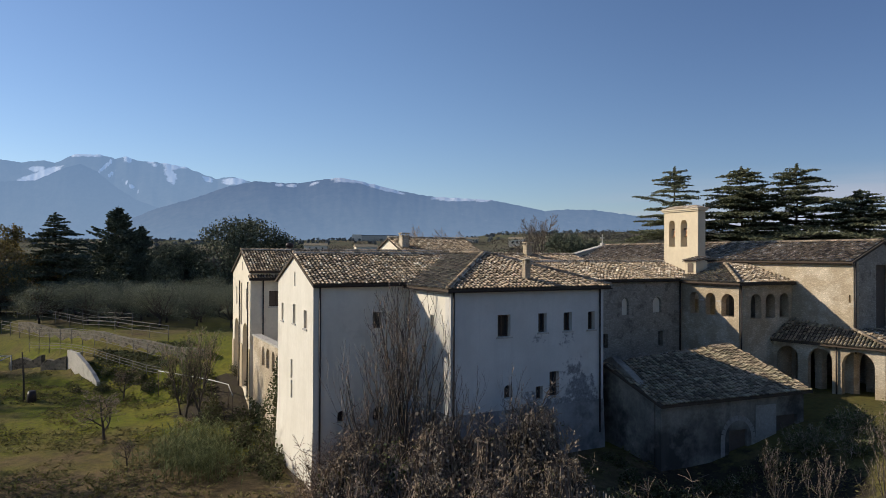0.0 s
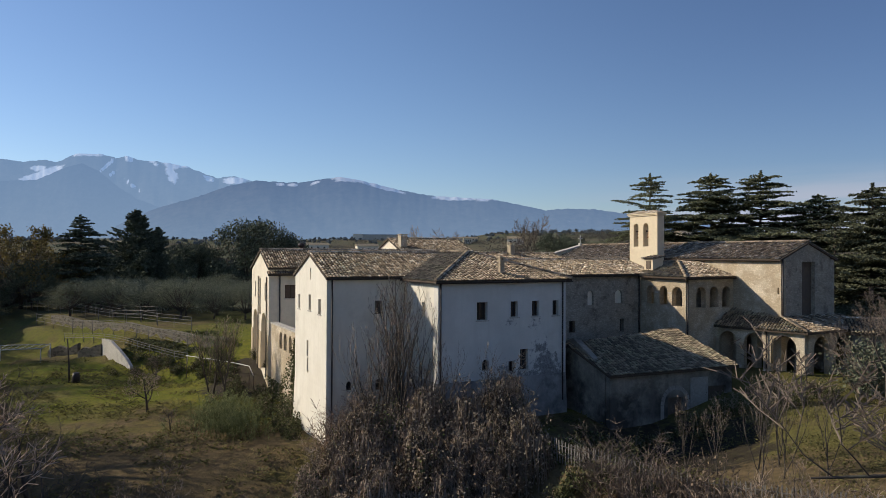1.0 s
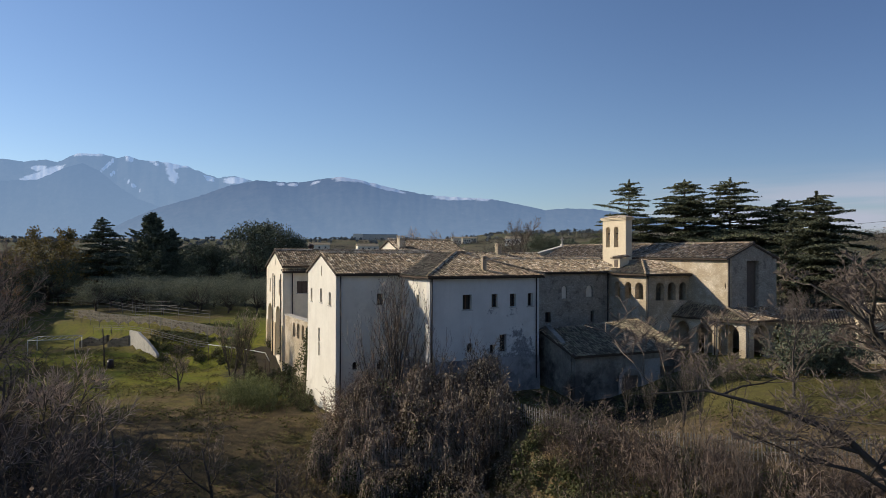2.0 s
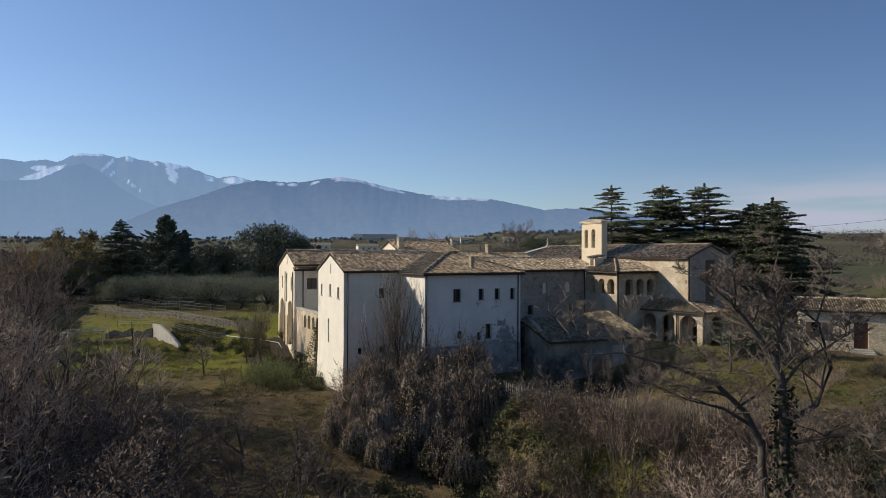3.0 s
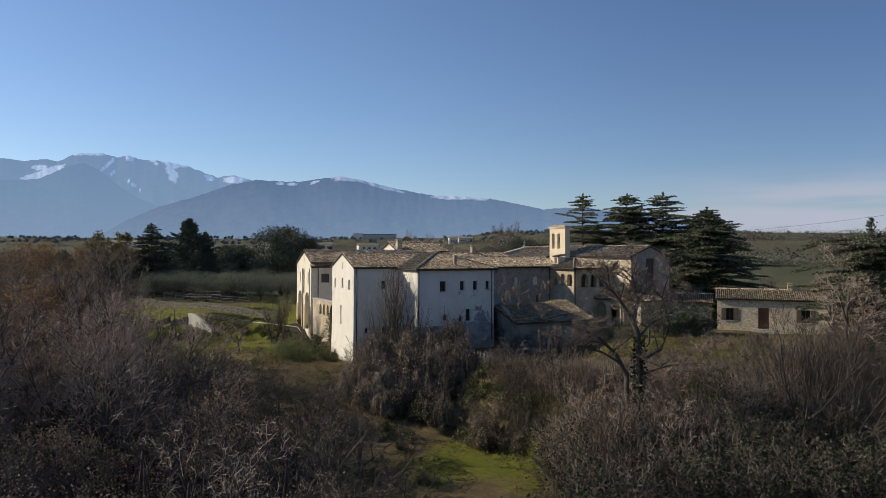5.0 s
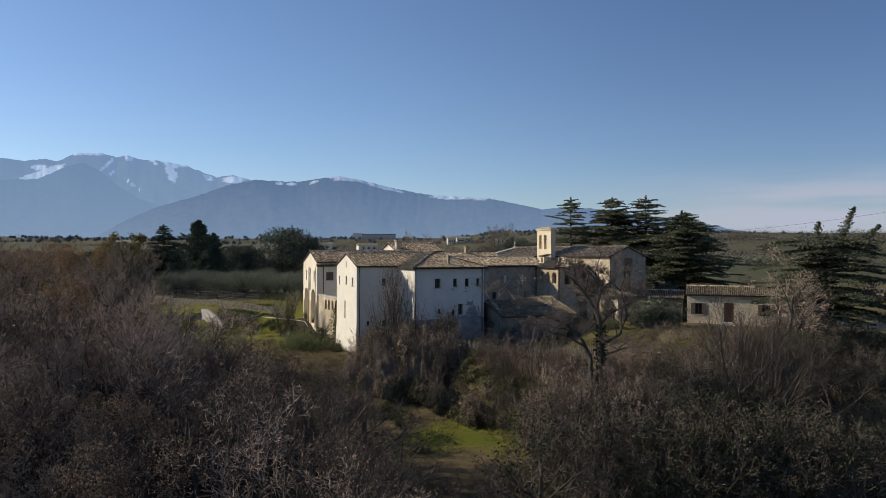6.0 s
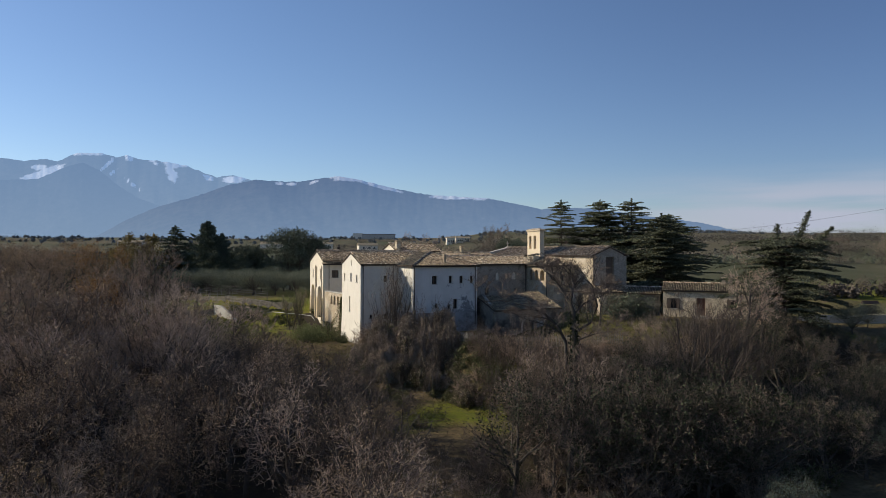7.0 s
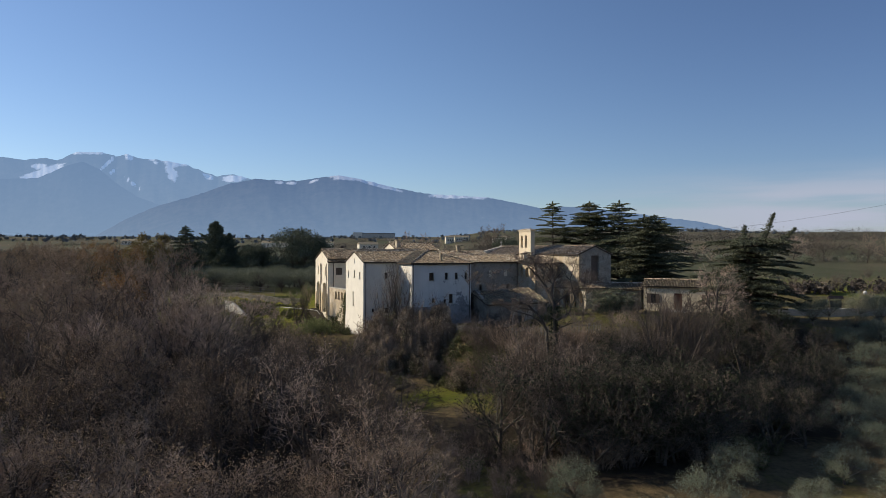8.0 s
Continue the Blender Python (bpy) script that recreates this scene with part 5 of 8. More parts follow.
def cedar(seed, height, label, width=0.42, shape=2.2, name="cedar_tree", density=1.0, material=None, low=0.12, card=0.17, gap=0.033, lean=0.0):
    """Cedar: level plates of needles on long near-horizontal limbs, with air between them."""
    rnd = random.Random(seed)
    wood, cs = Geo(), []
    pts = [Vector((0, 0, -0.3))]
    for i in range(8):
        pts.append(Vector((rnd.uniform(-0.12, 0.12) + lean * (i / 7) ** 2, rnd.uniform(-0.12, 0.12), height * (i + 1) / 8)))
    r0 = height * 0.018
    wood.tube(pts, [r0 * (1 - 0.93 * i / 8) for i in range(9)], 8)
    z, turn = height * low, rnd.uniform(0, 6)
    while z < height * 0.97:
        f = z / height
        reach = height * width * (1 - f ** shape) ** 0.8 * rnd.uniform(0.8, 1.08) + 0.3
        for b in range(rnd.choice((4, 5, 5, 6))):
            turn += 2.4 + rnd.uniform(-0.5, 0.5)
            L = reach * rnd.uniform(0.6, 1.12)
            d = Vector((math.cos(turn), math.sin(turn), rnd.uniform(0.06, 0.30) + (0.35 * (f - 0.75) if f > 0.75 else 0)))
            k8 = f * 8
            i = min(7, int(k8))
            p0 = pts[i].lerp(pts[i + 1], k8 - i) + ZVEC * rnd.uniform(-0.2, 0.2)
            droop = rnd.uniform(0.10, 0.26)
            br = [p0 + d * (L * k / 4) - ZVEC * (droop * L * (k / 4) ** 2) for k in range(5)]
            wood.tube(br, [max(0.012, 0.014 * L * (1 - 0.85 * k / 4) + 0.01) for k in range(5)], 4, False)
            spray(cs, p0, d, L, droop, rnd, 0.14 / density, 2.1)
        z += height * gap * rnd.uniform(0.6, 1.4) * (1.25 - 0.6 * f)
    for _ in range(120):
        h = rnd.uniform(0.93, 1.0)
        w = 0.05 + (1 - h) * height * 0.10
        cs.append((rnd.gauss(0, w) + lean, rnd.gauss(0, w), height * h))
    return proto(name, label, "tree", [("trunk", wood.mesh("trunk", M_BARK, True), "straight dark trunk with level limbs"), ("crown", cards_mesh("crown", cs, card, seed, material or M_CEDAR, 0.55, 0.5), "layered plates of dark needles")])


def fir(seed, height, label, width=0.22, name="fir_tree"):
    rnd = random.Random(seed)
    wood, cs = Geo(), []
    tops = [(0.0, 0.0, height), (3.6, 1.5, height * 0.84)]
    for tx, ty, hh in tops:
        wood.tube([(tx, ty, -0.3), (tx + 0.05, ty, hh * 0.5), (tx, ty, hh)], [hh * 0.016, hh * 0.011, 0.02], 7)
        z = hh * 0.04
        while z < hh * 0.985:
            f = z / hh
            reach = (hh * width * (1 - f) ** 0.9 + 0.12) * (1.0 if hh == height else 0.6)
            for b in range(rnd.choice((6, 7, 8))):
                a, L = rnd.uniform(0, 2 * math.pi), reach * rnd.uniform(0.55, 1.15)
                d = Vector((math.cos(a), math.sin(a), -0.04))
                s = Vector((-math.sin(a), math.cos(a), 0))
                p0 = Vector((tx, ty, z))
                wood.tube([p0, p0 + d * L * 0.5 - ZVEC * 0.06 * L, p0 + d * L * 0.95 + ZVEC * 0.12 * L], [0.05, 0.03, 0.012], 3, False)
                for _ in range(int(46 * L) + 10):
                    k = rnd.random() ** 0.7
                    q = p0 + d * (L * k) + s * rnd.gauss(0, 0.12 * L * (1.1 - 0.7 * k)) - ZVEC * abs(rnd.gauss(0, 0.38)) * (1.15 - k) + ZVEC * L * (0.36 * k * k - 0.2 * k)
                    cs.append((q.x, q.y, q.z))
            z += hh * rnd.uniform(0.015, 0.026)
    return proto(name, label, "tree", [("trunk", wood.mesh("trunk", M_BARK, True), ""), ("crown", cards_mesh("crown", cs, 0.22, seed, M_FIR, 0.35, 0.5), "drooping dark fir branches")])


def leafy(seed, height, radius, label, material, clumps=40, per=130, leaf=0.16, name="holm_oak", trunk=0.25, category="tree", low=0.25, group="", clump=(0.2, 0.38)):
    """A leafy crown of many clumps with an uneven outline, on a forked trunk."""
    rnd = random.Random(seed)
    wood, cs = Geo(), []
    top = Vector((rnd.uniform(-0.2, 0.2), rnd.uniform(-0.2, 0.2), height * (low + 0.1)))
    wood.tube([Vector((0, 0, -0.3)), top * 0.5, top], [trunk, trunk * 0.8, trunk * 0.65], 7)
    for _ in range(clumps):
        a, e = rnd.uniform(0, 2 * math.pi), rnd.uniform(-0.35, 1.0)
        rr = rnd.uniform(0.45, 1.0) ** 0.6
        hz = height * (low + (1 - low) * 0.5)
        c = Vector((math.cos(a) * radius * rr * math.cos(e * 1.2), math.sin(a) * radius * rr * math.cos(e * 1.2), hz + height * (1 - low) * 0.47 * math.sin(e * 1.45) * rr))
        wood.tube([top, (top + c) / 2 + Vector((rnd.uniform(-0.2, 0.2), rnd.uniform(-0.2, 0.2), 0)), c], [trunk * 0.3, trunk * 0.15, 0.02], 4, False)
        cr = radius * rnd.uniform(*clump)
        for _ in range(per):
            v = Vector((rnd.gauss(0, 1), rnd.gauss(0, 1), rnd.gauss(0, 1)))
            v = v.normalized() * cr * rnd.random() ** 0.4
            cs.append((c.x + v.x, c.y + v.y, c.z + v.z * 0.75))
    return proto(name, label, category, [("trunk", wood.mesh("trunk", M_BARK, True), ""), ("crown", cards_mesh("crown", cs, leaf, seed, material, 0.0, 0.6), "")], group)


def shrub(seed, height, label, canes=60, twig_mat=None, leaves=None, leaf_n=0, leaf=0.07, name="thicket_shrub", group="shrubs of the thicket", spread=0.55):
    """Many thin canes from the ground, branched, with a few leaves."""
    rnd = random.Random(seed)
    g, tips = Geo(), []
    for _ in range(canes):
        a = rnd.uniform(0, 2 * math.pi)
        r = height * 0.28 * rnd.random() ** 0.5
        p = Vector((math.cos(a) * r, math.sin(a) * r, -0.2))
        d = Vector((math.cos(a) * spread * rnd.random() + rnd.uniform(-0.2, 0.2), math.sin(a) * spread * rnd.random() + rnd.uniform(-0.2, 0.2), 1)).normalized()
        L = height * rnd.uniform(0.5, 1.05)
        pts = [p]
        for i in range(3):
            d = (d + Vector((rnd.uniform(-0.22, 0.22), rnd.uniform(-0.22, 0.22), 0.0))).normalized()
            pts.append(pts[-1] + d * L / 3)
        g.tube(pts, [0.016, 0.013, 0.010, 0.006], 3, False)
        for _ in range(20):
            k = rnd.choice((1, 1, 2, 2, 3))
            b = pts[k]
            e = b + (d * 0.6 + Vector((rnd.uniform(-1, 1), rnd.uniform(-1, 1), rnd.uniform(-0.4, 0.6)))).normalized() * height * rnd.uniform(0.08, 0.24)
            g.ribbon([b, (b + e) / 2 + Vector((rnd.uniform(-0.04, 0.04), rnd.uniform(-0.04, 0.04), 0.03)), e], [0.009, 0.007, 0.005])
            tips.append(e)
            tips.append((b + e) / 2)
    parts = [("cane_tangle", g.mesh("cane_tangle", twig_mat or M_TWIG), "")]
    if leaves:
        cs = []
        for _ in range(leaf_n):
            t = rnd.choice(tips)
            cs.append((t.x + rnd.gauss(0, 0.18), t.y + rnd.gauss(0, 0.18), t.z + rnd.gauss(0, 0.16) - 0.1))
        parts.append(("foliage", cards_mesh("foliage", cs, leaf, seed, leaves, 0.0, 0.75), ""))
    return proto(name, label, "shrub", parts, group)


def vine_mound(seed, height, radius, label, green=0.25, gold=0.0):
    """Climbers heaped over dead stems: hanging strands and small dry leaves over a dark hollow."""
    rnd = random.Random(seed)
    stems, strands, dry, lush = Geo(), Geo(), [], []
    heads = []
    for _ in range(6):
        a, r = rnd.uniform(0, 6.28), radius * 0.62 * rnd.random() ** 0.6
        h = height * rnd.uniform(0.45, 1.0) * (1 - 0.3 * r / radius)
        c = Vector((math.cos(a) * r, math.sin(a) * r, h))
        heads.append((c, radius * rnd.uniform(0.22, 0.6)))
        stems.tube([(c.x * 0.6, c.y * 0.6, -0.4), (c.x * 0.9, c.y * 0.9, h * 0.5), (c.x, c.y, h)], [0.07, 0.05, 0.02], 5, False)
        for _ in range(7):
            b = rnd.uniform(0, 6.28)
            e = c + Vector((math.cos(b) * rnd.uniform(0.2, 1.1), math.sin(b) * rnd.uniform(0.2, 1.1), rnd.uniform(0.2, 1.7)))
            m = (c + e) / 2 + Vector((rnd.uniform(-0.1, 0.1), rnd.uniform(-0.1, 0.1), 0.15))
            stems.tube([c, m, e], [0.018, 0.013, 0.006], 3, False)
            for _ in range(5):
                t = m.lerp(e, rnd.random())
                strands.ribbon([t, t + Vector((rnd.uniform(-0.4, 0.4), rnd.uniform(-0.4, 0.4), rnd.uniform(-0.2, 0.4)))], [0.010, 0.006])
                dry.append(tuple(t + Vector((rnd.gauss(0, 0.12), rnd.gauss(0, 0.12), rnd.gauss(0, 0.1)))))
    for c, w in heads:
        for _ in range(110):
            a = rnd.uniform(0, 6.28)
            q = c + Vector((math.cos(a) * w * rnd.uniform(0.3, 1.0), math.sin(a) * w * rnd.uniform(0.3, 1.0), rnd.uniform(-0.1, 0.35)))
            pts, o = [q], Vector((math.cos(a), math.sin(a), 0)) * 0.12
            n = rnd.choice((2, 3, 3, 4))
            for i in range(n):
                q = q + o * (n - i) * 0.4 + Vector((rnd.uniform(-0.1, 0.1), rnd.uniform(-0.1, 0.1), -height * rnd.uniform(0.10, 0.24)))
                if q.z < 0.05:
                    break
                pts.append(q)
                for _ in range(4):
                    k = rnd.random()
                    t = pts[-2].lerp(pts[-1], k) + Vector((rnd.gauss(0, 0.09), rnd.gauss(0, 0.09), rnd.gauss(0, 0.06)))
                    (lush if rnd.random() < green * (1.6 - t.z / height) else dry).append(tuple(t))
            if len(pts) > 1:
                strands.ribbon(pts, [0.021] * len(pts))
    parts = [("deadwood", stems.mesh("deadwood", M_BARK, True), "dark upright dead stems"), ("vine_curtain", strands.mesh("vine_curtain", M_TWIG), "hanging bare strands"),
             ("dry_foliage", cards_mesh("dry_foliage", dry, 0.068, seed, M_REED if gold else M_VINE, 0.0, 0.75), "small dry grey-brown leaves")]
    if lush:
        parts.append(("green_foliage", cards_mesh("green_foliage", lush, 0.07, seed + 1, M_BRAMBLE, 0.0, 0.8), "dull green ivy leaves"))
    return proto("climber_mound", label, "climber", parts, "" if gold else "climber mounds below the walls")


def cedar_leader(wood, cs, base, tip, rnd, n=500):
    """An upswept leading shoot, clad in needles."""
    base, tip = Vector(base), Vector(tip)
    wood.tube([base, (base + tip) / 2 + Vector((0.2, 0, -0.3)), tip], [0.16, 0.09, 0.03], 5, False)
    for _ in range(n):
        k = rnd.random()
        w = 0.75 * (1 - k) + 0.15
        q = base.lerp(tip, k) + Vector((rnd.gauss(0, w * 0.6), rnd.gauss(0, w * 0.6), rnd.gauss(0, w * 0.5)))
        cs.append((q.x, q.y, q.z))


def lane_cedar():
    """Old flat-topped cedar with two upswept shoots on one side."""
    rnd = random.Random(64)
    wood, cs = Geo(), []
    wood.tube([(0, 0, -0.3), (0.2, 0.1, 5), (-0.3, 0, 11.0)], [0.55, 0.42, 0.2], 8)
    turn = 0.0
    for i in range(92):
        z = 2.4 + 9.2 * (i + rnd.random()) / 92
        turn += 2.4 + rnd.uniform(-0.4, 0.4)
        east = 0.5 + 0.5 * math.cos(turn)
        L = (8.6 - 0.10 * (z - 4) ** 1.5 * (0.5 + 0.5 * east) if z > 4 else 7.4 + 0.7 * z * 0.4) * rnd.uniform(0.55, 1.0)
        d = Vector((math.cos(turn), math.sin(turn), rnd.uniform(0.04, 0.24)))
        p0 = Vector((0.2, 0, z))
        droop = rnd.uniform(0.12, 0.30)
        wood.tube([p0 + d * (L * k / 3) - ZVEC * droop * L * (k / 3) ** 2 for k in range(4)], [0.13, 0.09, 0.05, 0.02], 4, False)
        spray(cs, p0, d, L, droop, rnd, 0.11, 2.2)
    cedar_leader(wood, cs, (1.0, 0, 9.5), (3.4, 0, 14.9), rnd, 1100)
    cedar_leader(wood, cs, (2.0, 0, 9.0), (6.6, 0.5, 12.9), rnd, 1000)
    cedar_leader(wood, cs, (-1.0, 0, 10), (-0.6, 0, 13.3), rnd, 500)
    return proto("cedar_tree", "old flat-topped cedar with upswept shoots by the lane", "tree", [("trunk", wood.mesh("trunk", M_BARK, True), ""), ("crown", cards_mesh("crown", cs, 0.15, 64, M_CEDAR_DARK, 0.5, 0.5), "layered plates of dark needles")])


def reed_bed(seed, n=260, height=3.2):
    rnd = random.Random(seed)
    cs = Geo()
    for _ in range(n):
        p = Vector((rnd.gauss(0, 1.2), rnd.gauss(0, 1.0), -0.2))
        h = height * rnd.uniform(0.5, 1.1)
        d = Vector((rnd.uniform(-0.18, 0.18), rnd.uniform(-0.18, 0.18), 1))
        cs.tube([p, p + d * h], [0.014, 0.006], 3, False)
        for _ in range(7):
            b = p + d * h * rnd.uniform(0.25, 1.0)
            a = rnd.uniform(0, 6.28)
            o = Vector((math.cos(a), math.sin(a), 0))
            s = Vector((-o.y, o.x, 0)) * 0.025
            L = rnd.uniform(0.35, 0.7)
            m, e = b + o * L * 0.5 + ZVEC * L * 0.35, b + o * L + ZVEC * L * rnd.uniform(-0.25, 0.3)
            cs.add([b - s, b + s, m + s, m - s, e], [(0, 1, 2, 3), (3, 2, 4)])
    return proto("reed_clump", "clump of pale green giant reed on the bank", "reeds", [("foliage", cs.mesh("foliage", M_REED), "")], "reeds on the bank")


def gnarled_tree(seed):
    """An old walnut: an ivied bole that forks low, a second stem reaching far sideways, others rising."""
    rnd = random.Random(seed)
    wood, fine = Geo(), Geo()

    def grow(p, d, length, r, level, up):
        n = 5 if level < 2 else (4 if level == 2 else (2 if level == 3 else 1))
        pts, rad, q, dd = [p.copy()], [r], p.copy(), d.copy()
        for i in range(n):
            w = 0.34 if level < 3 else 0.22
            dd = (dd + Vector((rnd.uniform(-w, w), rnd.uniform(-w, w), rnd.uniform(-w, w) + up))).normalized()
            q = q + dd * (length / n)
            pts.append(q.copy())
            rad.append(max(0.010, r * (1 - 0.75 * (i + 1) / n)))
        (wood if level < 3 else fine).tube(pts, rad, 5 if level < 3 else 3, False)
        if level < 5:
            fork(pts, rad, (0, 5, 6, 5, 4)[level], length, level)

    def fork(pts, rad, kids, length, level):
        n = len(pts) - 1
        for c in range(kids):
            f = rnd.uniform(0.22, 1.0)
            k = min(n - 1, int(f * n))
            run = (pts[k + 1] - pts[k]).normalized()
            a = rnd.uniform(0, 2 * math.pi)
            side = Vector((math.cos(a), math.sin(a), rnd.uniform(-0.1, 0.9)))
            grow(pts[k].lerp(pts[k + 1], f * n - k), (run * 0.4 + side * rnd.uniform(0.6, 1.1)).normalized(), length * rnd.uniform(0.34, 0.58) * (1.2 - 0.4 * f), max(0.014, rad[k] * rnd.uniform(0.4, 0.6)), level + 1, 0.06)

    wood.tube([(0.0, 0, -0.5), (0.2, 0.1, 5.0), (0.25, 0, 10.2), (0.1, 0, 12.3), (-0.3, 0.1, 13.4)], [0.32, 0.25, 0.22, 0.19, 0.16], 9)
    wood.tube([(-0.2, 0.3, 5.0), (-0.5, 0.5, 8.5), (-0.5, 0.5, 9.6)], [0.2, 0.175, 0.15], 8)
    limbs = (
        ([(0.0, 0, 12.6), (-0.7, 0.2, 14.0), (-1.7, 0.5, 15.4), (-2.6, 0.7, 16.2), (-3.3, 1.0, 16.7)], 0.30),
        ([(-0.2, 0, 13.0), (0.2, 0.3, 14.6), (-0.1, 0.6, 16.2), (0.4, 0.8, 17.8)], 0.27),
        ([(0.2, 0, 10.4), (1.7, 0.2, 11.2), (2.4, 0.3, 12.8), (1.9, 0.5, 14.8), (2.7, 0.6, 17.2)], 0.26),
        ([(-0.5, 0.5, 9.4), (-1.2, 0.5, 10.8), (-2.4, 0.7, 12.0), (-4.2, 1.1, 12.7), (-6.3, 1.6, 13.2), (-8.0, 2.0, 13.0)], 0.30),
        ([(-0.9, 0.5, 10.2), (-2.2, 0.3, 11.0), (-3.8, 0.2, 11.4), (-5.6, -0.2, 12.2)], 0.17),
        ([(0.1, 0, 12.0), (1.2, 0.5, 13.0), (2.8, 1.2, 13.6), (4.6, 1.8, 14.4)], 0.18),
        ([(0.3, -0.1, 9.6), (1.6, -1.6, 10.4), (2.6, -3.4, 10.9), (3.0, -4.6, 10.4)], 0.16),
        ([(0.0, 0.2, 12.8), (-0.6, 1.6, 14.4), (-0.8, 3.0, 16.0)], 0.2),
    )
    for pts, r in limbs:
        pts = [Vector(p) for p in pts]
        run = sum((b - a).length for a, b in zip(pts, pts[1:]))
        rad = [max(0.025, 0.54 * r * (1 - 0.93 * i / (len(pts) - 1))) for i in range(len(pts))]
        wood.tube(pts, rad, 7, False)
        fork(pts, rad, 9, run * 0.74, 1)
    cs = []
    for _ in range(1700):
        z = rnd.uniform(0.5, 12.0)
        a = rnd.uniform(0, 6.28)
        w = 0.26 + abs(rnd.gauss(0, 0.15))
        cs.append((math.cos(a) * w + 0.2, math.sin(a) * w, z))
    return proto("walnut_tree", "large leafless walnut with gnarled limbs and an ivied bole", "tree", [("trunk", wood.mesh("trunk", M_BARK_PALE, True), "gnarled grey trunk and limbs"), ("crown", fine.mesh("crown", M_TWIG_DARK), "fine bare twigs"), ("ivy", cards_mesh("ivy", cs, 0.10, seed, M_IVY, 0.0, 0.7), "ivy round the bole")])


R = random.Random(77)
K4 = {"kids": (7, 6, 6, 5), "first": 0.12, "twig": 0.0112}
BARE = [bare(s, h, lab, tm, lv, ln, 0.058, **{**K4, **kw}) for s, h, lab, tm, lv, ln, kw in (
    (1, 9.0, "leafless grey-brown tree in the gully thicket", M_TWIG, None, 0, {"spread": 0.7}),
    (2, 9.5, "leafless tree with fine reddish twigs", M_TWIG_RED, None, 0, {"spread": 0.8}),
    (3, 8.5, "leafless oak with a few withered leaves", M_TWIG, M_LEAF_BROWN, 1500, {"spread": 0.85}),
    (4, 9.0, "oak still holding brown withered leaves", M_TWIG_RED, M_LEAF_BROWN, 3000, {"spread": 0.8}),
    (5, 8.0, "leafless tangled tree with many upright shoots", M_TWIG, None, 0, {"spread": 0.6, "up": 0.8}),
)]
TALL = [bare(s, 13.0, lab, tm, None, 0, spread=0.6, trunk_r=0.26, **{**K4, "twig": 0.018}) for s, lab, tm in ((6, "tall leafless tree at the edge of the meadow", M_TWIG), (7, "tall leafless tree with reddish twigs", M_TWIG_RED))]
OPEN = [bare(s, 9.5, lab, tm, None, 0, trunk_r=0.2, spread=sp, kids=(5, 5, 5, 3), first=0.25, twig=0.012) for s, lab, tm, sp in ((15, "open leafless tree with dark crooked limbs", M_BARK, 0.95), (16, "open leafless tree with thin spreading twigs", M_TWIG, 0.85))]
ORANGE = bare(8, 9.0, "small tree with orange autumn leaves", M_TWIG_RED, M_LEAF_ORANGE, 2600, 0.10, spread=0.6)
IVIED = [bare(9, 8.5, "bare tree overgrown with dark green ivy", M_TWIG_DARK, M_IVY, 2000, 0.075, cling=True, spread=0.65, **K4), bare(10, 8.0, "tangled tree smothered in dark ivy", M_TWIG_DARK, M_IVY, 2700, 0.075, cling=True, spread=0.7, **K4)]
WALNUT = gnarled_tree(11)
FRUIT = bare(12, 4.2, "small leafless fruit tree on the meadow", M_TWIG_RED, None, 0, trunk_r=0.13, spread=0.95, kids=(6, 6, 5, 3), first=0.35, twig=0.012, group="fruit trees on the meadow")
SAPLING = bare(13, 9.5, "slender leafless sapling with upright whips", M_TWIG, None, 0, trunk_r=0.09, spread=0.34, up=1.0, kids=(7, 4, 3, 2), first=0.1, twig=0.009, group="saplings against the walls")
YELLOW = bare(14, 7.0, "slender sapling with a few yellow leaves", M_TWIG, M_REED, 500, 0.07, trunk_r=0.1, spread=0.32, up=1.0, kids=(8, 5, 4, 2), first=0.1, twig=0.012, group="saplings against the walls")
SHRUBS = [shrub(21, 3.2, "bare brown thicket of thin stems", 28, M_TWIG_DARK), shrub(22, 3.0, "reddish bare thicket of thin stems", 28, M_TWIG_RED),
          shrub(23, 2.6, "bramble thicket with dull green leaves", 26, M_TWIG, M_BRAMBLE, 1500, 0.08), shrub(24, 2.8, "dry brown climber tangle with withered leaves", 28, M_TWIG_RED, M_LEAF_BROWN, 800, 0.06)]
LOWIVY = shrub(25, 1.2, "low dark green ivy and bramble mat", 16, M_TWIG, M_BRAMBLE, 800, 0.09, spread=1.2, name="bramble_mat", group="low growth on the bank")
EVERGREEN = shrub(27, 3.0, "dense dark evergreen bush beside the portico", 40, M_TWIG, M_HOLM, 4200, 0.09, name="evergreen_bush", group="")
REEDS = [reed_bed(61, 110, 2.6), reed_bed(62, 90, 2.2)]

plant(WALNUT, 16.3, 3.6, 1.0, 0.0, z=-5.1)
cells = set()


REST = []


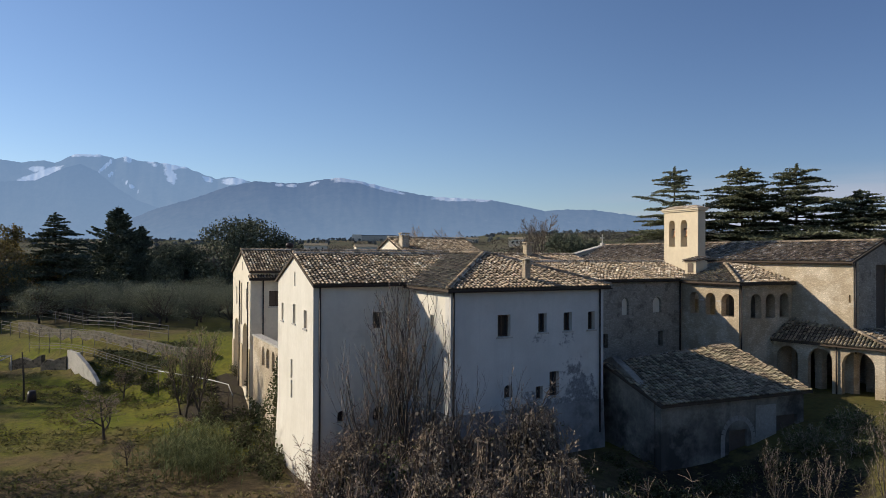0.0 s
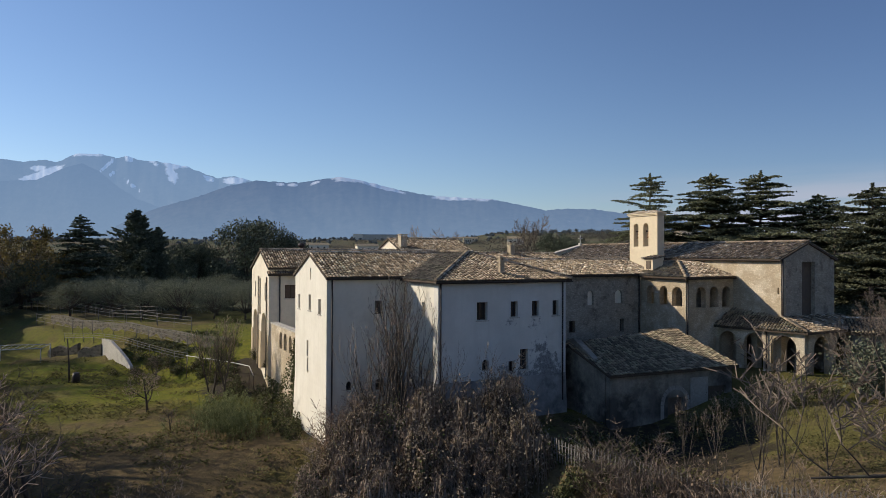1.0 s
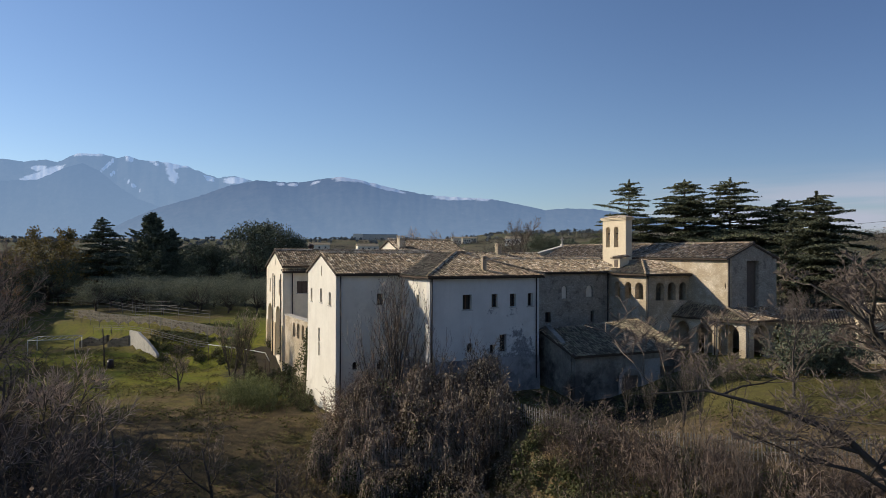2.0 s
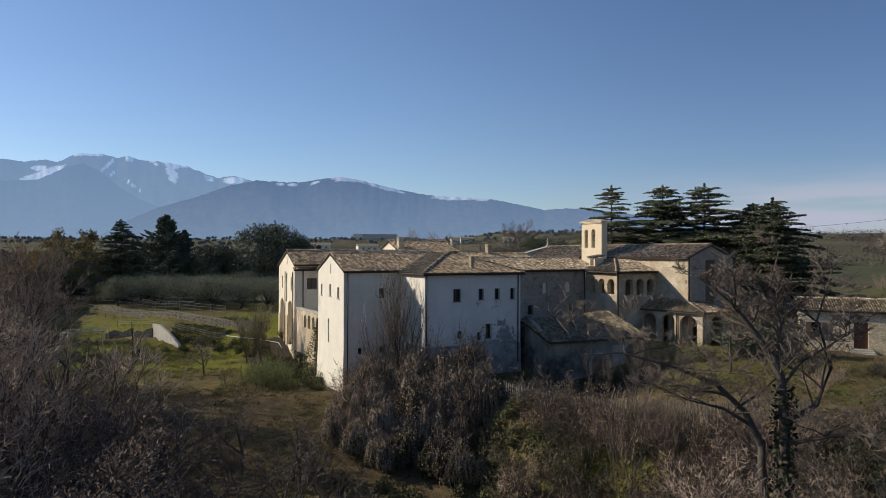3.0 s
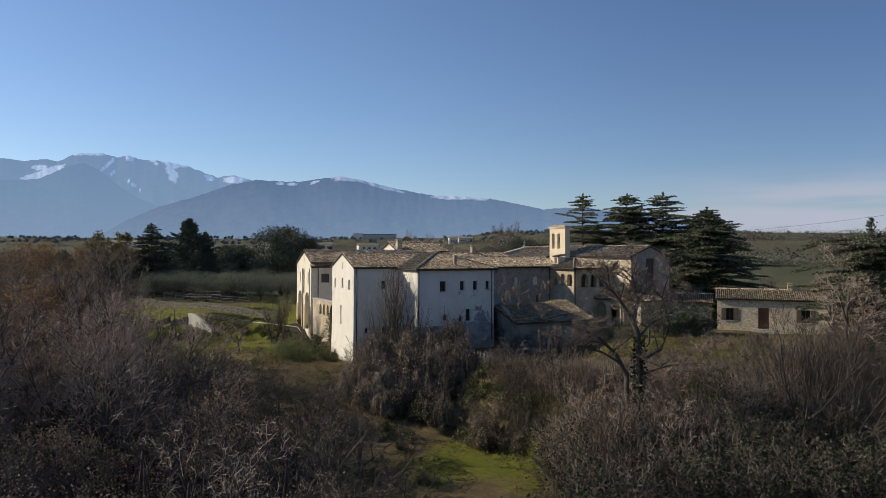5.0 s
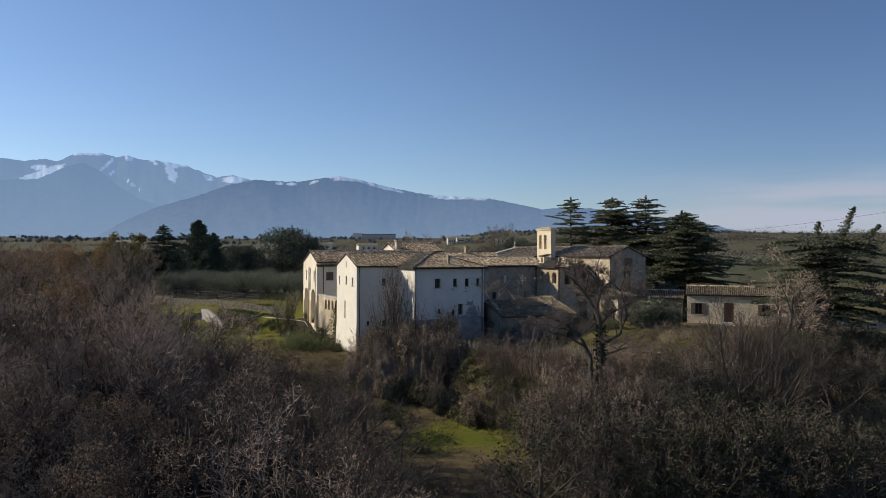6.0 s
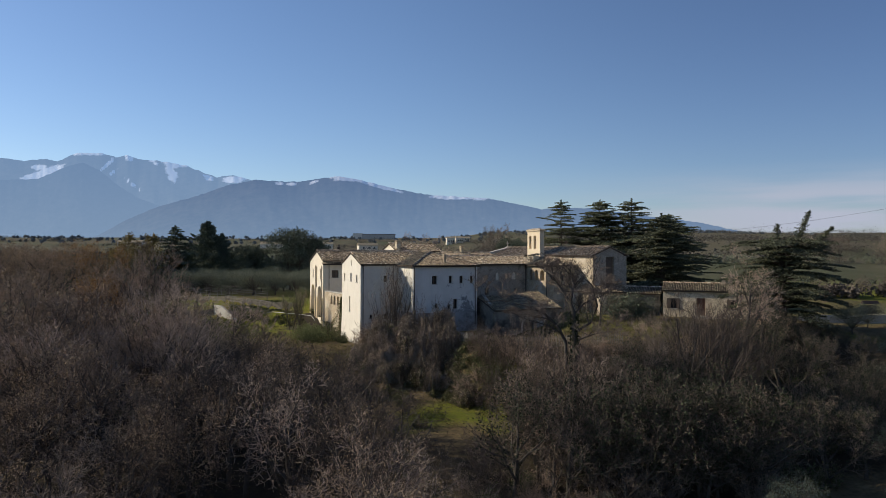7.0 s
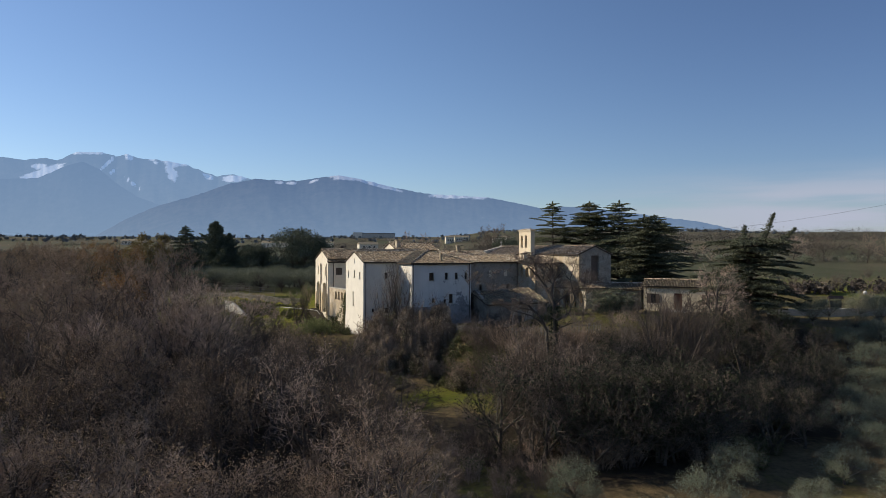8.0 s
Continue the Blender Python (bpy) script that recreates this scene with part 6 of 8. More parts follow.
def scatter(n, box, choose, keep, size, gap=2.0, rest=False):
    k = 0
    for _ in range(n * 14):
        if k >= n:
            break
        x, y = R.uniform(box[0], box[2]), R.uniform(box[1], box[3])
        if not keep(x, y):
            continue
        c = (round(x / gap), round(y / gap), gap)
        if c in cells:
            continue
        cells.add(c)
        s = size(x, y) * R.uniform(0.74, 1.24)
        ob, rot, sz = choose(x, y), R.uniform(0, 6.28), s * R.uniform(0.9, 1.1)
        k += 1
        if 6.0 < x < 12.2 and -3.0 < y < 18.0:  # the open arm of the glade
            continue
        if rest and ob["used"] and (rest is True or x < rest):
            REST.append((ob, Matrix.Translation((x, y, ground(x, y) - 0.05)) @ Matrix.Rotation(rot, 4, "Z") @ Matrix.Diagonal((s, s, sz, 1))))
        else:
            plant(ob, x, y, s, rot, sz=sz)


PATHWAY = [(-24, 58), (-13, 36), (-3, 27), (4, 21.5), (7.5, 13), (8.5, 6)]


def off_glade(x, y, wide=4.0):
    """Farther than that many metres from the open strip of meadow in the gully."""
    for (ax, ay), (bx, by) in zip(PATHWAY, PATHWAY[1:]):
        t = min(1, max(0, ((x - ax) * (bx - ax) + (y - ay) * (by - ay)) / ((bx - ax) ** 2 + (by - ay) ** 2)))
        if math.hypot(x - ax - t * (bx - ax), y - ay - t * (by - ay)) < wide:
            return False
    return True


def off_portico(x, y):
    u, v = (x - U0) * CA + (y - V0) * SA, -(x - U0) * SA + (y - V0) * CA
    return u < 25.5 and v > -14 or y < 34


def clear_of_walls(x, y):
    u, v = (x - U0) * CA + (y - V0) * SA, -(x - U0) * SA + (y - V0) * CA
    return not ((-6.8 < u < 40 and v > 4.6) or (-1.3 < u < 23 and v > -1.4) or (9.5 < u < 24 and v > -6.6) or (27 < u < 38 and v > -7))


# the wood before and beside the meadow
scatter(24, (-70, 18, -30, 44), lambda x, y: R.choice(TALL + BARE[:2]), lambda x, y: x < -31, lambda x, y: 0.95, 3.2, True)
scatter(8, (-90, 46, -68, 90), lambda x, y: R.choice(TALL), lambda x, y: True, lambda x, y: 1.0, 4.2, True)
scatter(14, (-62, 16, -30, 43), lambda x, y: R.choice(SHRUBS[:2]), lambda x, y: True, lambda x, y: 1.5, 2.6, True)
scatter(66, (-50, -44, 3, 28), lambda x, y: R.choice(BARE + [BARE[3], BARE[3], BARE[2]]), lambda x, y: x < (-10 - 0.5 * max(0, y) if y > -9 else min(4, -3 + (-9 - y) * 0.5)), lambda x, y: 0.72 + 0.46 * smooth((y + 40) / 45), 3.7, -30.0)
scatter(40, (9.5, -12, 28, 19), lambda x, y: R.choice(BARE[:3] + IVIED) if x < 20 else R.choice(IVIED), lambda x, y: y < min(10, between(x, FENCE) - 4) and y > -10 and x < 28 and off_glade(x, y, 3.8) and math.hypot(x - 16, y - 3.8) > 2.5, lambda x, y: (0.9 - 0.2 * smooth((y - 2) / 10)) * (1 - 0.25 * smooth((x - 25) / 12)), 2.9)
scatter(5, (-50, 14, -33, 40), lambda x, y: ORANGE, lambda x, y: True, lambda x, y: 1.0, 4.0)
# undergrowth
scatter(26, (-46, -42, 9, 26), lambda x, y: R.choice(SHRUBS), lambda x, y: x < (-9 - 0.5 * max(0, y) if y > -9 else min(6, (-9 - y) * 0.5)), lambda x, y: 1.0, 2.4, True)
scatter(34, (-30, -46, 5, -11), lambda x, y: R.choice([BARE[0], BARE[2], BARE[3], BARE[3]]), lambda x, y: x < min(4.5, -3 + (-9 - y) * 0.6), lambda x, y: 0.9, 3.2, -30.0)
scatter(60, (8, -20, 46, 24), lambda x, y: R.choice(SHRUBS), lambda x, y: off_glade(x, y, 2.8) and y > -11 and x < 33 + 0.5 * (y + 11) and y < between(x, FENCE) - 1, lambda x, y: 1.15 * (1 - 0.3 * smooth((x - 24) / 10)) * (0.55 + 0.45 * smooth((between(x, FENCE) - 2 - y) / 8)), 2.3, True)
# thicket against the feet of the white walls and along the bank
MOUNDS = [vine_mound(81, 4.6, 1.9, "tall heap of dry climbers hanging over dead stems", 0.10), vine_mound(82, 3.8, 1.9, "heap of grey-brown climbers over the bank", 0.22), vine_mound(83, 2.6, 1.9, "low heap of ivy and dry climbers on the bank", 0.55)]
for i, (x, y, k, sc) in enumerate(((-5.6, 33.2, 1, 0.75), (-4.2, 34.0, 0, 0.95), (-1.4, 32.6, 0, 1.05), (0.6, 33.0, 0, 1.2), (2.4, 33.6, 0, 1.1), (4.0, 34.4, 0, 1.0), (-3.4, 31.4, 0, 0.9), (-0.8, 30.4, 1, 1.05),
                                  (1.4, 30.8, 0, 0.95), (3.0, 31.0, 0, 1.0), (-5.2, 31.0, 1, 0.75), (-6.8, 32.0, 2, 0.8), (4.8, 30.0, 0, 0.95), (4.6, 32.4, 0, 0.9), (0.6, 28.4, 1, 0.85), (2.8, 28.4, 0, 0.75), (-2.4, 29.0, 1, 0.8),
                                  (-4.6, 28.8, 2, 0.9), (-6.8, 29.8, 2, 0.8), (-0.6, 27.2, 2, 0.95), (1.6, 26.4, 2, 0.9), (-2.8, 26.8, 2, 0.8), (3.4, 25.2, 2, 0.9), (7.4, 20.4, 2, 0.9), (5.4, 27.4, 2, 0.62), (6.2, 25.4, 2, 0.6), (7.2, 23.4, 2, 0.62), (4.8, 25.6, 2, 0.55))):
    plant(MOUNDS[k], x, y, sc * 1.12, i * 1.9, sz=sc * (1.25 if k < 2 else 1.1))
plant(vine_mound(84, 4.6, 1.5, "tall heap of yellow-green climbers at the wall's corner", 0.3, 1.0), -2.4, 33.6, 1.15, 0.4)
scatter(30, (-7, 25, 9, 38), lambda x, y: R.choice(SHRUBS[:2] + SHRUBS[3:]), lambda x, y: off_glade(x, y, 3.6) and clear_of_walls(x, y) and x < 3.4, lambda x, y: 1.25, 1.2)
scatter(14, (-5, 28, 9, 37), lambda x, y: R.choice(BARE[:2] + [BARE[4]]), lambda x, y: off_glade(x, y, 4.5) and clear_of_walls(x, y) and x < 3.5, lambda x, y: 0.55, 2.2)
scatter(100, (6, 10, 25, 31), lambda x, y: R.choice([SHRUBS[0], SHRUBS[1], SHRUBS[1], LOWIVY]), lambda x, y: off_glade(x, y, 2.6) and clear_of_walls(x, y) and y < between(x, FENCE) - 0.8 and not (x < 11 and y > 22), lambda x, y: 0.72 + 0.5 * smooth((between(x, FENCE) - 2 - y) / 7), 1.25)
scatter(2, (36, 12, 46, 20), lambda x, y: R.choice([BARE[1], BARE[4]]), lambda x, y: True, lambda x, y: 0.95, 3.0)
scatter(24, (27, 17, 50, 30), lambda x, y: R.choice(SHRUBS[:3]), lambda x, y: y < 36 - 0.2 * x, lambda x, y: 0.6, 2.0, True)
scatter(26, (9, 34.5, 26, 44), lambda x, y: R.choice([LOWIVY, LOWIVY, SHRUBS[2]]), lambda x, y: not (9.5 < (x - U0) * CA + (y - V0) * SA < 24 and -(x - U0) * SA + (y - V0) * CA > -6.2) and off_portico(x, y), lambda x, y: 0.55, 1.3)
scatter(16, (-3, 21, 8.5, 25.5), lambda x, y: LOWIVY, lambda x, y: off_glade(x, y, 1.8), lambda x, y: 0.95, 1.3)
scatter(22, (-8, 22, 12, 36), lambda x, y: LOWIVY, lambda x, y: off_glade(x, y, 3.2) and clear_of_walls(x, y), lambda x, y: 1.0, 1.9)
scatter(24, (-16, 36, -8, 54), lambda x, y: LOWIVY, lambda x, y: off_glade(x, y, 4.6) and clear_of_walls(x, y), lambda x, y: 0.9, 1.7)
for x, y, s in ((-2.6, 36.4, 1.2), (-1.6, 35.0, 1.25), (-3.4, 36.0, 0.95), (0.6, 33.6, 0.9), (3.4, 34.8, 0.7), (-2.0, 37.0, 1.15), (-1.0, 36.0, 1.05), (-3.0, 35.2, 1.1)):
    plant(SAPLING, x, y, s * 1.05, x * 3.1)
for x, y, s in ((-20.2, 53.6, 1.0), (-19.5, 54.4, 0.95), (-20.9, 54.6, 0.85), (-18.6, 52.6, 0.8)):
    plant(YELLOW, x, y, s, x * 2.3)
for x, y, s in ((-33.0, 67.6, 0.9), (-31.4, 66.2, 1.0), (-32.2, 64.4, 0.8), (-30.0, 65.6, 0.9), (-28.4, 64.8, 0.8), (-27.0, 63.2, 0.9), (-34.0, 63.6, 0.6), (-25.2, 62.6, 0.8), (-23.4, 60.6, 0.9), (-21.8, 58.8, 0.9), (-19.0, 55.6, 1.0), (-18.4, 53.8, 0.8), (-17.6, 51.4, 0.9)):
    plant(LOWIVY, x, y, s, x)
for i, (x, y, s) in enumerate(((-16.5, 58.0, 0.8), (-15.0, 55.5, 0.9), (-13.6, 53.0, 1.0), (-14.4, 50.0, 1.0), (-12.6, 48.2, 1.1), (-11.4, 45.4, 1.1), (-13.8, 46.4, 0.9), (-12.2, 51.0, 1.1), (-18.0, 60.0, 0.7), (-10.4, 43.0, 1.0), (-15.8, 52.6, 0.9))):
    plant((LOWIVY, LOWIVY, SHRUBS[2])[i % 3], x, y, s * (0.7 if i % 3 == 2 else 1.0), i * 1.3)
for i, (x, y) in enumerate(((-15.2, 41.5), (-16.6, 43.5), (-14.0, 40.0), (-15.6, 45.5))):
    plant(REEDS[i % 2], x, y, R.uniform(0.85, 1.1), i)
for x, y, s in ((-23.4, 47.3, 1.0), (-18.2, 47.6, 0.45), (-19.6, 42.5, 0.5), (-31.0, 36.5, 0.9), (-29.0, 62.0, 0.8)):
    plant(FRUIT, x, y, s, x * 1.7)

# small trees and low growth on the brown floor of the gully, and at the meadow's lower edge
for i, (x, y, s) in enumerate(((-5.4, -3.7, 1.12), (-9.0, 25.2, 0.6), (-18.0, 24.5, 0.95), (-21.5, 28.5, 0.95), (-2.7, -4.6, 1.15), (-9.0, -5.0, 1.2), (-26.6, 27.0, 1.35), (-9.2, -0.8, 1.1), (-12.0, -6.5, 1.15), (-15.0, 10.0, 1.1), (0.8, -7.0, 1.0), (-1.3, -10.5, 0.95), (-14.0, 4.0, 1.1), (-11.0, 2.0, 1.15), (-12.5, 9.0, 1.0), (-17.0, 16.0, 1.1), (-6.5, -7.5, 1.15), (-8.0, 2.5, 1.05), (-15.5, -1.0, 1.15), (-3.5, -1.0, 1.0))):
    plant(OPEN[i % 2], x, y, s, i * 1.9)
scatter(30, (-16, 4, 4, 22), lambda x, y: R.choice(SHRUBS), lambda x, y: off_glade(x, y, 4.5), lambda x, y: 0.42, 2.2)
scatter(22, (5.5, 19, 12, 27), lambda x, y: R.choice([LOWIVY, LOWIVY, SHRUBS[2]]), lambda x, y: y < between(x, FENCE) - 0.3 and ground(x, y) > -4.0, lambda x, y: 0.85, 0.95)
scatter(46, (2, -20, 16, 4), lambda x, y: R.choice(SHRUBS), lambda x, y: True, lambda x, y: 0.7, 1.9)
# tall oaks in their last leaves beside the meadow, and leafy trees by the grove
OAK = bare(17, 15.0, "tall oak still holding brown withered leaves", M_TWIG_RED, M_LEAF_BROWN, 4000, 0.11, trunk_r=0.3, spread=0.72, group="oaks beside the meadow", **K4)
GOLD = bare(18, 15.0, "tall oak with orange-brown autumn leaves", M_TWIG_RED, M_LEAF_ORANGE, 3600, 0.11, trunk_r=0.3, spread=0.72, group="oaks beside the meadow", **K4)
for i, (x, y, s) in enumerate(((-64, 58, 1.0), (-57, 66, 0.95), (-71, 66, 1.0), (-74, 57, 1.0), (-66, 74, 0.95), (-76, 78, 1.0))):
    plant((OAK, GOLD, OAK)[i % 3], x, y, s, i * 1.7)
plant(bare(19, 13.0, "broad tree with yellowing leaves by the grove", M_TWIG, M_LEAF_GOLD, 7000, 0.16, trunk_r=0.3, spread=0.85, group="", **K4), -66, 99, 1.05, 0.5)
for i, (x, y, s) in enumerate(((-25.0, 14.0, 1.12), (-22.0, 18.5, 1.05), (-28.5, 20.0, 1.12), (-30.5, 12.0, 1.15), (-20.0, 10.0, 1.0), (-17.0, 13.5, 0.88), (-15.4, 8.0, 0.85), (-24.5, 5.5, 1.05), (-19.0, 3.5, 0.95), (-27.0, -2.0, 1.05), (-33.5, 6.0, 1.15))):
    plant(TALL[i % 2], x, y, s, i * 2.1)
# open trees that stand over the glade's floor
for i, (x, y, s) in enumerate(((-6.0, -4.0, 1.2), (-3.0, -9.0, 1.15), (-9.5, 3.0, 1.2), (-1.0, -14.5, 1.1), (-5.5, 8.0, 1.05), (0.4, -19.0, 1.0), (-12.0, 12.5, 1.2), (-13.0, 26.0, 0.75), (-8.2, 23.6, 0.65), (-3.4, 14.0, 0.7), (-16.5, 19.0, 1.0), (-2.0, 4.0, 0.95))):
    plant(OPEN[i % 2], x, y, s, i * 2.7)
for x, y, s in ((-3.0, 18.0, 0.75), (0.8, 14.2, 0.7), (-5.6, 20.5, 0.6)):
    plant(FRUIT, x, y, s, x * 1.7)
# tall oaks and ivied trunks along the far side of the thicket
for i, (x, y, s) in enumerate(((-35.6, 9.0, 1.75), (-40.5, 12.0, 1.6), (-44.0, 4.0, 1.5), (-33.0, 15.0, 1.35), (-30.0, 4.0, 1.15), (-29.5, -1.0, 1.6), (-38.5, 19.0, 1.75), (-32.5, -7.0, 1.5))):
    plant((BARE[3], BARE[2], BARE[3], BARE[0])[i % 4], x, y, s, i * 2.3)
for i, (x, y, s) in enumerate(((-44.0, 10.0, 1.1), (-41.0, 7.0, 0.95), (-47.0, 13.0, 1.2), (-38.0, 3.0, 0.8))):
    plant(IVIED[i % 2], x, y, s, i * 1.7)
FEATHERY = bare(20, 13.0, "tall leafless tree with fine ascending dark twigs", M_TWIG_DARK, None, 0, trunk_r=0.17, spread=0.5, up=0.6, kids=(9, 7, 7, 6), first=0.15, twig=0.010, group="feathery trees above the thicket")
for i, (x, y, s) in enumerate(((26.0, 1.0, 1.2), (30.0, 5.0, 1.1), (33.6, 9.0, 0.96), (28.4, 4.0, 0.95), (23.6, 3.4, 0.9))):
    plant(FEATHERY, x, y, s, i * 1.7)
plant(FEATHERY, 24.5, 28.0, 0.62, 0.4)
for x, y, s in ((14.0, 0.5, 1.1), (17.5, 0.8, 1.15), (15.2, 2.2, 1.05), (19.0, 2.4, 1.1), (17.8, 1.6, 1.1), (12.4, -1.0, 1.0), (16.1, -1.6, 1.05), (20.2, 0.4, 1.05), (22.4, 1.8, 1.05), (13.2, 2.6, 1.0)):
    plant((IVIED[0], BARE[0], BARE[4])[int(x) % 3], x, y, s, x)
plant(IVIED[0], 39.5, 11.0, 1.1, 0.3)
# dark hedge on the bank below the lane
for i, (x, y, s) in enumerate(((37.5, 14.0, 0.7), (41.0, 17.0, 0.65), (44.0, 15.0, 0.7), (46.0, 19.0, 0.6), (43.0, 20.5, 0.55), (49.0, 20.5, 0.55), (47.5, 15.5, 0.65), (40.5, 12.0, 0.75), (51.0, 17.5, 0.55), (38.5, 18.0, 0.55), (45.5, 23.0, 0.42), (41.5, 23.5, 0.4), (49.5, 24.0, 0.4))):
    plant(IVIED[i % 2], x, y, s, i * 1.1)
for i, (x, y, s) in enumerate(((30.0, 1.0, 0.9), (31.5, 6.5, 0.85), (33.0, 2.5, 0.8), (30.5, -3.0, 0.9), (34.5, 8.5, 0.7), (35.5, 4.5, 0.65), (32.5, 10.5, 0.75), (25.0, 8.5, 1.05), (23.0, 9.5, 1.0), (27.0, 7.0, 1.05), (26.5, 10.0, 0.95), (24.5, 5.5, 1.1), (28.0, 4.5, 1.05), (27.5, 2.0, 1.1), (28.0, -1.0, 1.1), (27.0, -4.0, 1.1), (26.0, -7.0, 1.1))):
    plant(IVIED[i % 2], x, y, s, i * 1.3)
for i, (x, y, s) in enumerate(((14.6, -6.5, 1.1), (16.8, -4.6, 1.15), (18.6, -7.2, 1.12), (17.4, -1.8, 1.1), (19.6, -3.4, 1.15), (21.6, -5.4, 1.1), (15.6, -8.6, 1.05), (20.4, -8.4, 1.1))):
    plant(IVIED[i % 2], x, y, s, i * 0.9)
for i in range(11):
    plant(IVIED[i % 2], 20.6 + 3.2 * (i % 2) + R.uniform(-0.7, 0.7), -9.0 + 1.25 * i + R.uniform(-0.5, 0.5), R.uniform(0.84, 0.98), i * 1.1)
scatter(56, (14, 1, 34, 15), lambda x, y: R.choice(SHRUBS), lambda x, y: y < between(x, FENCE) - 1.2, lambda x, y: 0.85, 1.7)
for i in range(15):
    plant((BARE[4], BARE[0], BARE[1])[i % 3], 12.6 + 1.3 * (i % 5) + R.uniform(-0.5, 0.5), -1.5 + 3.6 * (i // 5) + R.uniform(-1.0, 1.0), R.uniform(1.0, 1.2) - 0.08 * (i // 5), i * 1.7)
for i, (x, y, s) in enumerate(((-12.0, 5.5, 1.15), (-7.0, 6.5, 1.05), (-10.0, -9.0, 1.2), (-4.5, 3.5, 1.0), (-13.5, -4.0, 1.2), (-2.0, -14.0, 1.05), (-16.0, 6.0, 1.1), (-6.0, -12.0, 1.1), (-18.5, 11.0, 1.1))):
    plant((OPEN[0], BARE[0], OPEN[1], BARE[1])[i % 4], x, y, s, i * 1.3)
plant(ORANGE, -31.0, 8.0, 0.95, 0.7)
# whips in the yard below the outbuilding
for i, (x, y, s) in enumerate(((13.5, 27.5, 0.42), (14.6, 26.0, 0.40), (15.6, 23.4, 0.46), (16.4, 25.6, 0.50), (16.6, 23.4, 0.46), (17.4, 25.4, 0.52), (14.2, 17.6, 0.62), (13.4, 16.2, 0.7), (15.4, 15.6, 0.66), (9.6, 21.0, 0.62), (17.0, 14.4, 0.6), (10.0, 18.5, 0.66), (11.4, 19.4, 0.6), (12.8, 18.2, 0.62), (18.2, 22.6, 0.4))):
    plant(SAPLING, x, y, s, i * 1.3)
# brush that stands up before the pickets, and dark growth in the hollow beside them
for i in range(26):
    f = (i + 0.5) / 26
    x = 8.6 + 14.6 * f
    y = between(x, [(6.0, 30.6), (9.4, 26.1), (12.5, 22.6), (16.6, 18.4), (19.1, 16.5), (24.0, 14.5)])
    if 0.58 < f < 0.70:
        continue
    off = 1.0 + 1.3 * (i * 0.618 % 1.0)
    plant((SHRUBS[0], SHRUBS[1], SHRUBS[0], SHRUBS[3])[i % 4], x - 0.62 * off, y - 0.78 * off, 0.84 + 0.34 * (i * 0.414 % 1.0), i * 2.1)
for i, (x, y, s) in enumerate(((8.4, 23.4, 0.8), (9.2, 23.0, 0.85), (7.2, 25.6, 0.7), (7.7, 26.5, 0.75), (9.8, 22.0, 0.8), (8.2, 22.0, 0.8), (6.6, 27.2, 0.6), (10.6, 21.0, 0.85), (7.4, 21.4, 0.9), (6.2, 22.4, 0.9), (5.4, 23.6, 0.9), (7.0, 23.0, 1.0), (6.4, 24.4, 1.0), (8.6, 20.4, 0.9))):
    plant(LOWIVY, x, y, s * 1.3, i * 2.3)
# ivied trees on the low ground beside the thicket
for i, (x, y, s) in enumerate(((37.0, 1.0, 0.8), (39.6, 3.6, 0.8), (42.0, 6.6, 0.8), (44.6, 9.6, 0.8), (36.0, -3.0, 0.8), (39.0, -1.4, 0.75), (42.4, 2.0, 0.75), (45.2, 5.4, 0.75), (47.6, 11.6, 0.75), (48.0, 8.0, 0.75), (34.2, -6.6, 0.8), (37.6, -5.6, 0.75))):
    plant(IVIED[i % 2], x, y, s, i * 1.9)
for x, y, s in ((29.4, 36.6, 1.15), (31.2, 37.2, 1.2), (32.8, 36.6, 1.0)):
    plant(EVERGREEN, x, y, s, x)

# conifers and evergreens beyond
plant(fir(31, 19.0, "tall full dark fir beside the olive grove", 0.76), -56.8, 119.0, 1.0, 0.3)
plant(cedar(32, 15.2, "dark open-branched cedar beside the olive grove", 0.62, 1.25, density=1.6, material=M_FIR, low=0.04, card=0.19), -59.7, 104.8, 1.0, 0.3)
plant(cedar(33, 20.7, "slender cedar with level branches behind the bell gable", 0.66, 1.35, density=0.8, gap=0.044), 30.2, 89.2, 1.0, 0.2, z=3.5)
plant(cedar(34, 20.6, "great cedar with layered dark foliage behind the church", 0.56, 2.4), 38.4, 88.0, 1.0, 1.2, z=3.5)
plant(cedar(35, 20.8, "broad cedar with wide dark plates behind the church", 0.60, 2.2), 44.8, 86.5, 1.0, 2.2, z=3.5)
plant(cedar(38, 17.5, "spreading cedar with a rounded top behind the church", 0.72, 2.6, density=1.1), 52.5, 86.0, 1.0, 4.2, z=3.5)
plant(cedar(36, 16.0, "broad cedar with drooping dark plates beside the church", 0.60, 1.7, density=1.4, low=0.05, material=M_CEDAR_DARK), 41.5, 56.5, 1.0, 0.7, z=3.4)
scatter(26, (29, 12, 55, 30), lambda x, y: R.choice(SHRUBS), lambda x, y: x < 34 + 0.5 * (y + 11) and y < between(x, FENCE) + 2 + max(0, x - 32), lambda x, y: 0.7, 2.2, True)
scatter(18, (22, -9, 28, 13), lambda x, y: R.choice(IVIED), lambda x, y: x < 28 and y < between(x, FENCE) - 3, lambda x, y: 0.95 - 0.5 * smooth((y - 4) / 12), 2.3)
plant(lane_cedar(), 46.8, 26.0, 1.0, 0.0)
HOLM = [leafy(41, 13.0, 5.6, "dark evergreen holm oak", M_HOLM, 64, 170, 0.155, group="holm oaks by the grove", low=0.06), leafy(42, 11.0, 5.0, "dense dark holm oak", M_HOLM, 58, 170, 0.155, group="holm oaks by the grove", low=0.06)]
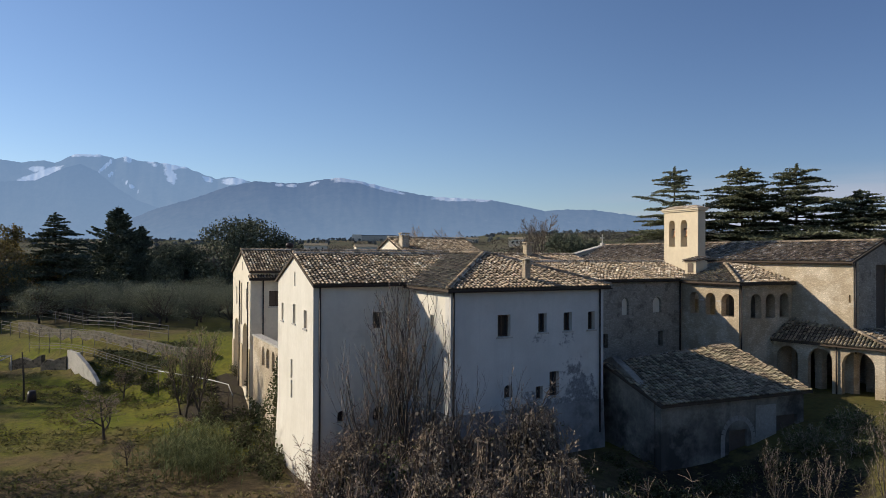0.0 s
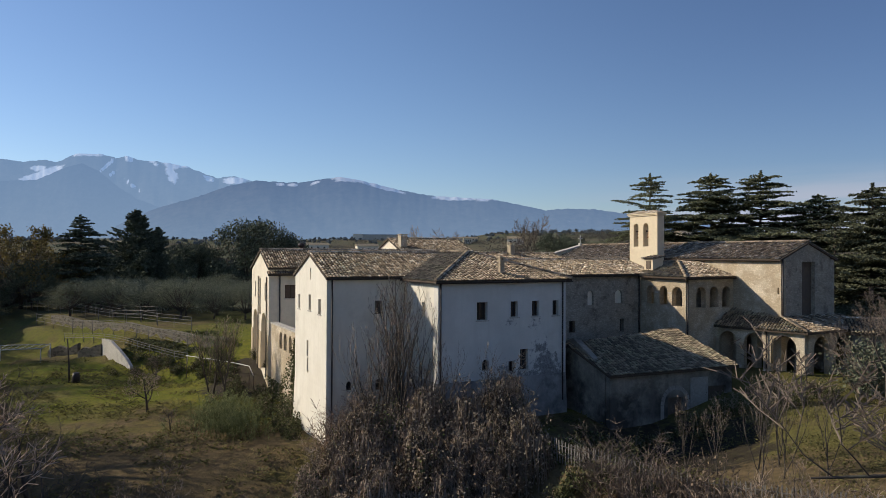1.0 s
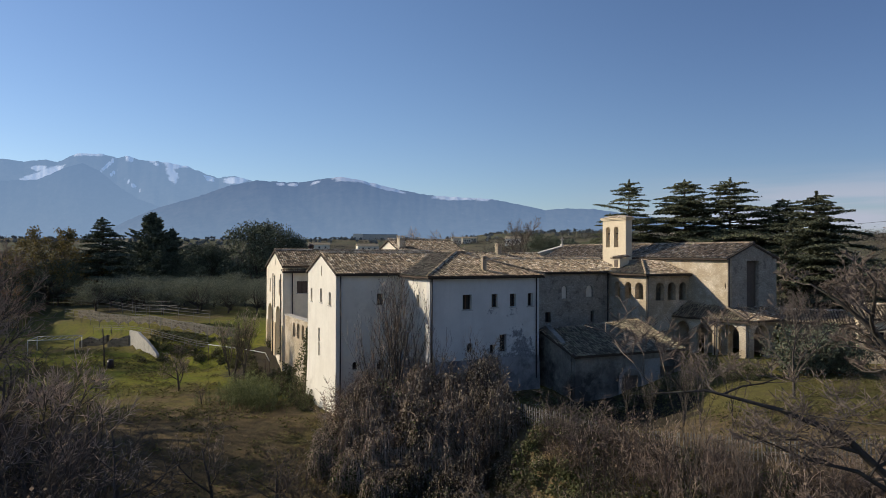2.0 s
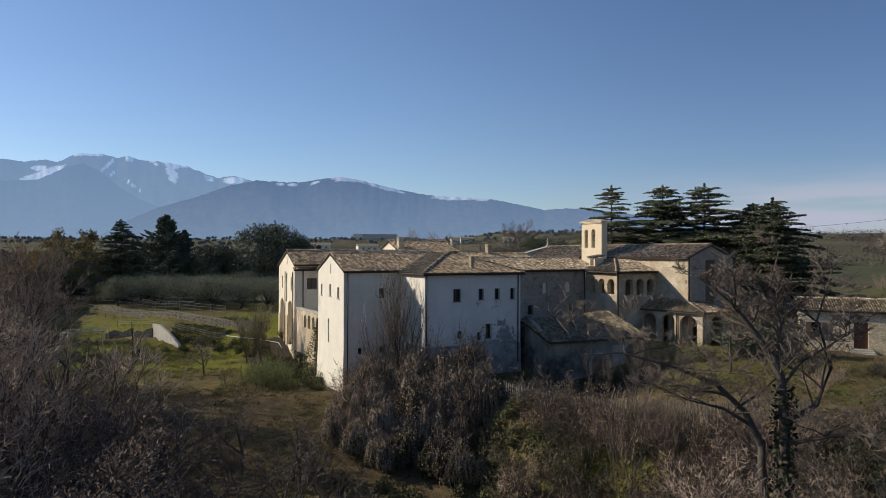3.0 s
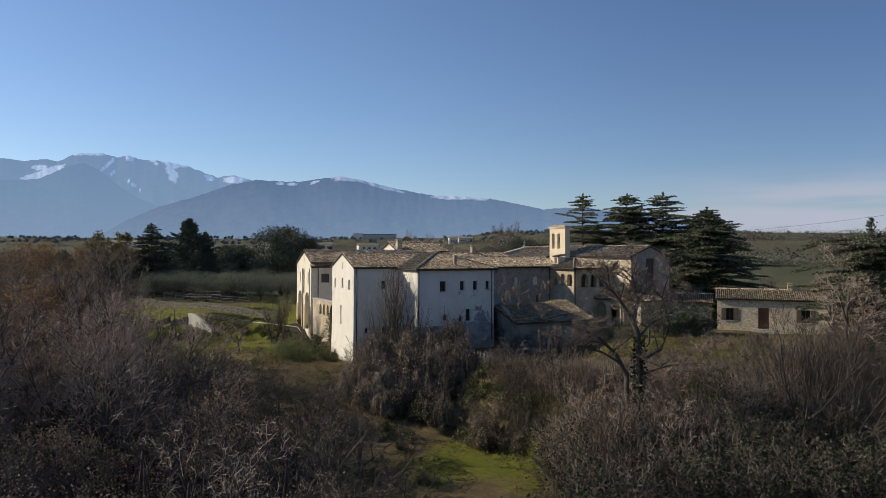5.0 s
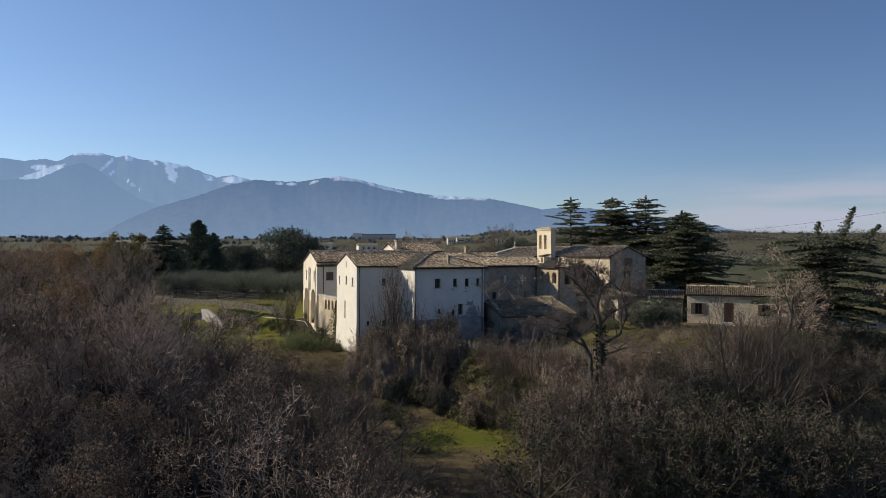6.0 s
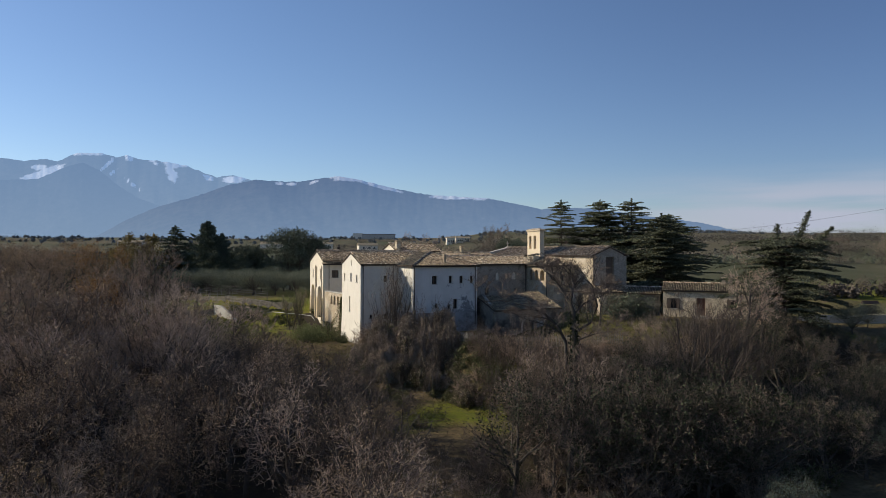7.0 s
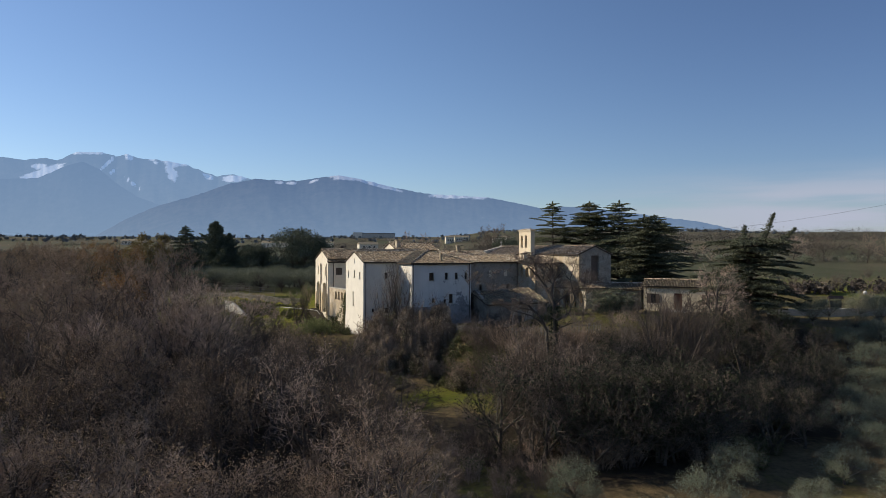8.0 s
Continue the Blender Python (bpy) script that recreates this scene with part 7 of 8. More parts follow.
for i in range(15):
    x = -78 + i * 4.3 + R.uniform(-1, 1)
    if x < -49:
        continue
    big = 1.34 if -36 < x < -27 else (0.66 if x > -27 else 0.95)
    plant(HOLM[i % 2], x, 114 + R.uniform(-1, 3) + 0.05 * (x + 78), big * R.uniform(0.86, 1.1), i * 1.3)
for x, y, s in ((-70, 128, 0.8), (-78, 122, 0.9), (-84, 112, 0.9), (-53, 130, 0.8), (-46, 126, 0.9)):
    plant(HOLM[1], x, y, s, x)
for i, (x, y, s) in enumerate(((-63, 97, 0.62), (-71, 95, 0.78), (-77, 100, 0.85), (-66, 91, 0.55), (-74, 88, 0.7), (-82, 92, 0.9), (-66, 112, 0.75), (-79, 110, 0.85), (-50, 118, 0.85), (-86, 104, 0.8), (-92, 112, 0.9), (-70, 116, 0.7), (-46, 117, 0.95))):
    plant(HOLM[i % 2], x, y, s, i * 2.1)
OLIVES = [leafy(51, 4.4, 2.75, "grey-green olive tree in the grove", M_OLIVE, 34, 190, 0.058, "olive_tree", 0.16, low=0.1, group="olive grove", clump=(0.28, 0.5)), leafy(52, 4.0, 2.5, "silvery olive tree in the grove", M_OLIVE, 32, 190, 0.058, "olive_tree", 0.15, low=0.1, group="olive grove", clump=(0.28, 0.5))]
for i in range(10):
    for j in range(5):
        x, y = -66 + i * 4.9 + R.uniform(-1, 1), 88 + j * 5.0 - 0.25 * i + R.uniform(-1, 1)
        if x > -54:
            plant(OLIVES[(i + j) % 2], x, y, R.uniform(0.98, 1.26), R.uniform(0, 6))
for i in range(14):
    for j in range(13):
        x, y = 14 + i * 4.6 + R.uniform(-0.9, 0.9), -24 + j * 5.4 + R.uniform(-0.9, 0.9)
        if (y < -13 and (i + j) % 2 or x > 36 + 0.5 * (y + 11)) and x < 8 + 0.66 * (y + 67) and y < 33:
            plant(OLIVES[(i + j) % 2], x, y, R.uniform(0.66, 0.95) * (0.85 if y < -13 else 1.0), R.uniform(0, 6))


# ---- woods and houses in the distance ----
def far_woods():
    rnd = np.random.default_rng(5)
    cs = []
    # hedgerows and copses on the plain
    for _ in range(150):
        y = rnd.uniform(150, 900) ** 1.0
        x = rnd.uniform(-0.75, 0.75) * (y + 80) + 0.02 * y
        n = int(rnd.integers(2, 9))
        dx = rnd.uniform(-6, 6)
        for k in range(n):
            cx, cy = x + k * (5 + y * 0.006) , y + k * dx * 0.4
            h = rnd.uniform(2, 5)
            g = ground(cx, cy)
            m = int(170 if y < 400 else 80)
            p = rnd.normal(size=(m, 3)) * np.array([3.2, 2.6, h * 0.24]) + np.array([cx, cy, g + h * 0.55])
            cs.append(p)
    return np.concatenate(cs)


M_FARWOOD = mat("far_winter_wood", (0.135, 0.122, 0.098), (0.095, 0.088, 0.072), 0.02, 0.95, 0.0, 0.4, island=0.35)
tagged(new("far_woods", cards_mesh("far_woods", far_woods(), 0.32, 5, M_FARWOOD, 0.2, 0.8)), "brown winter hedgerows and copses on the plain", "woods", "", "stuff")


def far_belt(name, label, seed, x0, x1, y0, y1, n, hmin, hmax, material, size, per=170):
    rnd = np.random.default_rng(seed)
    cs = []
    for _ in range(n):
        x, y = rnd.uniform(x0, x1), rnd.uniform(y0, y1)
        h = rnd.uniform(hmin, hmax)
        g = ground(x, y)
        cs.append(rnd.normal(size=(per, 3)) * np.array([h * 0.26, h * 0.26, h * 0.24]) + np.array([x, y, g + h * 0.52]))
    return tagged(new(name, cards_mesh(name, np.concatenate(cs), size, seed, material, 0.1, 0.6)), label, "woods", "", "stuff")


M_FARBROWN = mat("far_bare_wood", (0.135, 0.110, 0.090), (0.092, 0.076, 0.064), 0.05, 0.95, 0.0, 0.5, island=0.35)
far_belt("bare_wood_belt", "belt of leafless brown trees behind the monastery", 71, 5, 38, 140, 230, 70, 6, 10, M_FARBROWN, 0.24, 320)
far_belt("hillside_wood", "leafless brown wood on the hillside beyond the lane", 72, 120, 290, 130, 240, 170, 4, 8, M_FARBROWN, 0.11, 480)
for _ in range(12):
    plant(R.choice(TALL), R.uniform(120, 200), R.uniform(115, 175), R.uniform(0.6, 0.85), R.uniform(0, 6))
far_belt("orchard_belt", "dull green orchard rows beyond the lane", 73, 50, 150, 150, 158, 46, 2, 3, M_OLIVE, 0.2)
far_belt("hedge_belt", "dark hedge and thicket along the meadow edge", 74, -170, -70, 110, 170, 110, 5, 9, M_FARWOOD, 0.6)
scatter(22, (58, 52, 120, 100), lambda x, y: R.choice(SHRUBS[:2]), lambda x, y: True, lambda x, y: 1.0, 3.0, True)
far_belt("lane_hedge", "brown hedge along the lane", 75, 48, 110, 66, 72, 60, 1.5, 2.8, M_FARBROWN, 0.3)

# distance haze painted into the leaf colour as a pale blue-grey
M_FARBLUE = mat("haze_tinted_far_trees", (0.20, 0.235, 0.26), (0.165, 0.195, 0.215), 0.02, 0.95, 0.0, 0.4, island=0.3)
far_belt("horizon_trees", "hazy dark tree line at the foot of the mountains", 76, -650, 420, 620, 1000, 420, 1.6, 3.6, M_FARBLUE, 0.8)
far_belt("grove_hedge", "dark trees and hedges beyond the olive grove", 77, -230, -40, 160, 330, 110, 3, 6, M_FARWOOD, 0.6)
# bare trees seen over the roofs
for x, y, s in ((-4.2, 150, 1.45), (0.2, 152, 1.4), (19.6, 148, 1.3), (22.4, 150, 1.35)):
    plant(TALL[0], x, y, s, x)
plant(ORANGE, -8, 150, 0.9, 1.0)
for x, y, s in ((24.6, 134, 1.1), (27.0, 135, 1.0), (-27, 170, 0.7)):
    plant(HOLM[1], x, y, s, x)

for i, (x, y, w, h, yaw) in enumerate(((-55, 430, 14, 4.5, 20), (24, 660, 10, 3.5, 8), (42, 440, 10, 5, -15), (-150, 520, 26, 4, 5), (-98, 480, 16, 5, 12), (-290, 560, 22, 4, 0), (150, 420, 10, 4.5, 30), (9, 600, 8, 6.5, 8), (18.5, 604, 7, 5.5, 8))):
    grid_at(x, y, yaw)
    z = ground(x, y)
    t = thing("farmhouse", "small pale farmhouse with a tile roof far off on the plain", "house", "far farmhouses")
    g = Geo()
    g.box(W(0, 0, z - 1), UVEC * w, VVEC * 7, ZVEC * (h + 1))
    part("wall", g.mesh("wall", M_PALE), t)
    g = Geo()
    vs = [W(-0.4, -0.4, z + h), W(w + 0.4, -0.4, z + h), W(w + 0.4, 7.4, z + h), W(-0.4, 7.4, z + h), W(-0.4, 3.5, z + h + 1.6), W(w + 0.4, 3.5, z + h + 1.6)]
    g.add(vs, [(0, 1, 5, 4), (2, 3, 4, 5), (0, 4, 3), (1, 2, 5), (0, 3, 2, 1)])
    part("roof", g.mesh("roof", M_TILE_OLD), t)
    for k in range(3):
        g = Geo()
        g.box(W(w * (0.2 + 0.28 * k), -0.06, z + h * 0.45), UVEC * 1.1, VVEC * 0.055, ZVEC * 1.4)
        part("window", g.mesh("window", M_GLASS), t)
grid_at(0.39, 35.6, 27.4)




def warehouse():
    t = thing("warehouse", "long low grey warehouse with a white end, far off", "warehouse")
    x, y = -121.0, 900.0
    z = ground(x, y) + 1.0
    for x0, x1, h, m, lab in ((0.0, 13.0, 7.5, M_WHITE, "white end block"), (13.0, 58.0, 6.0, M_CONCRETE, "grey hall wall")):
        g = Geo()
        g.box((x + x0, y, z - 6), (x1 - x0, 0, 0), (0, 24, 0), (0, 0, h + 6))
        part("wall", g.mesh("wall", m), t, lab)
    g = Geo()
    g.box((x + 12.6, y - 0.5, z + 6.0), (45.8, 0, 0), (0, 25, 0), (0, 0, 0.8))
    part("roof", g.mesh("roof", M_GREYROOF), t, "flat grey sheet roof")


M_GREYROOF = mat("grey_sheet_roof", (0.22, 0.24, 0.27), (0.17, 0.19, 0.22), 0.2, 0.6, 0.0, 2.0)
warehouse()

# ---- terraces, walls, fences ----
M_PICKET = mat("weathered_grey_picket", (0.25, 0.235, 0.21), (0.18, 0.17, 0.155), 2.0, 0.9, 0.2, 20.0)


def strip_wall(name, label, pts, thick, material, z_off, kind="structure", category="wall"):
    """A wall along a line of (x, y, top z) places, founded in the ground."""
    g = Geo()
    n = len(pts)
    left, right = [], []
    for i, (x, y, z) in enumerate(pts):
        a, b = pts[max(0, i - 1)], pts[min(n - 1, i + 1)]
        d = Vector((b[0] - a[0], b[1] - a[1], 0)).normalized()
        s = Vector((-d.y, d.x, 0)) * thick / 2
        p = Vector((x, y, 0))
        left.append((p + s, z))
        right.append((p - s, z))
    vs = []
    for (l, z), (r, _) in zip(left, right):
        zb = ground(l.x, l.y) - z_off
        vs += [(l.x, l.y, zb), (r.x, r.y, zb), (r.x, r.y, z), (l.x, l.y, z)]
    fs = []
    for i in range(n - 1):
        k = 4 * i
        for a, b in ((0, 1), (1, 2), (2, 3), (3, 0)):
            fs.append((k + a, k + b, k + 4 + b, k + 4 + a))
    fs += [(3, 2, 1, 0), (4 * n - 4, 4 * n - 3, 4 * n - 2, 4 * n - 1)]
    me = g.add(vs, fs) or g.mesh(name, material)
    return tagged(new(name, me), label, category, "", kind)


strip_wall("wing_wall", "pale concrete wing wall with a sloping top on the bank", [(-38.9, 71.0, 2.5), (-37.2, 69.5, 2.45), (-35.4, 67.9, 1.6), (-34.0, 66.6, 0.8), (-33.2, 65.8, 0.2)], 0.35, M_CONCRETE, 1.5, "", "wall")


def on_terrace(run, up):
    """A place so far along the terrace, and so far up its slope."""
    return -37 - 0.82 * run + 0.57 * up, 69.5 + 0.57 * run + 0.82 * up


tw = []
for i in range(15):
    x, y = on_terrace(-14 + i * 2.8, 5.3)
    tw.append((x, y, ground(*on_terrace(-14 + i * 2.8, 6.6)) + 0.2 + 0.1 * math.sin(i * 2.1)))
strip_wall("terrace_wall", "dry-stone terrace wall below the olive grove", tw, 0.5, M_DRYSTONE, 1.5)
strip_wall("old_stone_wall", "crumbling low stone wall beside the stone hut", [(-47.5, 75.0, 0.6), (-46.0, 74.6, 1.2), (-44.6, 74.2, 0.9), (-43.2, 73.8, 1.6)], 0.5, M_DRYSTONE, 1.0, "", "wall")


def stone_hut():
    t = thing("stone_hut", "small ruined roofless stone hut filled with earth on the bank", "hut")
    grid_at(-42.2, 71.6, -16.0)
    wall_u(t, "wall", 0, 0, 3.3, [(3.3, 1.9), (2.4, 1.7), (1.6, 1.35), (0.8, 1.45), (0, 0.9)], -1.0, [], M_DRYSTONE, 0.45)
    wall_v(t, "wall", 0, 0.45, 3.0, [(3.0, 1.2), (0.45, 0.95)], -1.0, [], M_DRYSTONE, 0.45)
    wall_v(t, "wall", 3.3, 0.45, 3.0, [(3.0, 2.1), (0.45, 1.9)], -1.0, [], M_DRYSTONE, 0.45, -1)
    slab(t, "roof", [W(0.3, 0.5, 0.9), W(3.0, 0.5, 1.2), W(3.0, 3.0, 1.4), W(0.3, 3.0, 1.0)], 0.2, M_GROUND, "earth and grass filling the ruin")
    grid_at(0.39, 35.6, 27.4)


stone_hut()



def trellis(x0, y0, x1, y1, n, height, label):
    """Posts with wires, over the terrace."""
    t = thing("wire_trellis", label, "fence", "wire trellises on the terrace")
    tops = []
    for i in range(n):
        f = i / (n - 1)
        x, y = x0 + (x1 - x0) * f, y0 + (y1 - y0) * f
        z = ground(x, y)
        g = Geo()
        g.tube([(x, y, z - 0.3), (x + 0.03, y, z + height)], [0.035, 0.03], 5)
        part("post", g.mesh("post", M_PICKET, True), t)
        tops.append(Vector((x, y, z)))
    for h in (0.45, 0.75, 1.0):
        g = Geo()
        g.tube([p + ZVEC * height * h for p in tops], [0.026] * n, 5)
        part("rail", g.mesh("rail", M_PICKET), t)


trellis(*on_terrace(26, 3.4), *on_terrace(-9, 3.4), 15, 1.7, "vine trellis of thin posts and rails before the terrace wall")
trellis(*on_terrace(38, 7.4), *on_terrace(-4, 7.4), 13, 1.6, "vine trellis of thin posts and rails above the terrace wall")
trellis(*on_terrace(14, 1.4), *on_terrace(-12, 1.4), 12, 1.0, "low post and rail fence along the bank")
trellis(*on_terrace(40, 9.2), *on_terrace(6, 9.2), 10, 2.1, "tall vine trellis of posts and rails at the grove's edge")


def pipe_rail():
    t = thing("pipe_railing", "white metal pipe railing above the terrace yard", "railing")
    pts = [Vector((-25.6, 61.5, 0)), Vector((-22.5, 59.6, 0)), Vector((-19.5, 57.6, 0)), Vector((-17.6, 56.0, 0)), Vector((-16.8, 54.6, 0))]
    zs = [2.0, 1.95, 1.9, 1.85, 1.2]
    g = Geo()
    g.tube([p + ZVEC * z for p, z in zip(pts, zs)], [0.045] * 5, 6)
    part("rail", g.mesh("rail", M_METAL, True), t, "white painted top rail")
    for p, z in zip(pts, zs):
        g = Geo()
        g.tube([(p.x, p.y, min(ground(p.x, p.y), z) - 0.4), (p.x, p.y, z)], [0.025, 0.025], 6)
        part("post", g.mesh("post", M_FRAME, True), t)


pipe_rail()


def picket_fence(pts, label):
    t = thing("picket_fence", label, "fence", "picket fences below the outbuilding")
    g0 = Geo()
    g0.box((-0.035, -0.012, -0.1), (0.07, 0, 0), (0, 0.024, 0), (0, 0, 1.2))
    g0.add([(-0.035, -0.012, 1.1), (0.035, -0.012, 1.1), (0.035, 0.012, 1.1), (-0.035, 0.012, 1.1), (0, 0, 1.18)], [(0, 1, 4), (1, 2, 4), (2, 3, 4), (3, 0, 4)])
    me = g0.mesh("picket", M_PICKET)
    for (xa, ya), (xb, yb) in zip(pts, pts[1:]):
        d = Vector((xb - xa, yb - ya, 0))
        n = int(d.length / 0.2)
        yaw = math.atan2(d.y, d.x)
        line = []
        for i in range(n):
            x, y = xa + d.x * i / n, ya + d.y * i / n
            z = ground(x, y)
            ob = new("picket", me)
            ob.parent = t
            ob.matrix_basis = pose(x, y, z + R.uniform(-0.05, 0.05), R.uniform(-4, 4), R.uniform(-4, 4), math.degrees(yaw))
            line.append(Vector((x, y, z)))
        for h in (0.35, 0.85):
            g = Geo()
            g.tube([p + ZVEC * h + Vector((0, 0.035, 0)) for p in line[::4] + line[-1:]], [0.022] * len(line[::4] + line[-1:]), 4)
            part("rail", g.mesh("rail", M_PICKET), t)


picket_fence([(6.0, 30.6), (6.9, 29.4), (9.4, 26.1), (12.4, 22.7)], "weathered grey picket fence below the outbuilding")
picket_fence([(12.6, 22.5), (16.6, 18.4), (19.1, 16.5), (24.0, 14.5)], "weathered grey picket fence along the lawn edge")


def stake_and_bin():
    t = thing("dead_trunk", "leaning bare trunk with a dark stump at its foot", "tree stump")
    g = Geo()
    z = ground(-36.8, 60)
    g.tube([(-36.8, 60, z - 0.2), (-36.9, 60.1, z + 2.0), (-37.0, 60, z + 4.4)], [0.10, 0.08, 0.05], 7)
    part("trunk", g.mesh("trunk", M_BARK, True), t)
    g = Geo()
    g.tube([(-36.1, 60, z - 0.1), (-36.15, 60.05, z + 0.5), (-36.1, 60, z + 0.95)], [0.42, 0.38, 0.3], 9)
    part("stump", g.mesh("stump", M_GUTTER, True), t, "dark rounded stump")


stake_and_bin()


def pergola():
    t = thing("pergola_frame", "low pale pipe frame in the yard beside the stone wall", "pergola")
    z = ground(-48.5, 71) + 1.7
    c = [(-50.6, 68.4), (-45.6, 70.0), (-46.8, 74.0), (-51.8, 72.4)]
    for i in range(4):
        g = Geo()
        g.tube([(*c[i], z - 2.0), (*c[i], z)], [0.06, 0.06], 6)
        part("post", g.mesh("post", M_METAL, True), t)
        g = Geo()
        g.tube([(*c[i], z), (*c[(i + 1) % 4], z + 0.05)], [0.06, 0.06], 6)
        part("rail", g.mesh("rail", M_METAL, True), t)
    a, b, d, e = (Vector((*q, z + 0.06)) for q in (c[0], c[1], c[2], c[3]))
    for k in range(1, 7):
        g = Geo()
        p, q = a.lerp(b, k / 7), e.lerp(d, k / 7)
        g.tube([p, (p + q) / 2 - ZVEC * 0.06, q], [0.04] * 3, 5)
        part("slat", g.mesh("slat", M_METAL, True), t)


pergola()

# lane, with its low wall, and the wire overhead
lane_pts = [(56, 38.5), (62, 37.0), (72, 36.2), (84, 36.6), (100, 38), (125, 42)]
g = Geo()
lv = []
for x, y in lane_pts:
    for k in (-2.0, 2.0):
        lv.append((x, y + k, ground(x, y + k) + 0.12))
g.add(lv, [(2 * i, 2 * i + 2, 2 * i + 3, 2 * i + 1) for i in range(len(lane_pts) - 1)])
M_LANE = mat("pale_gravel_lane", (0.22, 0.20, 0.17), (0.16, 0.145, 0.125), 0.6, 0.95, 0.4, 12.0)
tagged(new("road", g.mesh("road", M_LANE)), "pale gravel lane past the cedars", "road", "", "structure")
strip_wall("lane_wall", "low pale wall beside the lane", [(54, 35.8, 4.1), (62, 34.5, 4.2), (74, 33.8, 4.6)], 0.3, M_CONCRETE, 0.6, "", "wall")


def utility_line():
    t = thing("overhead_line", "thin overhead wire between two wooden poles", "power line")
    a, b = Vector((40.2, 60.5, 15.4)), Vector((96.0, 60.0, 23.2))
    g = Geo()
    g.tube([a.lerp(b, k / 10) - ZVEC * 1.0 * math.sin(math.pi * k / 10) for k in range(11)], [0.0165] * 11, 4)
    part("wire", g.mesh("wire", M_GUTTER), t)
    for p in (a, b):
        g = Geo()
        g.tube([(p.x, p.y, ground(p.x, p.y) - 0.5), (p.x, p.y, p.z + 0.3)], [0.15, 0.1], 8)
        part("pole", g.mesh("pole", M_BARK, True), t)


utility_line()


def street_lamp(x, y):
    t = thing("street_lamp", "low lamp post with a white globe beside the lane", "lamp post", "lamps along the lane")
    z = ground(x, y)
    g = Geo()
    g.tube([(x, y, z - 0.3), (x, y, z + 2.6)], [0.05, 0.04], 8)
    part("post", g.mesh("post", M_GUTTER, True), t)
    g = Geo()
    g.tube([(x, y, z + 2.6), (x, y, z + 2.7), (x, y, z + 2.9), (x, y, z + 3.1), (x, y, z + 3.18)], [0.12, 0.25, 0.32, 0.24, 0.08], 12)
    part("globe", g.mesh("globe", M_METAL, True), t, "white lamp globe")


street_lamp(53.6, 42.6)
street_lamp(73.2, 43.0)


def notice_board(x, y):
    t = thing("notice_board", "dark roofed notice board beside the lane", "notice board")
    z = ground(x, y)
    for k in (-0.9, 0.9):
        g = Geo()
        g.box((x + k - 0.06, y - 0.06, z - 0.3), (0.12, 0, 0), (0, 0.12, 0), (0, 0, 2.5))
        part("post", g.mesh("post", M_FRAME), t)
    g = Geo()
    g.box((x - 0.84, y - 0.03, z + 0.8), (1.68, 0, 0), (0, 0.06, 0), (0, 0, 1.1))
    part("panel", g.mesh("panel", M_FRAME), t)
    g = Geo()
    g.add([(x - 1.2, y - 0.4, z + 2.1), (x + 1.2, y - 0.4, z + 2.1), (x + 1.2, y + 0.4, z + 2.1), (x - 1.2, y + 0.4, z + 2.1), (x - 1.2, y, z + 2.6), (x + 1.2, y, z + 2.6)], [(0, 1, 5, 4), (2, 3, 4, 5), (0, 4, 3), (1, 2, 5), (0, 3, 2, 1)])
    part("roof", g.mesh("roof", M_GUTTER), t)


notice_board(68.4, 43.0)


# ---- ground cover ----
def tufts(name, label, n, box, keep, size, seed, material):
    rnd = random.Random(seed)
    cs = []
    for _ in range(n):
        x, y = rnd.uniform(box[0], box[2]), rnd.uniform(box[1], box[3])
        if not keep(x, y) or noise.noise(Vector((x * 0.22, y * 0.22, 9.0))) < -0.12:
            continue
        z = ground(x, y)
        for _ in range(5):
            cs.append((x + rnd.gauss(0, 0.2), y + rnd.gauss(0, 0.2), z + rnd.uniform(0.0, 0.22)))
    return tagged(new(name, cards_mesh(name, cs, size, seed, material, 0.65, 0.4)), label, "grass", "", "stuff")


def outside(x, y):
    u, v = (x - U0) * CA + (y - V0) * SA, -(x - U0) * SA + (y - V0) * CA
    return not (u > -7 and v > -1)


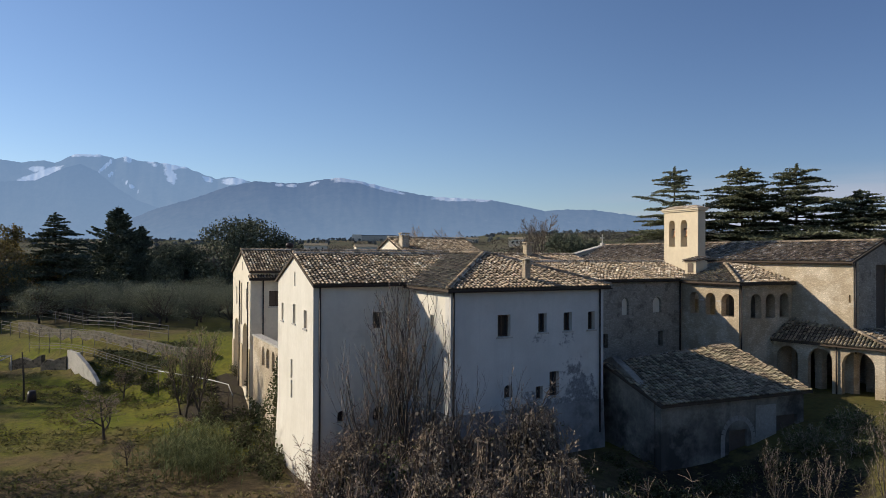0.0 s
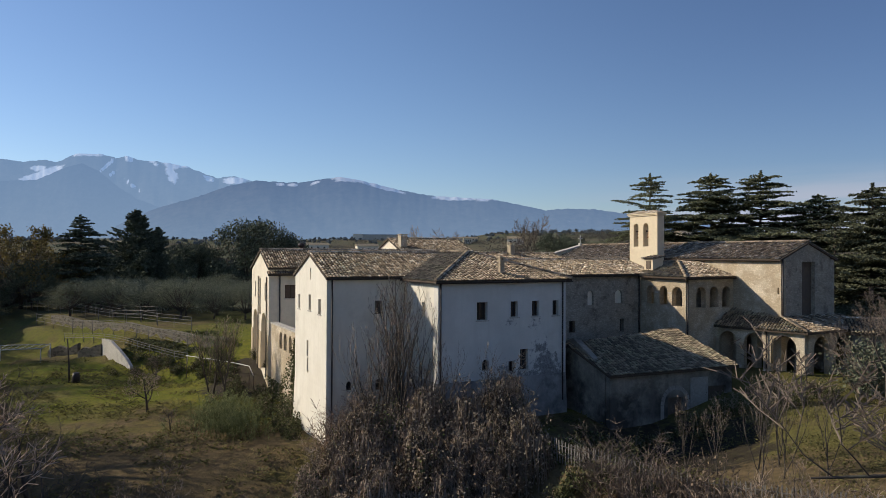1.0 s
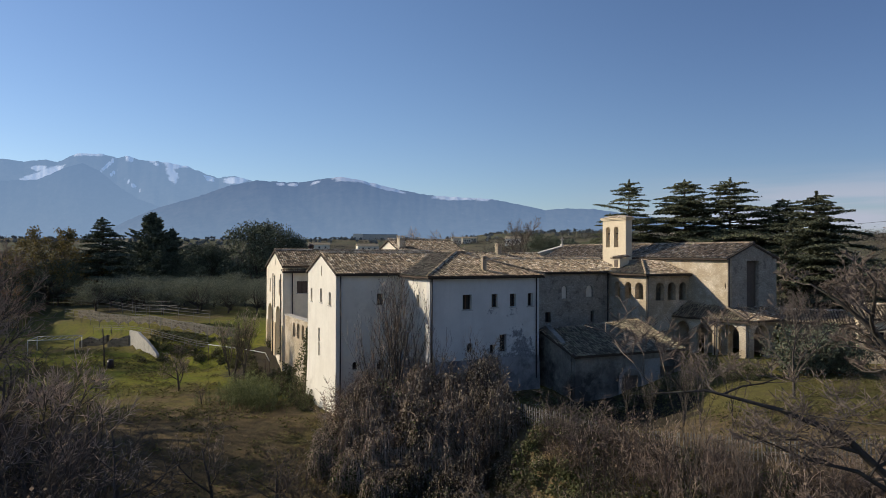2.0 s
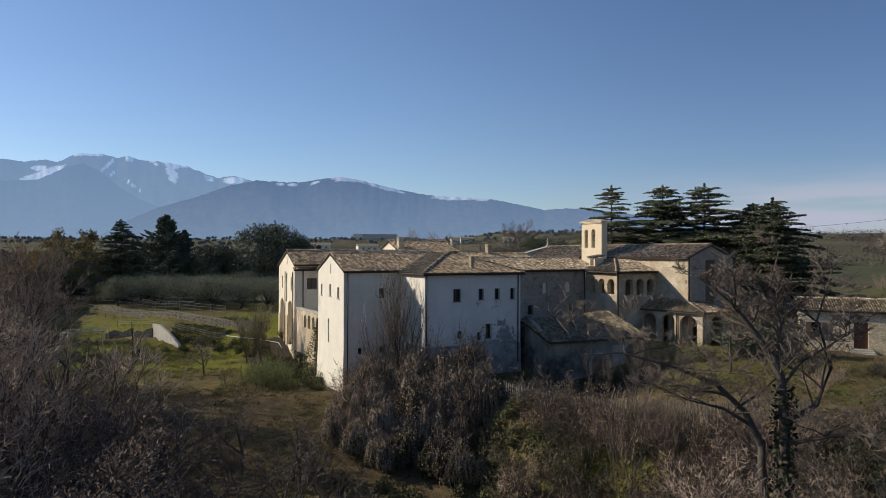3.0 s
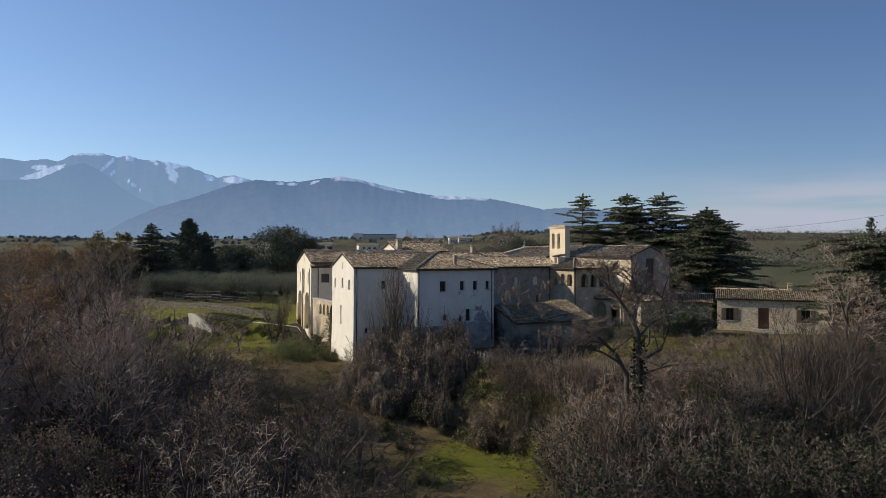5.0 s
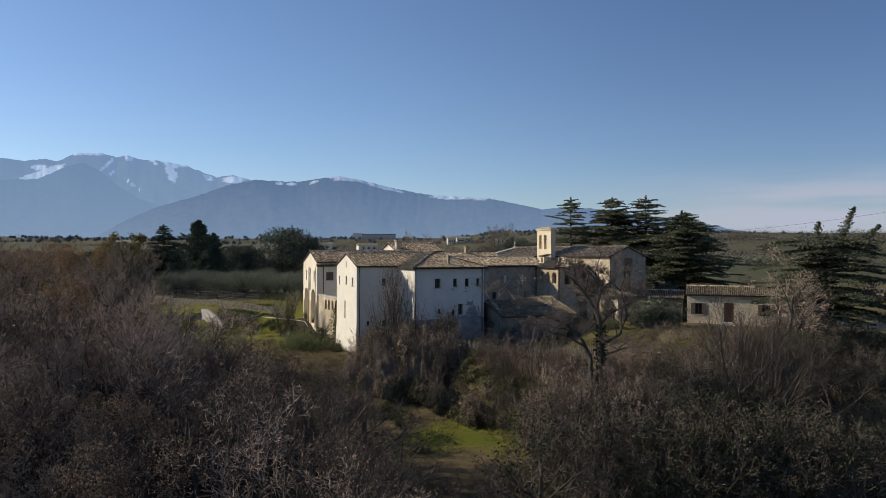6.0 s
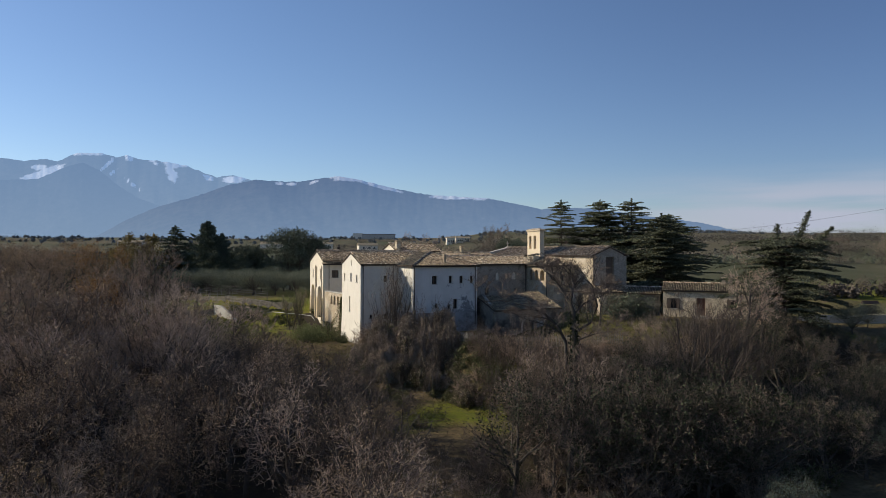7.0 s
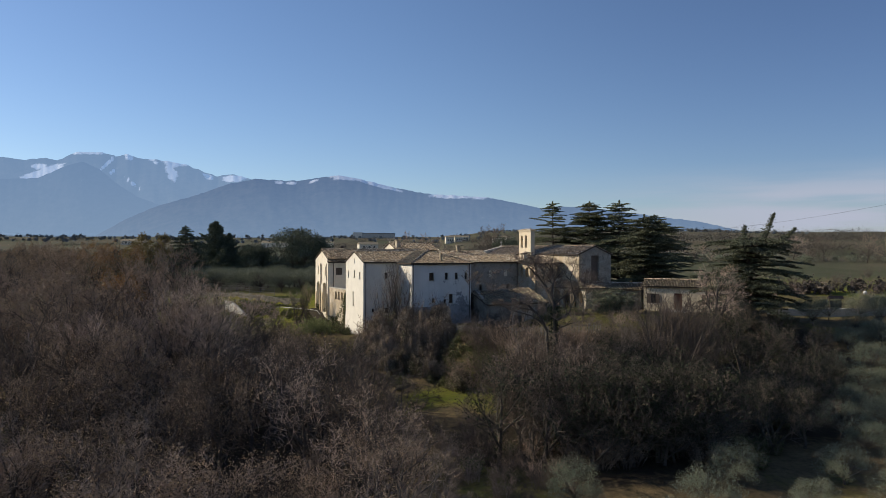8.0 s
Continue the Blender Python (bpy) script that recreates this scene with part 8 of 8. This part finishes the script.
tufts("meadow_grass", "rough winter grass tufts on the meadow", 15000, (-46, 22, 14, 70), outside, 0.13, 91, M_GRASSBLADE)
tufts("gully_grass", "green grass tufts in the gully", 4500, (-6, -24, 18, 30), lambda x, y: math.hypot(x - 7.5, y - 17) < 8.5, 0.13, 92, M_GRASSBLADE)
tufts("bank_weeds", "lush green weeds on the bank", 5000, (-36, 56, -14, 72), lambda x, y: outside(x, y) and ground(x, y) > 0.0, 0.2, 93, M_BRAMBLE)
tufts("lawn_grass", "short grass before the portico", 7000, (13, 15, 44, 36), lambda x, y: outside(x, y) and y > between(x, FENCE) + 0.4, 0.085, 94, M_GRASSBLADE)
# ivy on the terrace arcade
icl = []
ri = random.Random(3)
for _ in range(3600):
    v = 13.7 + abs(ri.gauss(0, 0.9)) + (ri.uniform(0, 9) if ri.random() < 0.35 else 0)
    zmax = 6.3 - 0.9 * abs(v - 13.9)
    p = W(-5.26 - abs(ri.gauss(0, 0.12)), v, ri.uniform(-0.5, max(1.2, zmax)))
    icl.append((p.x, p.y, p.z))
tagged(new("wall_ivy", cards_mesh("wall_ivy", icl, 0.09, 8, M_BRAMBLE, 0.0, 0.7)), "dull green ivy climbing the terrace wall", "ivy", "", "stuff")


def join_rest():
    """The farther undergrowth, past what one could count, as one mesh."""
    vs, fs, mats, idx = [], [], [], []
    for ob, m in REST:
        for c in ob.children:
            me = c.data
            if me.materials[0] not in mats:
                mats.append(me.materials[0])
            co = np.empty(len(me.vertices) * 3)
            me.vertices.foreach_get("co", co)
            co = co.reshape(-1, 3) @ np.array(m.to_3x3()).T + np.array(m.translation)
            k = len(vs)
            vs += co.tolist()
            fs += [tuple(i + k for i in p.vertices) for p in me.polygons]
            idx += [mats.index(me.materials[0])] * len(me.polygons)
    me = bpy.data.meshes.new("undergrowth")
    me.from_pydata(vs, [], fs)
    for x in mats:
        me.materials.append(x)
    me.polygons.foreach_set("material_index", idx)
    me.update()
    tagged(new("undergrowth", me), "bare brown undergrowth beneath the leafless wood", "undergrowth", "", "stuff")


join_rest()
for ob in [o for o in bpy.data.objects if "used" in o.keys()]:
    for key in ("used", "base"):
        if key in ob.keys():
            del ob[key]
